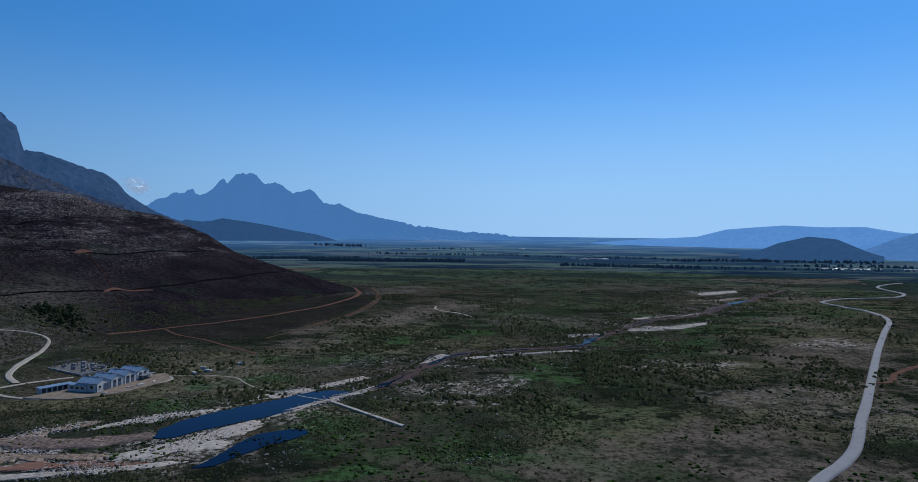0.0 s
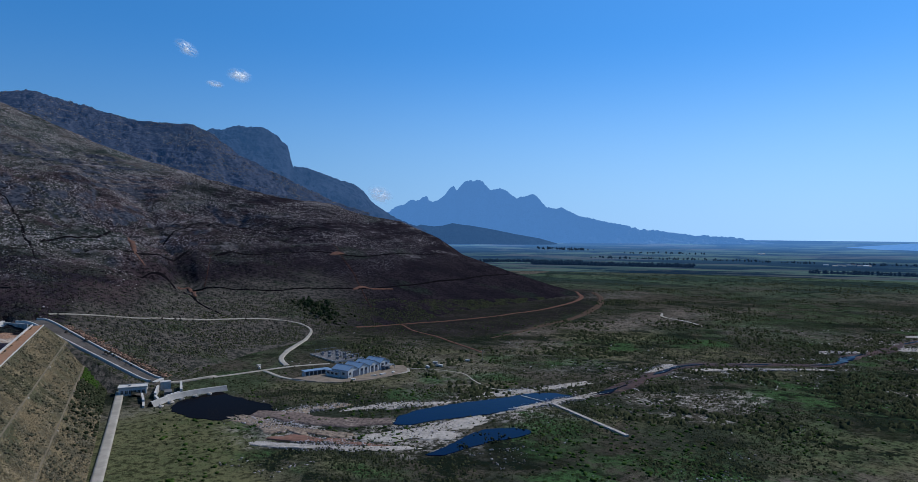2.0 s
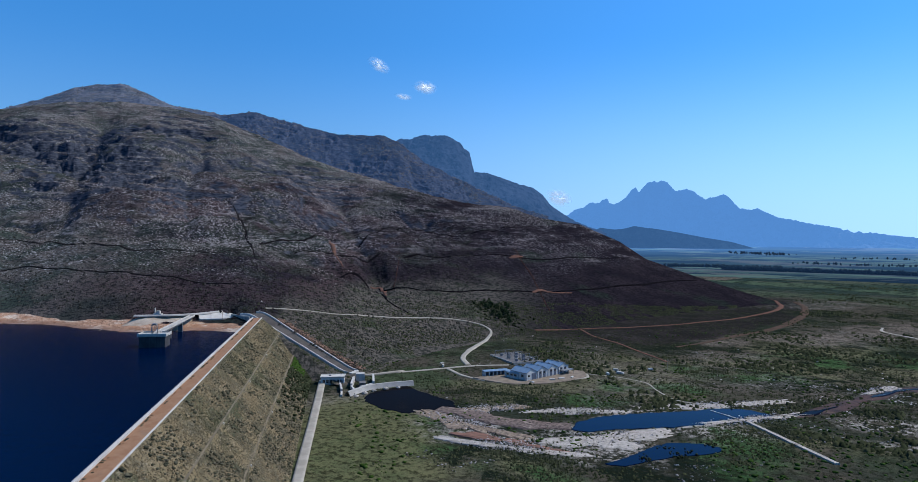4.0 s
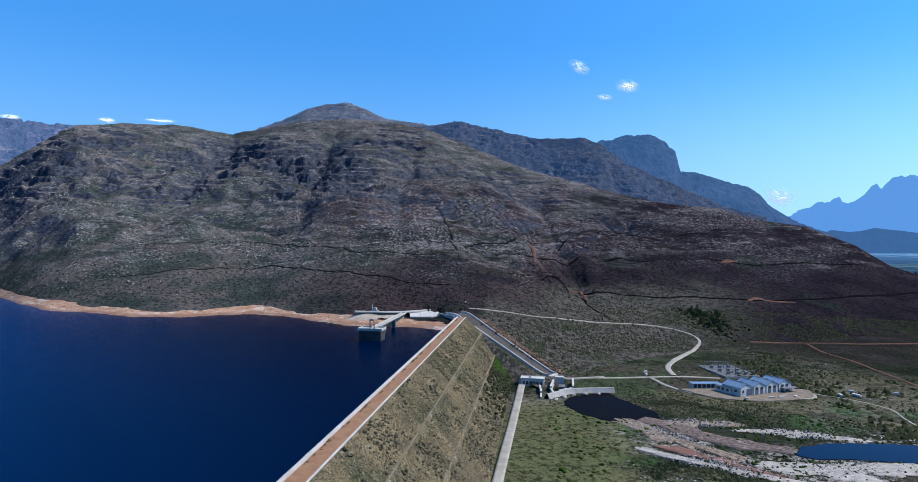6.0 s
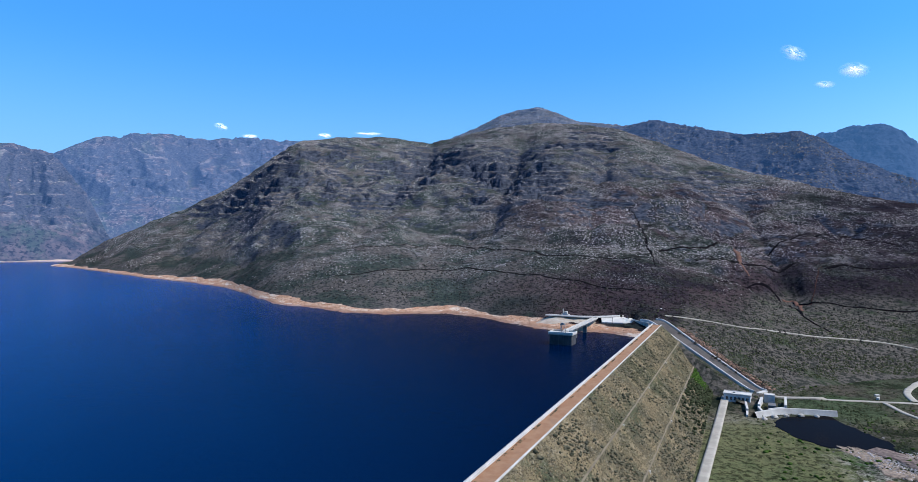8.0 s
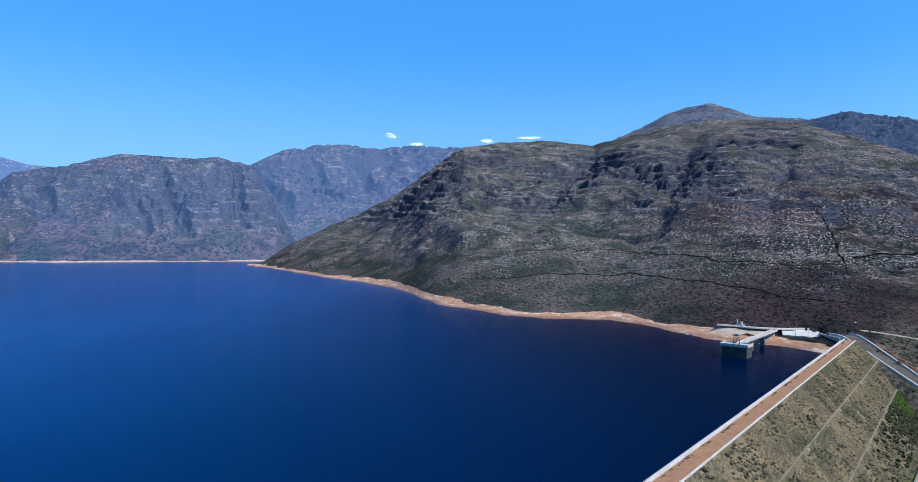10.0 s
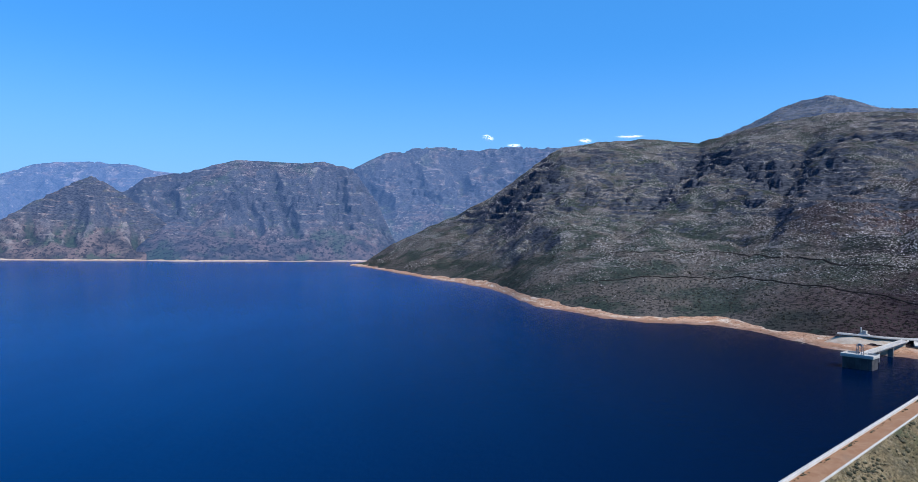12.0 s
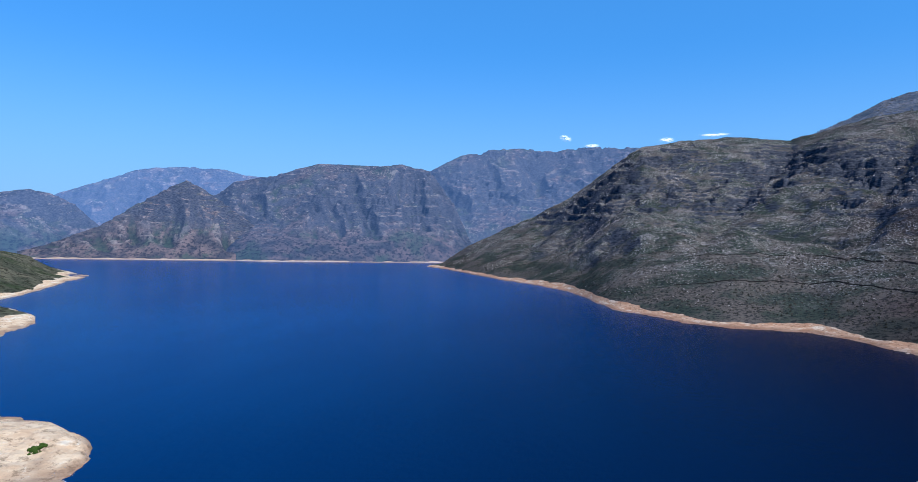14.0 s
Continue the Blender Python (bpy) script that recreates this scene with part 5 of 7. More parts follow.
# ---------------------------------------------------------------- spillway, intake tower, outlet works
def prism(p, q, w, z0p, z0q, up, bm=None):
    """A bar from p to q of width w, its underside at z0p and z0q, and height up."""
    bm = bm or bmesh.new()
    p, q = np.array(p, float), np.array(q, float)
    d = (q - p) / np.hypot(*(q - p))
    n = np.array((-d[1], d[0])) * w / 2
    lo = [bm.verts.new((*v, z)) for v, z in ((p - n, z0p), (q - n, z0q), (q + n, z0q), (p + n, z0p))]
    hi = [bm.verts.new((v.co.x, v.co.y, v.co.z + up)) for v in lo]
    bm.faces.new(lo[::-1])
    bm.faces.new(hi)
    for i in range(4):
        bm.faces.new((lo[i], lo[(i + 1) % 4], hi[(i + 1) % 4], hi[i]))
    bmesh.ops.recalc_face_normals(bm, faces=bm.faces)
    return bm


CHUTE_FLOOR = plain_mat("dark_chute_floor", (0.085, 0.076, 0.070), (0.055, 0.050, 0.047), 8.0, 0.6, 0.95, 0.3, 0.03, stain=(0.035, 0.032, 0.030), spec=0.05)


def build_chute():
    spill = thing("spillway_chute", "long grey concrete spillway chute with pale side walls", "spillway")
    knots = CHUTE
    q, d = along(knots, 3.0)
    n = np.stack([-d[:, 1], d[:, 0]], 1)
    w = np.interp(np.linspace(0, 1, len(q)), [0, 0.12, 0.4, 0.67, 0.93, 1], CHUTE_HALF)[:, None]
    cols = np.array([-1.0, -0.4, 0.4, 1.0])
    x, y = q[:, :1] + n[:, :1] * w * cols, q[:, 1:2] + n[:, 1:2] * w * cols
    z = np.repeat(q[:, 2:3], 4, 1)
    sheet("chute_floor", x, y, z, CHUTE_FLOOR).parent = spill
    for side in (-1, 1):
        prof_o, prof_z = np.array([0.0, 0.0, 1.15, 1.15, 3.7]) * side, np.array([-0.5, 1.3, 1.3, -0.2, -7.0])
        xx, yy = q[:, :1] + n[:, :1] * (w * side + prof_o), q[:, 1:2] + n[:, 1:2] * (w * side + prof_o)
        sheet("side_wall", xx, yy, q[:, 2:3] + prof_z[None, :], PALE_CONCRETE).parent = spill
    part("flip_lip", prism((-384, 393), (-380, 381), 3.0, -33, -33, 5.0), PALE_CONCRETE, spill)
    return spill


def build_abutment():
    ab = thing("abutment_apron", "pale concrete approach slab and lined slope at the abutment", "concrete apron")
    low = [(-550.7, 352.8), (-544.8, 361.3), (-539, 369.6), (-536.7, 380.5)]
    top = [(-556.6, 355.5), (-556.0, 368.5), (-557, 381.8), (-557.9, 392.9)]
    for k in range(3):
        bm = bmesh.new()
        p, q = np.array(low[k]), np.array(low[k + 1])
        a, b = np.array(top[k]), np.array(top[k + 1])
        p, q, a, b = p + (q - p) * 0.015, q - (q - p) * 0.015, a + (b - a) * 0.015, b - (b - a) * 0.015
        vs = [bm.verts.new((*v, z)) for v, z in ((p, 5.6), (q, 5.6), (b, 9.6), (a, 9.6), (p, -2), (q, -2), (b, -2), (a, -2))]
        for f in ((0, 1, 2, 3), (0, 4, 5, 1), (1, 5, 6, 2), (2, 6, 7, 3), (3, 7, 4, 0)):
            bm.faces.new([vs[i] for i in f])
        bmesh.ops.recalc_face_normals(bm, faces=bm.faces)
        part("lining_panel", bm, PALE_CONCRETE, ab, "bright white concrete lining")
    part("approach_wall", prism((-541, 381), (-500, 371), 1.0, -1, 1, 9.5), CONCRETE, ab)
    part("approach_floor", prism((-552, 396), (-530, 393), 20, -2, -2, 9.4), CONCRETE, ab)
    # service terrace behind the lining, with its earth bank
    q, d = along([(-590, 312), (-578, 326), (-568, 336), (-560, 357), (-560, 392), (-548, 405), (-532, 413)], 3.0)
    n = np.stack([-d[:, 1], d[:, 0]], 1)
    off, zz = np.array([5.2, 5.0, 0.0, -4.0]), np.array([9.3, 10.6, 10.6, 10.0])
    sheet("terrace", q[:, :1] + n[:, :1] * -off, q[:, 1:2] + n[:, 1:2] * -off, np.repeat(zz[None, :], len(q), 0), CONCRETE).parent = ab
    q, d = along([(-606, 296), (-594, 308), (-582, 322), (-570, 338), (-562, 352)], 3.0)
    n = np.stack([-d[:, 1], d[:, 0]], 1)
    off = np.array([0.0, 4.0, 12.0, 24.0])
    x, y = q[:, :1] - n[:, :1] * off, q[:, 1:2] - n[:, 1:2] * off
    bank = sheet("earth_bank", x, y, np.array([10.2, 9.0, 5.0, -1.5])[None, :] * smooth(0, 0.5, np.linspace(0, 1, len(q)))[:, None] + 0.8 * fbm(x, y, 7.0, 3, 88), BANK_EARTH)
    bank.parent = ab
    hut = thing("hoist_machine", "small white hoist machine on the abutment terrace", "machine", at=(-577, 327, 10.7), turn=30)
    part("base", boxed(-4, 4, -1.5, 1.5, -1, 0.8, bevel=0.1), PALE_CONCRETE, hut)
    part("boom", boxed(-3.2, -2.4, -0.4, 0.4, 0.8, 6.0, bevel=0.1), PALE_CONCRETE, hut)
    part("cabin", boxed(-1.0, 2.2, -1.2, 1.2, 0.8, 3.4, bevel=0.15), PALE_CONCRETE, hut)


# near-black tone paints the shade on the shaft's side towards the camera
SHADED_CONCRETE = plain_mat("shaded_concrete", (0.062, 0.064, 0.070), (0.038, 0.040, 0.046), 5.0, 0.6, 0.8, 0.3, 0.03, stain=(0.025, 0.027, 0.032), spec=0.1)


def build_tower():
    """The intake tower in its own axes: x towards the shore along the bridge."""
    ax = np.array((-77, 78.0))
    turn = math.degrees(math.atan2(ax[1], ax[0]))
    tower = thing("intake_tower", "square grey concrete intake tower standing in the water", "intake tower", at=(-474, 266, 0), turn=turn)
    part("shaft", boxed(-6.5, 6.5, -9.5, 9.5, -16, 8.2, bevel=0.3), SHADED_CONCRETE, tower)
    part("deck", boxed(-7.3, 7.3, -10.4, 10.4, 8.2, 9.4, bevel=0.1), CONCRETE, tower, "pale concrete deck slab")
    for x0, x1, y0, y1 in ((-7.3, 7.3, -10.4, -10.1), (-7.3, 7.3, 10.1, 10.4), (-7.3, -7.0, -10.1, 10.1), (7.0, 7.3, -10.1, -3.2), (7.0, 7.3, 3.2, 10.1)):
        part("guard_wall", boxed(x0, x1, y0, y1, 9.4, 10.5), PALE_CONCRETE, tower)
    for y in (-6, -2, 2, 6):
        part("buttress", boxed(-7.1, -6.45, y - 0.5, y + 0.5, -16, 8.15), SHADED_CONCRETE, tower)
    gantry = thing("gantry_crane", "grey steel gantry crane on the intake tower deck", "crane", at=(-471.5, 264.5, 9.45), turn=turn)
    for x in (-2.2, 2.2):
        for y in (-1.8, 1.8):
            bm = bmesh.new()
            vs = [bm.verts.new(c) for c in ((x - .22, y - .22, 0), (x + .22, y - .22, 0), (x + .22, y + .22, 0), (x - .22, y + .22, 0))]
            ws = [bm.verts.new((v.co.x * 0.6, v.co.y * 0.8, 7.0)) for v in vs]
            for i in range(4):
                bm.faces.new((vs[i], vs[(i + 1) % 4], ws[(i + 1) % 4], ws[i]))
            part("leg", bm, STEEL, gantry)
    part("beam", boxed(-1.8, 1.8, -1.9, -1.2, 6.8, 7.6), STEEL, gantry)
    part("beam", boxed(-1.8, 1.8, 1.2, 1.9, 6.8, 7.6), STEEL, gantry)
    hoist = part("hoist", boxed(-1.0, 1.0, -1.2, 1.2, 7.0, 8.4, bevel=0.1), STEEL, gantry)
    part("cable", boxed(-0.06, 0.06, -0.06, 0.06, 3.0, 7.0), DARK_DOOR, hoist)
    part("hook_block", boxed(-0.3, 0.3, -0.2, 0.2, 2.4, 3.0, bevel=0.08), STEEL, hoist)
    part("brace", boxed(-1.7, 1.7, -1.7, -1.4, 3.2, 3.6), STEEL, gantry)
    part("brace", boxed(-1.7, 1.7, 1.4, 1.7, 3.2, 3.6), STEEL, gantry)
    bridge = thing("access_bridge", "slender concrete bridge from the shore to the intake tower", "bridge", at=(-474, 266, 0), turn=turn)
    part("deck", boxed(7.35, 116, -2.4, 2.4, 8.5, 9.2, bevel=0.05), CONCRETE, bridge)
    for y in (-2.4, 2.2):
        part("railing", boxed(7.35, 116, y, y + 0.2, 9.2, 10.1), PALE_CONCRETE, bridge)
    part("girder", boxed(7.35, 116, -1.5, 1.5, 7.3, 8.5), DARK_CONCRETE, bridge)
    for x in (38, 74):
        part("pier", boxed(x - 1.0, x + 1.0, -1.9, 1.9, -16, 7.3, bevel=0.2), DARK_CONCRETE, bridge)


def build_outlet():
    """The valve house, its basins and the apron wall by the plunge pool."""
    works = thing("valve_house", "white outlet valve house with a row of dark windows", "building", at=(-374, 356, -31.5), turn=42)
    part("body", boxed(-9, 9, -5, 5, -1, 6.0, bevel=0.1), WHITE_WALL, works)
    part("roof", boxed(-9.5, 9.5, -5.5, 5.5, 6.0, 6.5, bevel=0.05), PALE_CONCRETE, works)
    for k in range(6):
        w = part("window", boxed(-7.6 + k * 2.7, -5.8 + k * 2.7, -5.12, -4.9, 2.0, 4.4), DARK_GLASS, works, "dark glazed window")
        part("sill", boxed(-7.8 + k * 2.7, -5.6 + k * 2.7, -5.3, -4.95, 1.8, 1.98), PALE_CONCRETE, w)
        part("mullion", boxed(-6.78 + k * 2.7, -6.62 + k * 2.7, -5.2, -5.12, 2.0, 4.4), WHITE_WALL, w)
    d = part("door", boxed(9.0 - 0.1, 9.1, -1.4, 1.4, 0.0, 3.2), STEEL, works, "grey steel double door")
    part("handle", boxed(9.1, 9.2, -0.25, -0.1, 1.2, 1.6), DARK_CONCRETE, d)
    for x0, x1, y0, y1 in ((-9.5, 9.5, -5.5, -5.25), (-9.5, 9.5, 5.25, 5.5), (-9.5, -9.25, -5.25, 5.25), (9.25, 9.5, -5.25, 5.25)):
        part("roof_kerb", boxed(x0, x1, y0, y1, 6.5, 6.9), PALE_CONCRETE, works)
    part("roof_vent", boxed(-3, -1.5, -1, 0.5, 6.5, 7.3, bevel=0.1), STEEL, works)
    basin = thing("stilling_basin", "pale concrete stilling basin walls below the chute", "concrete basin")
    for p, q, w, h in (((-366, 371), (-350, 352), 1.6, 6.0), ((-358, 385), (-340, 366), 1.6, 6.5), ((-350, 352), (-340, 345), 1.4, 4.5), ((-362, 352), (-346, 338), 1.4, 5.0), ((-366, 378), (-362, 374), 7.0, 8.0),
                       ((-341, 366), (-341, 352), 1.4, 5.0), ((-346, 338), (-338, 330), 1.4, 3.5)):
        part("wall", prism(p, q, w, -33, -33, h), PALE_CONCRETE, basin)
    part("gate_block", prism((-352, 366), (-346, 360), 5.0, -33, -33, 5.2), DARK_CONCRETE, basin)
    apron = thing("apron_wall", "long sloping concrete wall beside the plunge pool", "retaining wall")
    pts = [(-335, 334), (-337, 350), (-336, 362), (-330, 375), (-320, 390)]
    q, d = along(pts, 2.0)
    n = np.stack([-d[:, 1], d[:, 0]], 1)
    off, hz = np.array([-3.0, 0.0, 0.0, 1.4, 5.0]), np.array([-33, -28.0, -27.6, -27.6, -33.0])
    sheet("wall_face", q[:, :1] + n[:, :1] * off, q[:, 1:2] + n[:, 1:2] * off, np.repeat(hz[None, :], len(q), 0), CONCRETE).parent = apron
    for k in range(5):
        p = q[2 + k * (len(q) // 6)]
        r = 1.8 + 0.5 * (k % 2)
        rock = thing("boulder", "large pale boulder at the pool's edge", "boulder", at=(p[0] + 6.5, p[1] - 2, -30.4), turn=40 * k, group="boulders by the pool")
        bm = bmesh.new()
        bmesh.ops.create_icosphere(bm, subdivisions=2, radius=r)
        for v in bm.verts:
            v.co *= 1 + 0.25 * noise.noise(v.co * 0.7 + Vector((k, 0, 0)))
            v.co.z *= 0.6
        part("stone", bm, PEBBLES, rock)


BANK_EARTH = plain_mat("bank_earth", (0.36, 0.31, 0.255), (0.28, 0.215, 0.16), 6.0, 0.8, 0.95, 0.8, 0.3, stain=(0.20, 0.13, 0.09))
STEEL = plain_mat("painted_steel", (0.20, 0.21, 0.23), (0.15, 0.16, 0.17), 1.0, 0.2, 0.5, 0.2, 0.01, metal=0.4)
WHITE_WALL = plain_mat("white_render", (0.50, 0.50, 0.49), (0.43, 0.43, 0.425), 5.0, 0.3, 0.85, 0.2, 0.01, stain=(0.5, 0.48, 0.45))
BLUE_ROOF = plain_mat("blue_sheet_roof", (0.17, 0.25, 0.34), (0.14, 0.21, 0.29), 4.0, 0.4, 0.45, 0.2, 0.02, metal=0.2)
DARK_DOOR = plain_mat("blue_grey_door", (0.09, 0.11, 0.15), (0.07, 0.085, 0.12), 2.0, 0.2, 0.5, 0.2, 0.01)
DARK_GLASS = plain_mat("dark_window_glass", (0.02, 0.025, 0.03), (0.03, 0.035, 0.04), 1.0, 0.2, 0.08, 0.0, 0.01, spec=0.5)
YARD = plain_mat("yard_gravel", (0.20, 0.165, 0.135), (0.145, 0.12, 0.095), 5.0, 0.4, 0.95, 0.4, 0.04, stain=(0.24, 0.19, 0.15), spec=0.0)
build_chute()
build_abutment()
build_tower()
build_outlet()
toe = strip("road_toe", [(-387, 357), (-340, 309), (-268, 235), (-200, 165), (-120, 82)], 5.2, PALE_ROAD, 1.0, 4.0, 0.0, 0, "pale straight service road along the dam's toe", "road", on=plain_z)


# ---------------------------------------------------------------- dam fittings
def build_dam_fittings():
    for frac in (0.335, 0.66):
        u = -23.5 - 46.7 * frac
        z = VALLEY + (10.9 - VALLEY) * frac
        for k in range(6):
            s = 120 + k * 88 + 20 * (frac > 0.5)
            p = dam_frame(s, u)
            ob = thing("drain_box", "small pale concrete drain box on the dam's berm", "drain box", at=(p[0], p[1], z), turn=-44.3, group="drain boxes on the dam")
            part("body", boxed(-0.5, 0.5, -0.5, 0.5, -0.6, 0.9, bevel=0.05), CONCRETE, ob)
            lid = part("lid", boxed(-0.55, 0.55, -0.55, 0.55, 0.9, 1.02, bevel=0.03), CONCRETE, ob)
            part("handle", boxed(-0.2, 0.2, -0.04, 0.04, 1.02, 1.1), STEEL, lid)


build_dam_fittings()


def build_berm_paths():
    """Narrow inspection paths along the dam's berms."""
    for frac, nm in ((0.345, "path_lower"), (0.668, "path_upper")):
        s = np.linspace(40, 597, 160)
        u = -23.5 - 46.7 * (frac + np.array([-0.011, 0.0, 0.011]))
        z = VALLEY + (10.9 - VALLEY) * frac + 1.0
        x, y = CREST_DIR[0] * s[:, None] + DOWN_DIR[0] * u[None, :], CREST_DIR[1] * s[:, None] + DOWN_DIR[1] * u[None, :]
        tagged(sheet(nm, x, y, np.full_like(x, z), BERM_EARTH), "narrow worn path along the dam's berm", "path", kind="structure")


BERM_EARTH = plain_mat("berm_earth", (0.16, 0.13, 0.085), (0.11, 0.09, 0.06), 6.0, 0.5, 0.95, 0.5, 0.05, stain=(0.07, 0.06, 0.04))
build_berm_paths()


# ---------------------------------------------------------------- works buildings
def gable(bm, x0, x1, y0, y1, z0, eave, ridge):
    """A hall with its gables on the y sides."""
    xm = (x0 + x1) / 2
    a = [bm.verts.new(c) for c in ((x0, y0, z0), (x1, y0, z0), (x1, y0, eave), (xm, y0, ridge), (x0, y0, eave))]
    b = [bm.verts.new(c) for c in ((x0, y1, z0), (x1, y1, z0), (x1, y1, eave), (xm, y1, ridge), (x0, y1, eave))]
    bm.faces.new(a)
    bm.faces.new(b[::-1])
    for i in (0, 1, 4):
        j = (i + 1) % 5
        bm.faces.new((a[j], a[i], b[i], b[j]))
    bmesh.ops.recalc_face_normals(bm, faces=bm.faces)
    return bm


def roof_slab(x0, x1, y0, y1, eave, ridge, side):
    xm = (x0 + x1) / 2
    xe = x0 - 0.3 if side < 0 else x1 + 0.3
    bm = bmesh.new()
    vs = [bm.verts.new(c) for c in ((xe, y0, eave), (xm, y0, ridge), (xm, y1, ridge), (xe, y1, eave), (xe, y0, eave + 0.3), (xm, y0, ridge + 0.3), (xm, y1, ridge + 0.3), (xe, y1, eave + 0.3))]
    for f in ((0, 1, 2, 3), (4, 5, 6, 7), (0, 1, 5, 4), (1, 2, 6, 5), (2, 3, 7, 6), (3, 0, 4, 7)):
        bm.faces.new([vs[i] for i in f])
    bmesh.ops.recalc_face_normals(bm, faces=bm.faces)
    return bm


def build_works():
    base = VALLEY + 0.6
    ang = math.degrees(math.atan2(507 - 453, -242 + 255))
    hall = thing("works_hall", "white works hall with four blue gabled bays and tall grey doors", "building", at=(-255, 453, base), turn=ang)
    # x runs along the front, -y is the front
    bay = 13.2
    for k in range(4):
        x0 = 0.4 + k * bay
        part("bay_wall", gable(bmesh.new(), x0, x0 + bay - 0.15, 0.0 + 0.02 * k, 17, -1.5, 5.9, 8.9), WHITE_WALL, hall)
        for side in (-1, 1):
            part("roof", roof_slab(x0, x0 + bay - 0.15, -0.5, 17.5, 5.85, 8.95, side), BLUE_ROOF, hall, "pale blue sheet-metal roof")
        if k == 0:
            part("roller_door", boxed(x0 + 6.6, x0 + 11.8, -0.25, 0.15, 0, 5.2), DARK_DOOR, hall, "dark roller door")
            w = part("window", boxed(x0 + 2.2, x0 + 4.0, -0.2, 0.15, 2.6, 4.4), DARK_GLASS, hall)
            part("sill", boxed(x0 + 2.0, x0 + 4.2, -0.4, -0.05, 2.42, 2.58), PALE_CONCRETE, w)
        else:
            for xx in (2.4, 7.4):
                d = part("tall_door", boxed(x0 + xx, x0 + xx + 2.8, -0.2, 0.2, 0, 5.6), DARK_DOOR, hall, "tall blue-grey door panel")
                part("handle", boxed(x0 + xx + 2.3, x0 + xx + 2.5, -0.3, -0.2, 1.1, 1.6), STEEL, d)
                part("glazing", boxed(x0 + xx + 0.4, x0 + xx + 2.4, -0.24, -0.2, 3.6, 5.2), DARK_GLASS, d)
        for side, xe in ((0, x0 - 0.1), (1, x0 + bay - 0.05)):
            if side == 0 or k == 3:
                part("gutter", boxed(xe - 0.15, xe + 0.15, -0.5, 17.5, 5.7, 5.95), STEEL, hall)
        part("ridge_cap", boxed(x0 + bay / 2 - 0.4, x0 + bay / 2 + 0.25, -0.52, 17.52, 9.2, 9.4), STEEL, hall)
        for v in (5.0, 12.0):
            part("roof_vent", boxed(x0 + bay / 2 - 0.5, x0 + bay / 2 + 0.4, v - 0.5, v + 0.5, 9.3, 10.1, bevel=0.1), STEEL, hall)
        part("downpipe", boxed(x0 - 0.25, x0 + 0.05, -0.4, -0.1, 0, 6.2), DARK_DOOR, hall)
    for k in range(3):
        w = part("window", boxed(0.2, 0.46, 3 + k * 5, 5.4 + k * 5, 2.6, 4.4), DARK_GLASS, hall)
        part("sill", boxed(0.05, 0.4, 2.8 + k * 5, 5.6 + k * 5, 2.42, 2.58), PALE_CONCRETE, w)
    wing = thing("office_wing", "low white office wing beside the works hall", "building", at=(-262, 456, base), turn=ang)
    part("walls", boxed(-2.2, 6.8, 0.5, 15, -1.5, 4.4), WHITE_WALL, wing)
    part("roof", boxed(-2.6, 6.9, 0.1, 15.4, 4.4, 4.8), BLUE_ROOF, wing)
    for k in range(3):
        w = part("window", boxed(-2.32, -2.1, 2.0 + k * 4.4, 4.6 + k * 4.4, 2.0, 3.6), DARK_GLASS, wing)
        part("sill", boxed(-2.5, -2.15, 1.8 + k * 4.4, 4.8 + k * 4.4, 1.82, 1.98), PALE_CONCRETE, w)
    for k in range(2):
        w = part("window", boxed(-1.2 + k * 3.4, 0.8 + k * 3.4, 0.38, 0.6, 2.0, 3.6), DARK_GLASS, wing)
        part("sill", boxed(-1.4 + k * 3.4, 1.0 + k * 3.4, 0.2, 0.55, 1.82, 1.98), PALE_CONCRETE, w)
    shed = thing("long_shed", "long low blue-roofed shed with dark open bays", "building", at=(-291, 448, base), turn=math.degrees(math.atan2(20, 14)))
    part("back_wall", boxed(0, 22, 5.6, 6.0, -1, 3.6), WHITE_WALL, shed)
    part("end_wall", boxed(0, 0.4, 0, 5.6, -1, 3.3), WHITE_WALL, shed)
    part("end_wall", boxed(21.6, 22, 0, 5.6, -1, 3.3), WHITE_WALL, shed)
    part("roof", prism((-0.5, 2.9), (22.5, 2.9), 7.4, 3.5, 3.5, 0.4), BLUE_ROOF, shed)
    # dark sheet added inside so that the open bays look dark
    part("dark_panel", boxed(0.4, 21.6, 3.0, 3.3, -1, 3.3), DARK_DOOR, shed)
    for k in range(7):
        part("post", boxed(0.1 + k * 3.5, 0.9 + k * 3.5, 0, 0.4, -1, 3.4), WHITE_WALL, shed)
    port = thing("carport", "small open carport with a dark flat roof", "carport", at=(-246, 500, base), turn=ang)
    part("roof", boxed(-6, 7, -7.0, 0, 3.0, 3.4), STEEL, port)
    for xx in (-5.7, 0.4, 6.5):
        for yy in (-6.7, -0.4):
            part("post", boxed(xx - 0.15, xx + 0.15, yy - 0.15, yy + 0.15, -1, 3.0), STEEL, port)
    part("back_wall", boxed(-6, 7, -0.3, -0.1, -1, 3.0), DARK_DOOR, port)
    blob("yard", [(-296, 438), (-262, 436), (-240, 455), (-226, 482), (-226, 505), (-240, 516), (-262, 480), (-285, 462)], VALLEY + 0.7, YARD, "bare gravel yard round the works buildings", "yard", 2.0, 91, depth=2.0)
    turn = 60.6
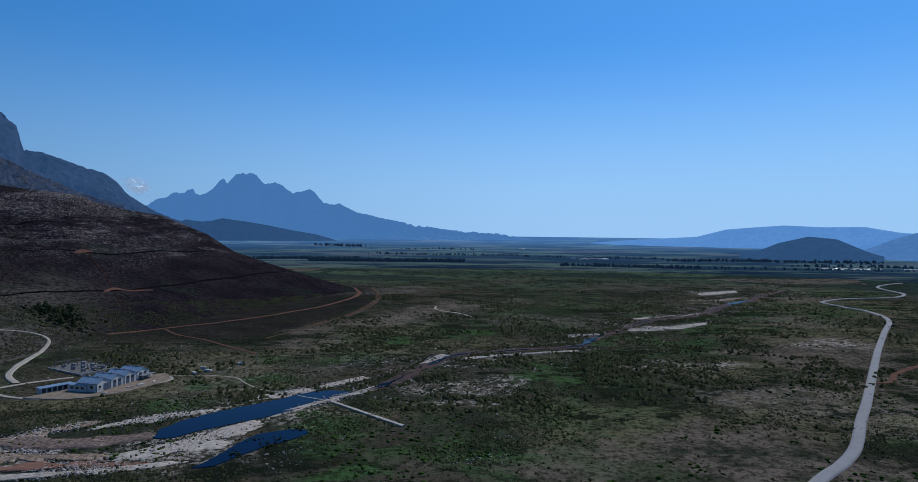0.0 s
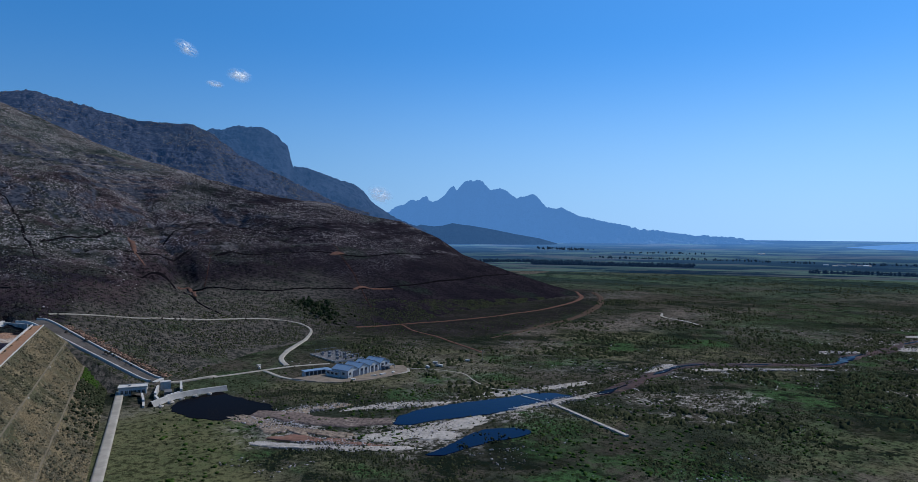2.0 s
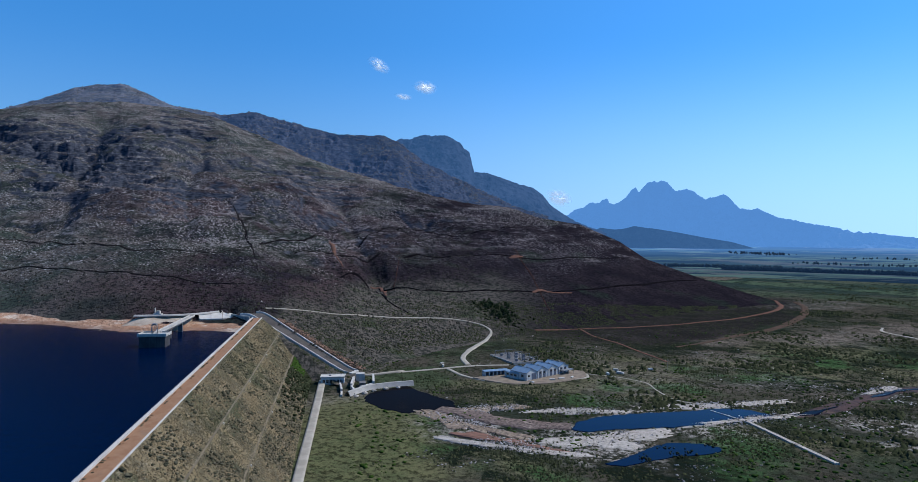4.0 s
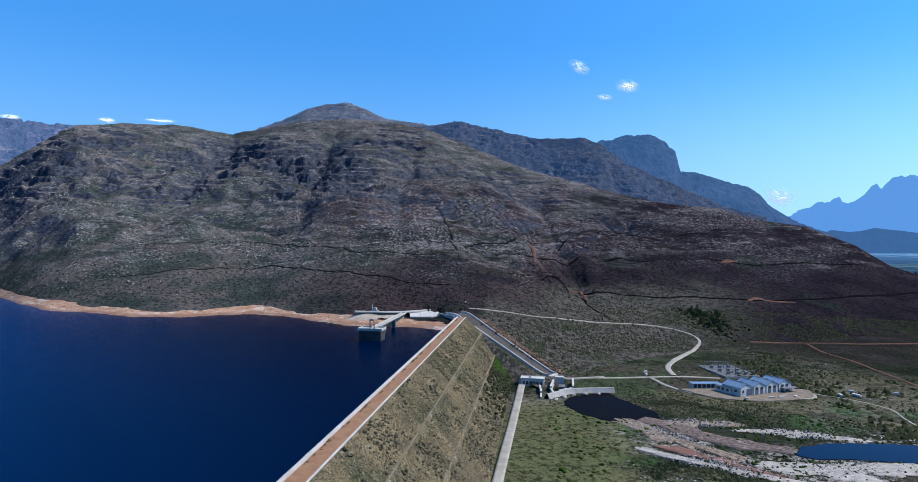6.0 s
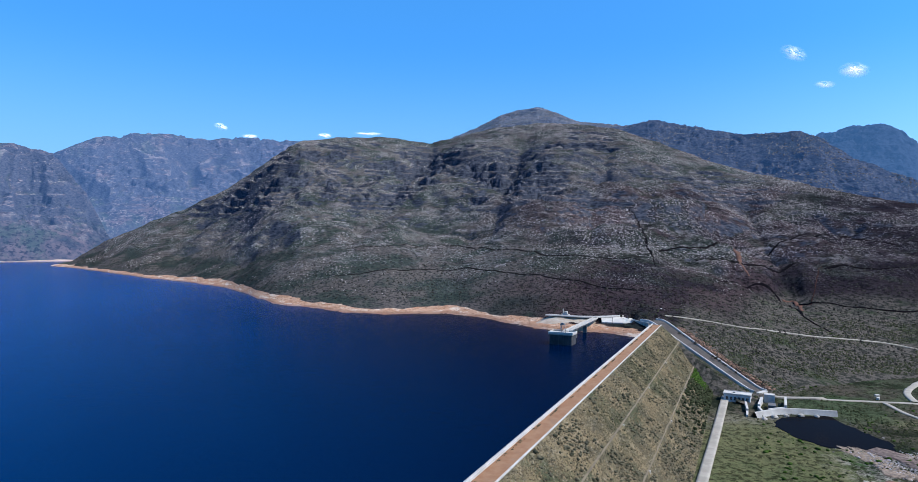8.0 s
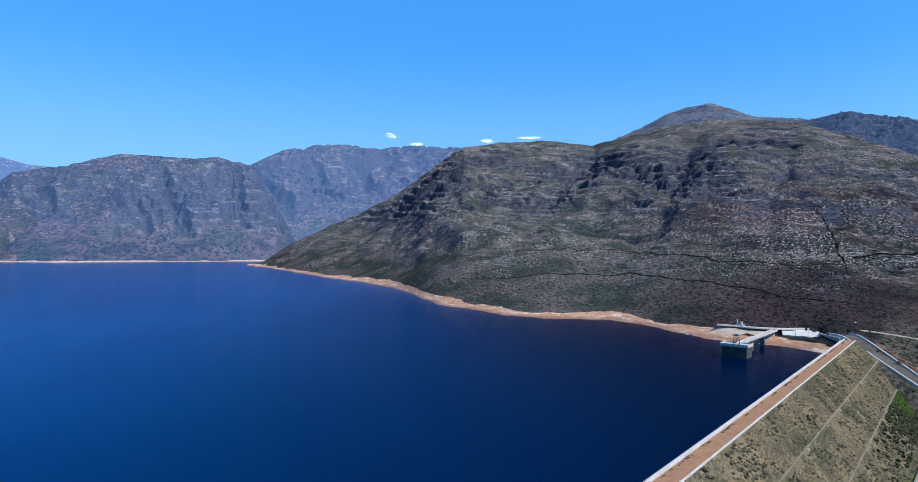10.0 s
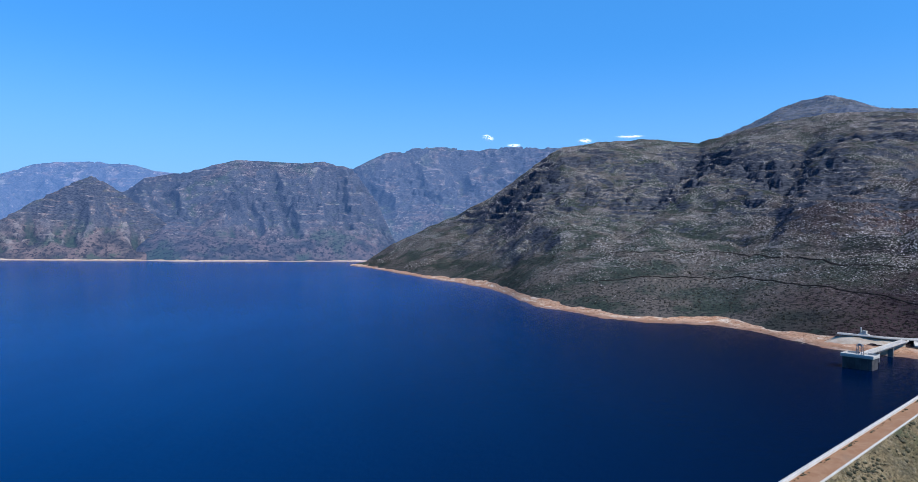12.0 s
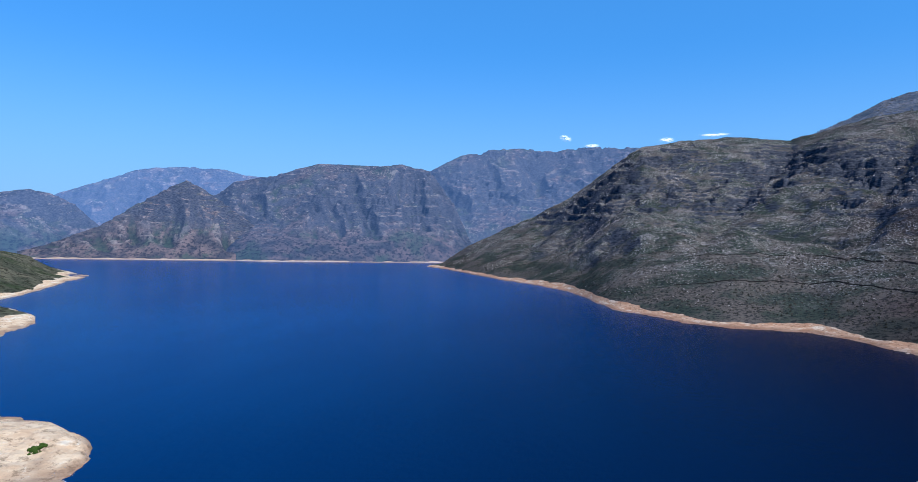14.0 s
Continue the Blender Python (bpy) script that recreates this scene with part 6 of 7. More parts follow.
    pad = thing("switch_yard", "dark gravelled switchyard pad with a pale kerb", "yard", at=(-312, 534, VALLEY + 0.5), turn=turn)
    part("gravel_bed", boxed(-15, 15, -23, 23, -2, 0.1), DARK_CONCRETE, pad)
    for x0, x1, y0, y1 in ((-15.4, 15.4, -23.4, -23), (-15.4, 15.4, 23, 23.4), (-15.4, -15, -23, 23), (15, 15.4, -23, 23)):
        part("kerb", boxed(x0, x1, y0, y1, -2, 0.4), CONCRETE, pad)
    to_pad = pose(-312, 534, VALLEY + 0.6, 0, 0, turn)
    proto = thing("transformer", "grey transformer with bushings on the switchyard pad", "transformer", group="switchyard equipment")
    part("tank", boxed(-1.4, 1.4, -0.9, 0.9, 0.3, 2.4, bevel=0.1), STEEL, proto)
    part("plinth", boxed(-1.9, 1.9, -1.4, 1.4, -0.3, 0.3), CONCRETE, proto)
    for xx in (-0.8, 0, 0.8):
        part("bushing", boxed(xx - 0.1, xx + 0.1, -0.1, 0.1, 2.3, 3.8), STEEL, proto)
    for yy in (-0.95, 0.95):
        part("radiator", boxed(-1.1, 1.1, yy - 0.2, yy + 0.2, 0.6, 2.1), DARK_DOOR, proto)
    places = [(-8 + 8 * (k % 3), -15 + 14 * (k // 3)) for k in range(9)]
    proto.matrix_world = to_pad @ Matrix.Translation((*places[0], 0))
    for x, y in places[1:]:
        copy_thing(proto, to_pad @ Matrix.Translation((x, y, 0)))
    frame_ob = thing("portal_frame", "slender steel portal frame with busbars over the switchyard", "portal frame", group="switchyard portals")
    for xx in (-11, 0, 11):
        part("mast", boxed(xx - 0.18, xx + 0.18, -0.15, 0.15, -0.3, 4.2), STEEL, frame_ob)
    part("crossbeam", boxed(-11.4, 11.4, -0.15, 0.15, 4.1, 4.4), STEEL, frame_ob)
    for xx in (-8, -5.5, -3, 3, 5.5, 8):
        part("insulator", boxed(xx - 0.12, xx + 0.12, -0.12, 0.12, 3.3, 4.1), DARK_DOOR, frame_ob)
    frame_ob.matrix_world = to_pad @ Matrix.Translation((0, -21, 0))
    for yy in (-7, 7, 20):
        copy_thing(frame_ob, to_pad @ Matrix.Translation((0, yy, 0)))
    for k, (x, y, w) in enumerate(((-249, 452, 3.5), (-240, 470, 4), (-236, 478, 5), (-231, 488, 4), (-213, 520, 5), (-206, 530, 6), (-214, 540, 4), (-190, 560, 4), (-352, 470, 4), (-345, 462, 4))):
        slab = thing("concrete_slab", "pale concrete slab lying in the scrub", "slab", at=(x, y, VALLEY + 1.25), turn=33 * k, group="slabs near the works")
        part("plate", boxed(-w * 0.55, w * 0.55, -w / 5, w / 5, -1.4, 0.2, bevel=0.06), PALE_CONCRETE, slab)


build_works()


# ---------------------------------------------------------------- roadside
def build_roadside():
    post = thing("marker_post", "short white concrete marker post beside the road", "marker post", group="marker posts along the road")
    part("shaft", boxed(-0.14, 0.14, -0.14, 0.14, -0.4, 1.1, bevel=0.03), PALE_CONCRETE, post)
    part("band", boxed(-0.15, 0.15, -0.15, 0.15, 0.75, 0.95), DARK_DOOR, post, "dark reflector band")
    q, d = along([(197, 327), (222, 356), (256, 406), (286, 448), (352, 544), (430, 657), (515, 776)], 45.0)
    spots = []
    for (x, y), (dx, dy) in zip(q, d):
        for side in (-5.4, 5.4):
            spots.append((x - dy * side, y + dx * side))
    for k, (x, y) in enumerate(spots):
        m = pose(x, y, float(plain_z(x, y)))
        if k == 0:
            post.matrix_world = m
        else:
            copy_thing(post, m)
    pole = thing("power_pole", "slim grey wooden power pole with a crossarm", "power pole")
    bm = bmesh.new()
    bmesh.ops.create_cone(bm, cap_ends=True, segments=8, radius1=0.2, radius2=0.13, depth=10.0, matrix=Matrix.Translation((0, 0, 4.4)))
    part("mast", bm, STEEL, pole)
    arm = part("crossarm", boxed(-1.3, 1.3, -0.1, 0.1, 8.5, 8.75), STEEL, pole)
    for x in (-1.1, 0.0, 1.1):
        part("insulator", boxed(x - 0.08, x + 0.08, -0.08, 0.08, 8.75, 9.1), PALE_CONCRETE, arm)
    pole.matrix_world = pose(-179, 572, float(land_z(-179, 572)), 0, 0, 20)


build_roadside()
# ---------------------------------------------------------------- scatter: rocks, shrubs, trees
def ico(sub=1):
    bm = bmesh.new()
    bmesh.ops.create_icosphere(bm, subdivisions=sub, radius=1.0)
    v = np.array([x.co[:] for x in bm.verts])
    f = np.array([[x.index for x in q.verts] for q in bm.faces])
    bm.free()
    return v, f


ICO = ico()
OCTA = (np.array([(1, 0, 0), (-1, 0, 0), (0, 1, 0), (0, -1, 0), (0, 0, 1), (0, 0, -1)], float),
        np.array([(0, 2, 4), (2, 1, 4), (1, 3, 4), (3, 0, 4), (2, 0, 5), (1, 2, 5), (3, 1, 5), (0, 3, 5)]))
STUB = (np.array([(1, 0, -0.5), (-0.5, 0.87, -0.5), (-0.5, -0.87, -0.5), (0.35, 0.3, 0.95), (-0.35, -0.3, 0.8)], float), np.array([(0, 1, 3), (1, 4, 3), (1, 2, 4), (2, 0, 4), (0, 3, 4)]))


def lumps(name, x, y, z, size, material, label, category, tall=0.8, rough=0.3, seed=0, kind="stuff", small=False):
    """Many small uneven lumps in one mesh."""
    rng = np.random.default_rng(seed)
    v, f = {True: OCTA, False: ICO}.get(small, STUB)
    n = len(x)
    jit = 1 + rough * rng.uniform(-1, 1, (n, len(v), 1))
    scl = np.stack([size * rng.uniform(0.75, 1.3, n), size * rng.uniform(0.75, 1.3, n), size * tall * rng.uniform(0.7, 1.3, n)], -1)
    p = v[None] * jit * scl[:, None]
    a = rng.uniform(0, 6.283, n)
    c, s = np.cos(a)[:, None], np.sin(a)[:, None]
    px, py = p[..., 0] * c - p[..., 1] * s, p[..., 0] * s + p[..., 1] * c
    co = np.stack([px + np.asarray(x)[:, None], py + np.asarray(y)[:, None], p[..., 2] + np.asarray(z)[:, None] + 0.35 * scl[:, None, 2]], -1).reshape(-1, 3)
    tri = (f[None] + (np.arange(n) * len(v))[:, None, None]).reshape(-1, 3)
    me = bpy.data.meshes.new(name)
    me.vertices.add(len(co))
    me.vertices.foreach_set("co", co.ravel())
    me.loops.add(tri.size)
    me.loops.foreach_set("vertex_index", tri.ravel())
    me.polygons.add(len(tri))
    me.polygons.foreach_set("loop_start", np.arange(0, tri.size, 3))
    me.update(calc_edges=True)
    me.materials.append(material)
    return tagged(new(name, me), label, category, kind=kind)


def island_mat(name, a, b, c=None, rough=0.9):
    m, t, p, g = start(name)
    col = mix(t, g.outputs["Random Per Island"], a, b)
    if c:
        col = mix(t, ramp(t, noise_of(t, g, 40.0, 4.0), 0.5, 0.65), col, c)
    t.links.new(col, p.inputs["Base Color"])
    p.inputs["Roughness"].default_value = rough
    p.inputs["Specular IOR Level"].default_value = 0.0
    bump(t, p, noise_of(t, g, 0.7, 3.0), 0.6, 0.3)
    return m


SHRUB = island_mat("shrub_leaves", (0.014, 0.019, 0.010), (0.040, 0.045, 0.025))
MEADOW_SHRUB = island_mat("fresh_leaves", (0.018, 0.038, 0.008), (0.036, 0.064, 0.015))
DRY_SHRUB = island_mat("dry_shrub", (0.055, 0.045, 0.028), (0.165, 0.133, 0.082), (0.048, 0.048, 0.028))
GREY_SHRUB = island_mat("grey_shrub", (0.030, 0.032, 0.022), (0.085, 0.08, 0.055))
ROCKS = island_mat("pale_rock", (0.12, 0.11, 0.115), (0.40, 0.38, 0.385))
BOULDERS = island_mat("weathered_rock", (0.035, 0.032, 0.033), (0.30, 0.28, 0.28))
GREY_ROCK = island_mat("blue_grey_rock", (0.020, 0.024, 0.033), (0.145, 0.15, 0.172))
RED_ROCK = island_mat("reddish_rock", (0.07, 0.045, 0.035), (0.24, 0.15, 0.11))
DARK_SHRUB = island_mat("burnt_shrub", (0.010, 0.011, 0.010), (0.040, 0.038, 0.034))
rng = np.random.default_rng(5)


def polar_scatter(n, a0, a1, r0, r1, power=1.0):
    az = np.radians(rng.uniform(a0, a1, n))
    r = r0 * (r1 / r0) ** (rng.uniform(0, 1, n) ** power)
    return -np.sin(az) * r, np.cos(az) * r


def hill_scatter(name, n, az0, az1, s0, s1):
    h = HILLS[name]
    az, s = rng.uniform(az0, az1, n), rng.uniform(s0, s1, n)
    f, zf, t, zt, b, zb = hill_row(h, az)
    r = f + (t - f) * s
    x, y = -np.sin(np.radians(az)) * r, np.cos(np.radians(az)) * r
    return x, y, hill_z(h, az, s, x, y)


# pale rocks on the near mountain, in fields
x, y, z = hill_scatter("burnt_mountain", 340000, 20, 101.5, 0.05, 1.0)
field = fbm(x, y, 230.0, 6, 500, 0.68) + 0.4 * fbm(x + 3.0 * z, y, 60.0, 4, 503, 0.6) + 0.08 * rng.normal(0, 1, len(x))
keep = (field > 0.12 + 0.22 * smooth(120, 60, z)) & ((polar(x, y)[0] > 44) | (z > 105 + 50 * rng.uniform(0, 1, len(x)))) & (z > 10 + 40 * rng.uniform(0, 1, len(z)))
x, y, z = x[keep], y[keep], z[keep]
lumps("mountain_rocks", x, y, z, (0.32 + 1.05 * rng.uniform(0, 1, len(x)) ** 3) * (0.5 + np.hypot(x, y) / 2900), BOULDERS, "pale boulders strewn over the burnt mountainside", "rocks", 0.75, 0.4, 1, "stuff", "stub")
x, y, z = hill_scatter("burnt_mountain", 36000, 34, 101.5, 0.03, 0.8)
keep = is_free(x, y) & (z > 9) | (x * DOWN_DIR[0] + y * DOWN_DIR[1] > -60) & is_free(x, y)
x, y, z = x[keep], y[keep], z[keep]
lumps("mountain_scrub", x, y, z, rng.uniform(0.6, 1.35, len(x)) ** 2, DARK_SHRUB, "dark burnt scrub on the mountainside", "scrub", 0.7, 0.35, 2, "stuff", "stub")


# broken rock on the summit and the shoulder
for name, count, seed in (("summit", 5200, 21), ("cliff_ridge", 7500, 22)):
    h = HILLS[name]
    x, y, z = hill_scatter(name, count * 2, h["rows"][:, 0].min(), h["rows"][:, 0].max(), 0.15, 1.02)
    keep = fbm(x, y, 110.0, 5, 506 + seed, 0.65) > -0.05
    x, y, z = x[keep], y[keep], z[keep]
    lumps(name + "_rocks", x, y, z, rng.uniform(0.9, 1.8, len(x)) ** 2, GREY_ROCK, "grey broken rock on the high ground", "rocks", 0.8, 0.4, seed, "stuff", "stub")


# scrub on the foot slope below the road
x, y, z = hill_scatter("burnt_mountain", 26000, 12, 54, 0.0, 0.2)
keep = (np.abs(fbm(x, y, 60.0, 4, 515)) < 0.3) & (z < -5 + 25 * rng.uniform(0, 1, len(z)) ** 2) & (cut_chute(x, y, z) > z - 0.01) & is_free(x, y)
x, y, z = x[keep], y[keep], z[keep]
lumps("foot_scrub", x, y, z, rng.uniform(0.45, 1.15, len(x)) ** 2, SHRUB, "olive scrub on the foot of the mountain", "scrub", 0.65, 0.4, 12, "stuff", "stub")


# shrubs of the valley floor
def clear_of_water(x, y):
    ok = np.ones(len(x), bool)
    u = x * DOWN_DIR[0] + y * DOWN_DIR[1]
    ok &= u > 4
    return ok & is_free(x, y)


x, y = polar_scatter(160000, -38, 52, 230, 1500)
dens = fbm(x, y, 90.0, 6, 520, 0.62)
keep = clear_of_water(x, y) & (dens > 0.08 + 0.5 * rng.uniform(-1, 1, len(x)) ** 3) & (hill_height(HILLS["burnt_mountain"], x, y) < -20)
for px, py, rx, ry in BARE + LAWN:
    # few shrubs on bare soil and mown grass
    keep &= (np.hypot((x - px) / rx, (y - py) / ry) > 1.0 + 0.4 * fbm(x, y, 30.0, 3, 525)) | (rng.uniform(0, 1, len(x)) < 0.25)
x, y = x[keep], y[keep]
lumps("valley_scrub", x, y, plain_z(x, y), rng.uniform(0.42, 1.08, len(x)) ** 2, SHRUB, "dark low scrub over the valley floor", "scrub", 0.7, 0.4, 3, "stuff", "stub")
# dark bushes on the river's banks
q, d = along(COURSE, 1.0)
k = rng.integers(0, len(q), 16000)
off = rng.normal(0, 30, len(k)) * (0.5 + 0.9 * (fbm(k * 1.0, k * 0.0, 160.0, 3, 527) + 0.4))
x, y = q[k, 0] - d[k, 1] * off + rng.normal(0, 4, len(k)), q[k, 1] + d[k, 0] * off + rng.normal(0, 4, len(k))
keep = clear_of_water(x, y) & (fbm(x, y, 34.0, 5, 526, 0.65) > 0.02) & (np.abs(off) > 7)
x, y = x[keep], y[keep]
lumps("river_bushes", x, y, plain_z(x, y), rng.uniform(0.6, 1.3, len(x)) ** 2, SHRUB, "dense dark bushes along the river banks", "scrub", 0.75, 0.4, 15, "stuff", "stub")
k = rng.integers(0, len(q), 15000)
off = rng.normal(0, 42, len(k))
x, y = q[k, 0] - d[k, 1] * off, q[k, 1] + d[k, 0] * off
keep = clear_of_water(x, y) & (fbm(x, y, 46.0, 5, 528, 0.62) > 0.16)
x, y = x[keep], y[keep]
lumps("river_stones", x, y, plain_z(x, y), rng.uniform(0.5, 1.1, len(x)) ** 2, ROCKS, "pale stones strewn over the river flats", "rocks", 0.22, 0.4, 17, "stuff", "stub")
x, y = polar_scatter(42000, -38, 30, 420, 1900)
dens = fbm(x, y, 120.0, 6, 521, 0.62)
keep = clear_of_water(x, y) & (dens > 0.10) & (hill_height(HILLS["burnt_mountain"], x, y) < -20) & (x > np.interp(y, BROWN_Y, BROWN_X))
x, y = x[keep], y[keep]
lumps("valley_bushes", x, y, plain_z(x, y), rng.uniform(0.9, 1.75, len(x)) ** 2, SHRUB, "dark bushes in clumps over the valley floor", "scrub", 0.6, 0.4, 18, "stuff", "stub")
x, y = polar_scatter(9000, -38, 45, 235, 900)
keep = clear_of_water(x, y) & (fbm(x, y, 80.0, 4, 530) > 0.08)
x, y = x[keep], y[keep]
lumps("meadow_scrub", x, y, plain_z(x, y), rng.uniform(0.5, 1.2, len(x)) ** 2, MEADOW_SHRUB, "fresh green bushes in the wet meadows", "scrub", 0.6, 0.35, 4)
x, y = polar_scatter(9000, -15, 40, 280, 800)
keep = clear_of_water(x, y) & (fbm(x, y, 50.0, 4, 540) > 0.34)
x, y = x[keep], y[keep]
lumps("valley_stones", x, y, plain_z(x, y), rng.uniform(0.4, 0.9, len(x)) ** 2, BOULDERS, "pale stones scattered near the river", "rocks", 0.5, 0.35, 5)

# pebbles, boulders and tussocks on the river bars
for k, (nm, outline, material, label) in enumerate(BARS):
    o = np.array(outline, float)
    c, ext = o.mean(0), o.max(0) - o.min(0)
    m = int(min(1200, 0.8 * ext[0] * ext[1]))
    w = rng.dirichlet(np.ones(len(o)) * 0.6, m)
    p = w @ o + rng.normal(0, 3.2, (m, 2))
    lumps("bar_stones", p[: m // 2, 0], p[: m // 2, 1], plain_z(p[: m // 2, 0], p[: m // 2, 1]) + 0.2, rng.uniform(0.2, 0.8, m // 2), ROCKS, "loose pale stones on a river bar", "stones", 0.6, 0.4, 700 + k, "stuff", True)
    p, m = p[m // 2:][::4], len(p[m // 2:][::4])
    lumps("bar_scrub", p[:, 0], p[:, 1], plain_z(p[:, 0], p[:, 1]) + 0.2, rng.uniform(0.25, 0.9, m), SHRUB, "dark tussocks growing on a river bar", "scrub", 0.6, 0.4, 730 + k, "stuff", True)
# grass tufts and shrubs on the dam
def on_dam(s, u):
    frac = (u + 23.5) / -46.7
    keep = (np.abs(frac - 0.345) > 0.02) & (np.abs(frac - 0.668) > 0.02)
    s, u, frac = s[keep], u[keep], frac[keep]
    return CREST_DIR[0] * s + DOWN_DIR[0] * u, CREST_DIR[1] * s + DOWN_DIR[1] * u, VALLEY + (10.9 - VALLEY) * frac


s, u = 70 + 526 * rng.uniform(0, 1, 42000) ** 1.35, rng.uniform(-69.5, -24, 42000)
keep = fbm(s, u, 14.0, 5, 550, 0.65) > -0.25 + 0.35 * rng.uniform(-1, 1, len(s))
x, y, z = on_dam(s[keep], u[keep])
lumps("dam_tufts", x, y, z, rng.uniform(0.22, 0.6, len(x)), DRY_SHRUB, "dry straw-coloured tufts on the dam's slope", "grass", 0.55, 0.45, 6, "stuff", "stub")
s, u = 70 + 526 * rng.uniform(0, 1, 16000) ** 1.3, rng.uniform(-69.5, -24, 16000)
keep = fbm(s, u, 24.0, 5, 560, 0.65) > 0.04 + 0.22 * smooth(-34, -44, u) - 0.14 + 0.3 * rng.uniform(-1, 1, len(s))
x, y, z = on_dam(s[keep], u[keep])
lumps("dam_shrubs", x, y, z, 0.28 + 0.85 * rng.uniform(0, 1, len(x)) ** 2, GREY_SHRUB, "grey-green shrubs on the dam's slope", "scrub", 0.7, 0.45, 7, "stuff", True)
s, u = 60 + 540 * rng.uniform(0, 1, 500), rng.uniform(-77.3, -76.2, 500)
x, y = CREST_DIR[0] * s + DOWN_DIR[0] * u, CREST_DIR[1] * s + DOWN_DIR[1] * u
keep = fbm(s, s * 0, 18.0, 3, 565) > 0.0
lumps("crest_weeds", x[keep], y[keep], np.full(keep.sum(), 11.0), rng.uniform(0.15, 0.5, keep.sum()), GREY_SHRUB, "low weeds along the parapet", "weeds", 0.7, 0.45, 9)
s, u = 588 - np.abs(rng.normal(0, 62, 1900)), -24 - 15 * rng.uniform(0, 1, 1900) ** 1.5
z = VALLEY + np.clip(0.9 * (-23.5 - u), 0, 30) + 0.3
x, y = CREST_DIR[0] * s + DOWN_DIR[0] * u, CREST_DIR[1] * s + DOWN_DIR[1] * u
green = (u < -29) & (s > 515) & (fbm(x, y, 22.0, 3, 566) > -0.2)
lumps("groin_bushes", x[~green], y[~green], z[~green], rng.uniform(0.5, 1.4, (~green).sum()), SHRUB, "dense dark bushes in the dam's groin", "scrub", 0.8, 0.35, 8)
lumps("groin_grass", x[green], y[green], z[green], rng.uniform(0.6, 1.5, green.sum()), MEADOW_SHRUB, "fresh green growth in the dam's groin", "scrub", 0.5, 0.35, 13)
x = rng.uniform(-500, -385, 900)
y = np.interp(x, [c[0] for c in CHUTE], [c[1] for c in CHUTE]) + np.interp(x, [c[0] for c in CHUTE], CHUTE_HALF) + 3.5 + np.abs(rng.normal(0, 4, 900))
lumps("cut_rock", x, y, land_z(x, y), rng.uniform(0.4, 1.3, 900), RED_ROCK, "reddish broken rock along the spillway cutting", "rocks", 0.6, 0.4, 14, "stuff", True)


# trees
BARK = plain_mat("bark", (0.10, 0.075, 0.055), (0.07, 0.055, 0.04), 0.6, 0.1, 0.95, 0.5, 0.02)
LEAVES = island_mat("tree_leaves", (0.018, 0.030, 0.014), (0.045, 0.062, 0.028))


def build_tree(seed, height):
    r = random.Random(seed)
    tree = thing("tree", "dark green bushy tree on the foot slope", "tree", group="trees at the foot slope")
    bm = bmesh.new()
    bmesh.ops.create_cone(bm, cap_ends=True, segments=7, radius1=0.28, radius2=0.1, depth=height * 0.7, matrix=Matrix.Translation((0, 0, height * 0.35)))
    for k in range(5):
        a, z0 = r.uniform(0, 6.28), height * r.uniform(0.3, 0.6)
        m = Matrix.Translation((0, 0, z0)) @ Matrix.Rotation(a, 4, "Z") @ Matrix.Rotation(radians(r.uniform(35, 60)), 4, "Y") @ Matrix.Translation((0, 0, height * 0.2))
        bmesh.ops.create_cone(bm, cap_ends=True, segments=5, radius1=0.12, radius2=0.03, depth=height * 0.4, matrix=m)
    part("trunk", bm, BARK, tree)
    g = np.random.default_rng(seed)
    n = 70
    th, rr, zz = g.uniform(0, 6.28, n), g.uniform(0, 1, n) ** 0.5, g.uniform(0.25, 1.0, n)
    w = height * 0.42 * np.sin(np.clip(zz, 0, 1) * 2.7) * rr
    ob = lumps("crown", w * np.cos(th), w * np.sin(th), height * zz, g.uniform(0.35, 0.8, n) * height / 7, LEAVES, "", "", 0.7, 0.45, seed)
    del ob["kind"]
    ob.parent = tree
    return tree


protos = [build_tree(40 + k, h) for k, h in enumerate((6.0, 7.5, 5.0))]
g = random.Random(31)
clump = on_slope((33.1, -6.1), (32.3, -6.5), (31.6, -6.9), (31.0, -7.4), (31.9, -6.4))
spots = [(clump[k % 5][0] + g.gauss(0, 9), clump[k % 5][1] + g.gauss(0, 9)) for k in range(30)]
q = np.array(clump)[rng.integers(0, 5, 420)] + rng.normal(0, 14, (420, 2))
lumps("thicket", q[:, 0], q[:, 1], land_z(q[:, 0], q[:, 1]), rng.uniform(0.8, 1.5, 420) ** 2, SHRUB, "dense dark green thicket in a hollow of the foot slope", "scrub", 0.9, 0.4, 16, "stuff", True)
for k, (x, y) in enumerate(spots):
    m = pose(x, y, float(land_z(x, y)) - 0.3, 0, 0, 67 * k)
    if k < 3:
        protos[k].matrix_world = m
    else:
        copy_thing(protos[k % 3], m)


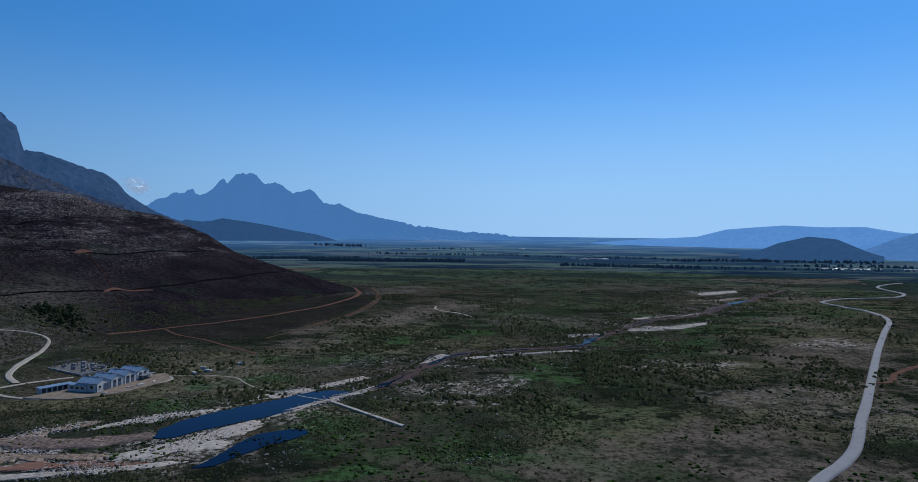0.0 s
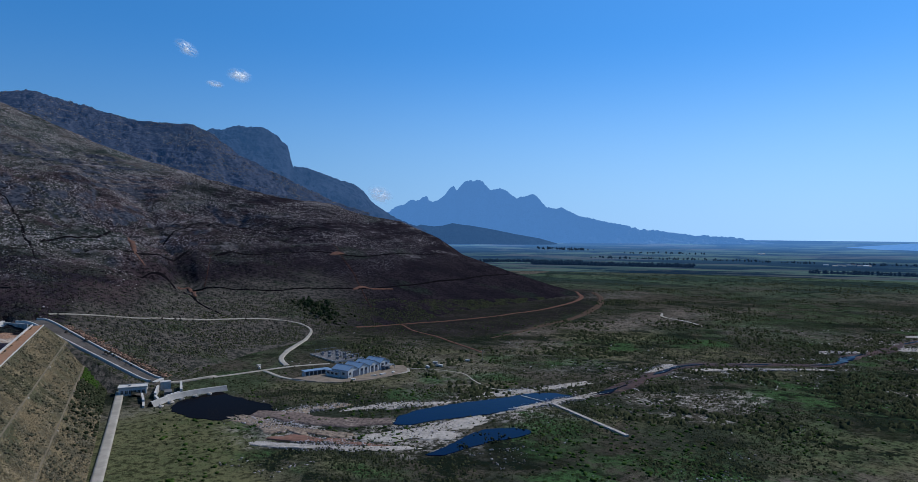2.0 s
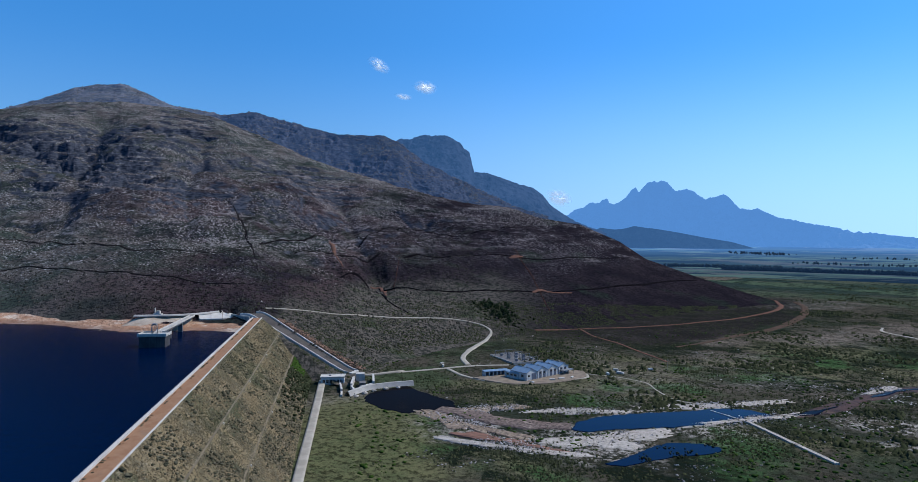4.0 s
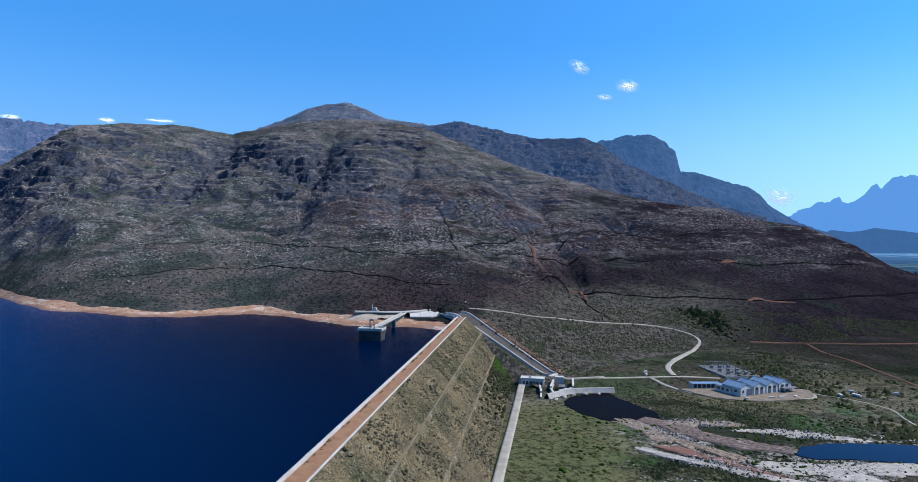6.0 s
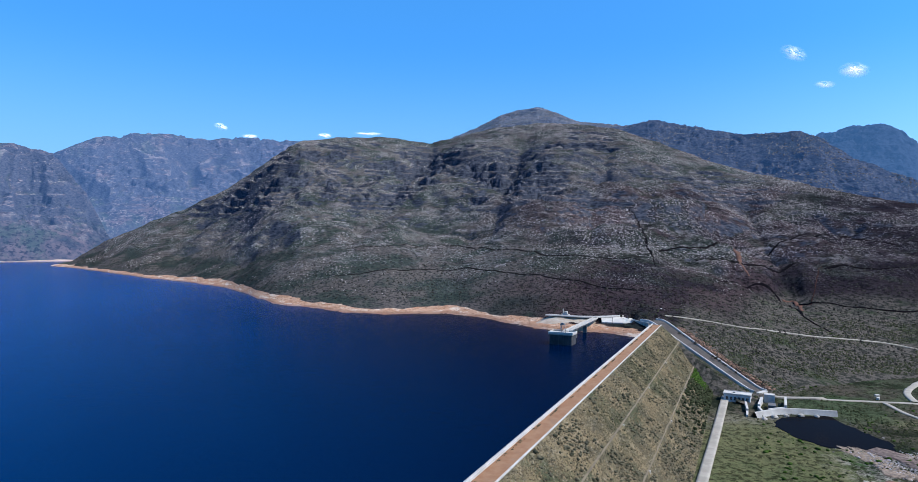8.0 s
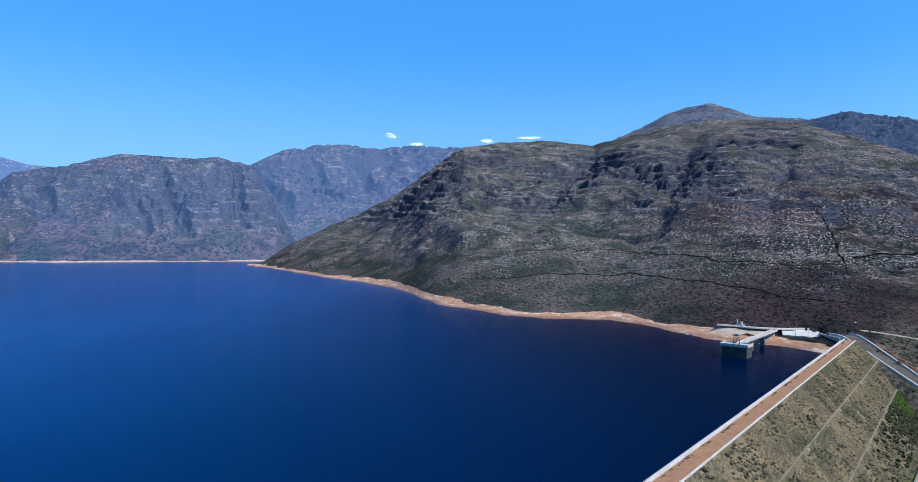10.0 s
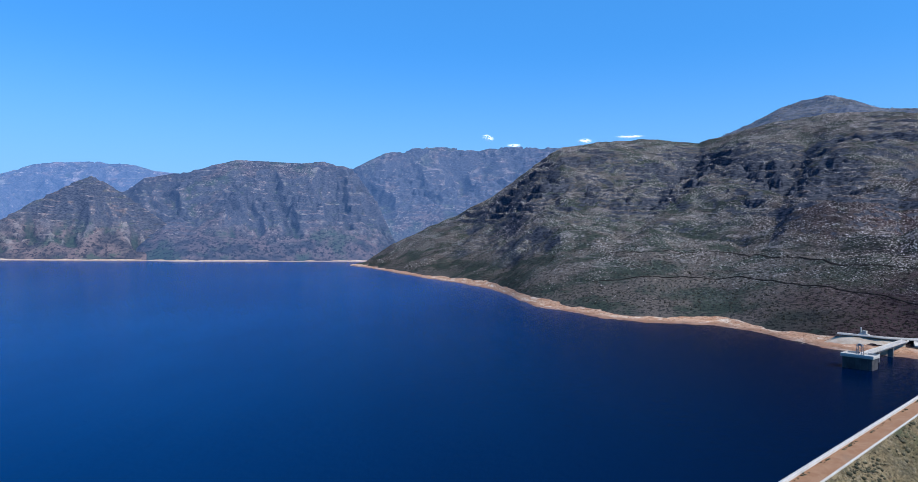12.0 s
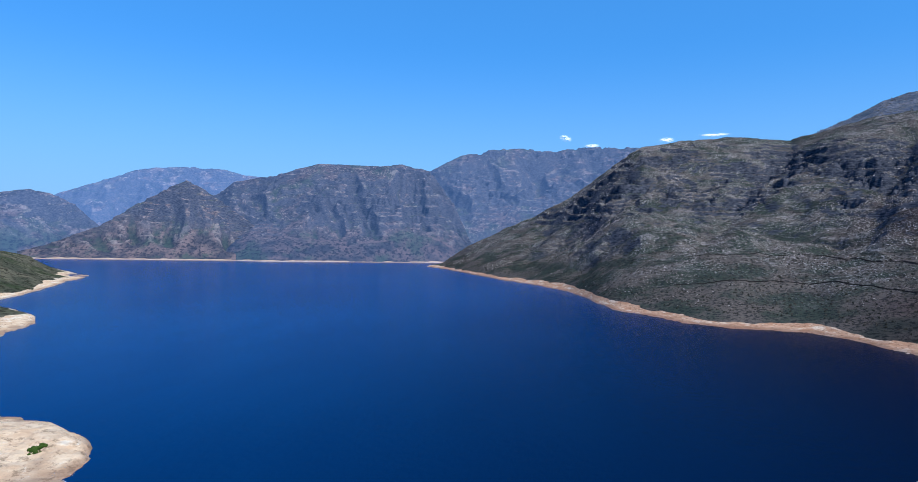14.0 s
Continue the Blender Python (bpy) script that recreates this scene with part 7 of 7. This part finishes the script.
def tree_row(name, line, step, height, label, seed, wide=1):
    """A far windbreak: trunks and crowns of clumps, in one mesh."""
    q, d = along(line, step)
    g = np.random.default_rng(seed)
    q = np.repeat(q, wide, 0)
    q = q + g.normal(0, step * 0.5 * wide, q.shape)
    n, per = len(q), 16
    hgt = 0.7 * height * g.uniform(0.6, 1.25, n)
    zz = g.uniform(0.1, 1.0, (n, per))
    w = hgt[:, None] * 0.28 * np.sin(zz * 2.8) * 1.1
    th = g.uniform(0, 6.28, (n, per))
    x, y = q[:, :1] + w * np.cos(th), q[:, 1:2] + w * np.sin(th)
    z = plain_z(q[:, 0], q[:, 1])[:, None] + hgt[:, None] * zz
    lumps(name, x.ravel(), y.ravel(), z.ravel(), np.repeat(hgt * 0.2, per), FAR_LEAVES, label, "trees", 1.1, 0.45, seed, "stuff", True)


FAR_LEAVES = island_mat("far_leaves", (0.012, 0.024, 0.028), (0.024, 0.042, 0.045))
# haze over the far trees, painted as faint blue emission
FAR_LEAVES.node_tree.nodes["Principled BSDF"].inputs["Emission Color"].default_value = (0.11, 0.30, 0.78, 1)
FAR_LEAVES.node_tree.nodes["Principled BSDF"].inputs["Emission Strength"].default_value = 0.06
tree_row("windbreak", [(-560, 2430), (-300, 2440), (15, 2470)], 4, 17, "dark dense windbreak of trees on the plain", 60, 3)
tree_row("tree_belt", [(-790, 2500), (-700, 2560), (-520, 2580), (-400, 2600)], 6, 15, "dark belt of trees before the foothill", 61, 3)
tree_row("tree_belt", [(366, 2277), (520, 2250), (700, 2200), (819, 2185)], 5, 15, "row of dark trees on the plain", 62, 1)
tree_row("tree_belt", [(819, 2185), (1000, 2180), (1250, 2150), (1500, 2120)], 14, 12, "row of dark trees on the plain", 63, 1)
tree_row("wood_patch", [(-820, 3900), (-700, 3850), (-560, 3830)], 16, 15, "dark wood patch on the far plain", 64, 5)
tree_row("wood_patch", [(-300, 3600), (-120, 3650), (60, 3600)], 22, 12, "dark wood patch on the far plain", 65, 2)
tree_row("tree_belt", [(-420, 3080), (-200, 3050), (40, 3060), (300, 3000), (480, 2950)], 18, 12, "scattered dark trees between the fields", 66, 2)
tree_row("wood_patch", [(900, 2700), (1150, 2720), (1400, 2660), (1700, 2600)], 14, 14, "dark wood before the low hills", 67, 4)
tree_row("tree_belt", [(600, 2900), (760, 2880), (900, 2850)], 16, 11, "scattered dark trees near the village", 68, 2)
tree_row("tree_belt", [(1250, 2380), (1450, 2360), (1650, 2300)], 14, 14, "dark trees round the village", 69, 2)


# ---------------------------------------------------------------- village on the plain
def build_village():
    g = random.Random(8)
    for k in range(34):
        if k < 22:
            x, y = g.uniform(1240, 1590), g.uniform(2190, 2250)
        elif k < 31:
            x, y = g.uniform(490, 660), g.uniform(2740, 2830)
        else:
            x, y = g.uniform(350, 420), g.uniform(3700, 3760)
        w, d, h = g.uniform(8, 22), g.uniform(7, 11), g.uniform(3, 5)
        z = float(plain_z(np.array(x), np.array(y)))
        house = thing("house", "small white house in the distant village", "house", at=(x, y, z), turn=g.uniform(-25, 25), group="houses of the village")
        part("wall", boxed(-w / 2, w / 2, -d / 2, d / 2, -2, h), WHITE_WALL, house)
        bm = bmesh.new()
        vs = [bm.verts.new(c) for c in ((-w / 2 - .4, -d / 2 - .4, h), (w / 2 + .4, -d / 2 - .4, h), (w / 2 + .4, d / 2 + .4, h), (-w / 2 - .4, d / 2 + .4, h), (-w / 2, 0, h + 2), (w / 2, 0, h + 2))]
        for f in ((0, 1, 5, 4), (2, 3, 4, 5), (1, 2, 5), (3, 0, 4), (3, 2, 1, 0)):
            bm.faces.new([vs[i] for i in f])
        part("roof", bm, BLUE_ROOF if k % 3 == 0 else CONCRETE, house)


build_village()

# bushes on the sand bank
g = np.random.default_rng(77)
x, y = -217 + g.normal(0, 1.4, 26), -199 + g.normal(0, 1.4, 26)
lumps("bank_bush", x, y, land_z(x, y), g.uniform(0.4, 1.1, 26), MEADOW_SHRUB, "green bush growing on the sand bank", "bush", 0.8, 0.4, 78, "")


# stones along the bank's edge
az = g.uniform(128.6, 136, 420)
f, zf, t, zt, b, zb = hill_row(HILLS["sand_bank"], az)
r = f + 10 + np.abs(g.normal(0, 9, 420))
x, y = -np.sin(np.radians(az)) * r, np.cos(np.radians(az)) * r
z = land_z(x, y)
ok = z > -0.2
lumps("bank_stones", x[ok], y[ok], z[ok] - 0.05, g.uniform(0.12, 0.45, ok.sum()), ROCKS, "loose pale stones along the sand bank's edge", "stones", 0.5, 0.4, 81, "stuff", True)

# reeds standing in the lower pool
g = np.random.default_rng(79)
q = np.array([(-103, 348), (-113, 357), (-99, 355), (-115, 332), (-95, 378)], float)[g.integers(0, 5, 90)] + g.normal(0, 2.6, (90, 2))
lumps("reed_bed", q[:, 0], q[:, 1], np.full(90, G0), g.uniform(0.3, 0.85, 90), SHRUB, "dark reeds standing in the shallow pool", "reeds", 0.8, 0.4, 80, "stuff", True)


# ---------------------------------------------------------------- clouds
def cloud_mat():
    m, t, p, g = start("cloud_vapour")
    tc = t.nodes.new("ShaderNodeTexCoord")
    ln = t.nodes.new("ShaderNodeVectorMath")
    ln.operation = "LENGTH"
    t.links.new(tc.outputs["Object"], ln.inputs[0])
    n = nd(t, "ShaderNodeTexNoise", Scale=1.9, Detail=6.0, Roughness=0.6)
    info = t.nodes.new("ShaderNodeObjectInfo")
    off = t.nodes.new("ShaderNodeVectorMath")
    off.operation = "ADD"
    t.links.new(tc.outputs["Object"], off.inputs[0])
    t.links.new(info.outputs["Location"], off.inputs[1])
    t.links.new(off.outputs[0], n.inputs["Vector"])
    inner = ramp(t, ln.outputs["Value"], 0.95, 0.1)
    fac = mul(t, inner, ramp(t, n.outputs["Fac"], 0.35, 0.55))
    p.inputs["Base Color"].default_value = (0.95, 0.95, 0.95, 1)
    p.inputs["Roughness"].default_value = 1.0
    p.inputs["Specular IOR Level"].default_value = 0.0
    # emission added in place of sunlight, which leaves the discs too dim
    p.inputs["Emission Color"].default_value = (0.9, 0.95, 1.0, 1)
    p.inputs["Emission Strength"].default_value = 0.45
    t.links.new(fac, p.inputs["Alpha"])
    return m


CLOUD = cloud_mat()


def build_cloud(az, el, wide, high, lean):
    d = 4650.0
    x, y, z = -math.sin(radians(az)) * d * math.cos(radians(el)), math.cos(radians(az)) * d * math.cos(radians(el)), 86 + d * math.sin(radians(el))
    bm = bmesh.new()
    rings = [[bm.verts.new((0, 0, 0))]]
    for k in range(1, 9):
        f = k / 8
        rings.append([bm.verts.new((f * math.cos(j * math.pi / 16), 0.5 * f * f + 0.15 * noise.noise(Vector((3 * f, j * 0.4, az))), f * math.sin(j * math.pi / 16))) for j in range(32)])
    for j in range(32):
        bm.faces.new((rings[0][0], rings[1][j], rings[1][(j + 1) % 32]))
        for a, b in zip(rings[1:], rings[2:]):
            bm.faces.new((a[j], b[j], b[(j + 1) % 32], a[(j + 1) % 32]))
    ob = part("cloud", bm, CLOUD)
    ob.visible_shadow = False
    s = d * math.pi / 180 / 2
    ob.matrix_world = Matrix.Translation((x, y, z)) @ Matrix.Rotation(radians(az), 4, "Z") @ Matrix.Rotation(radians(lean), 4, "Y") @ Matrix.Diagonal((wide * s, high * s * 0.6, high * s, 1))
    tagged(ob, "small wispy white cloud over the mountains", "cloud", "wispy clouds")


for row in ((42.6, 14.7, 2.6, 1.4, 30), (38.5, 12.95, 2.6, 1.5, 10), (40.4, 12.1, 1.9, 0.7, 8), (26.6, 3.4, 3.2, 1.9, 20), (90.3, 9.2, 1.4, 0.75, 15), (88.0, 8.55, 1.7, 0.45, 0), (81.8, 8.9, 1.6, 0.6, 0), (78.0, 9.2, 3.2, 0.4, 0)):
    build_cloud(*row)
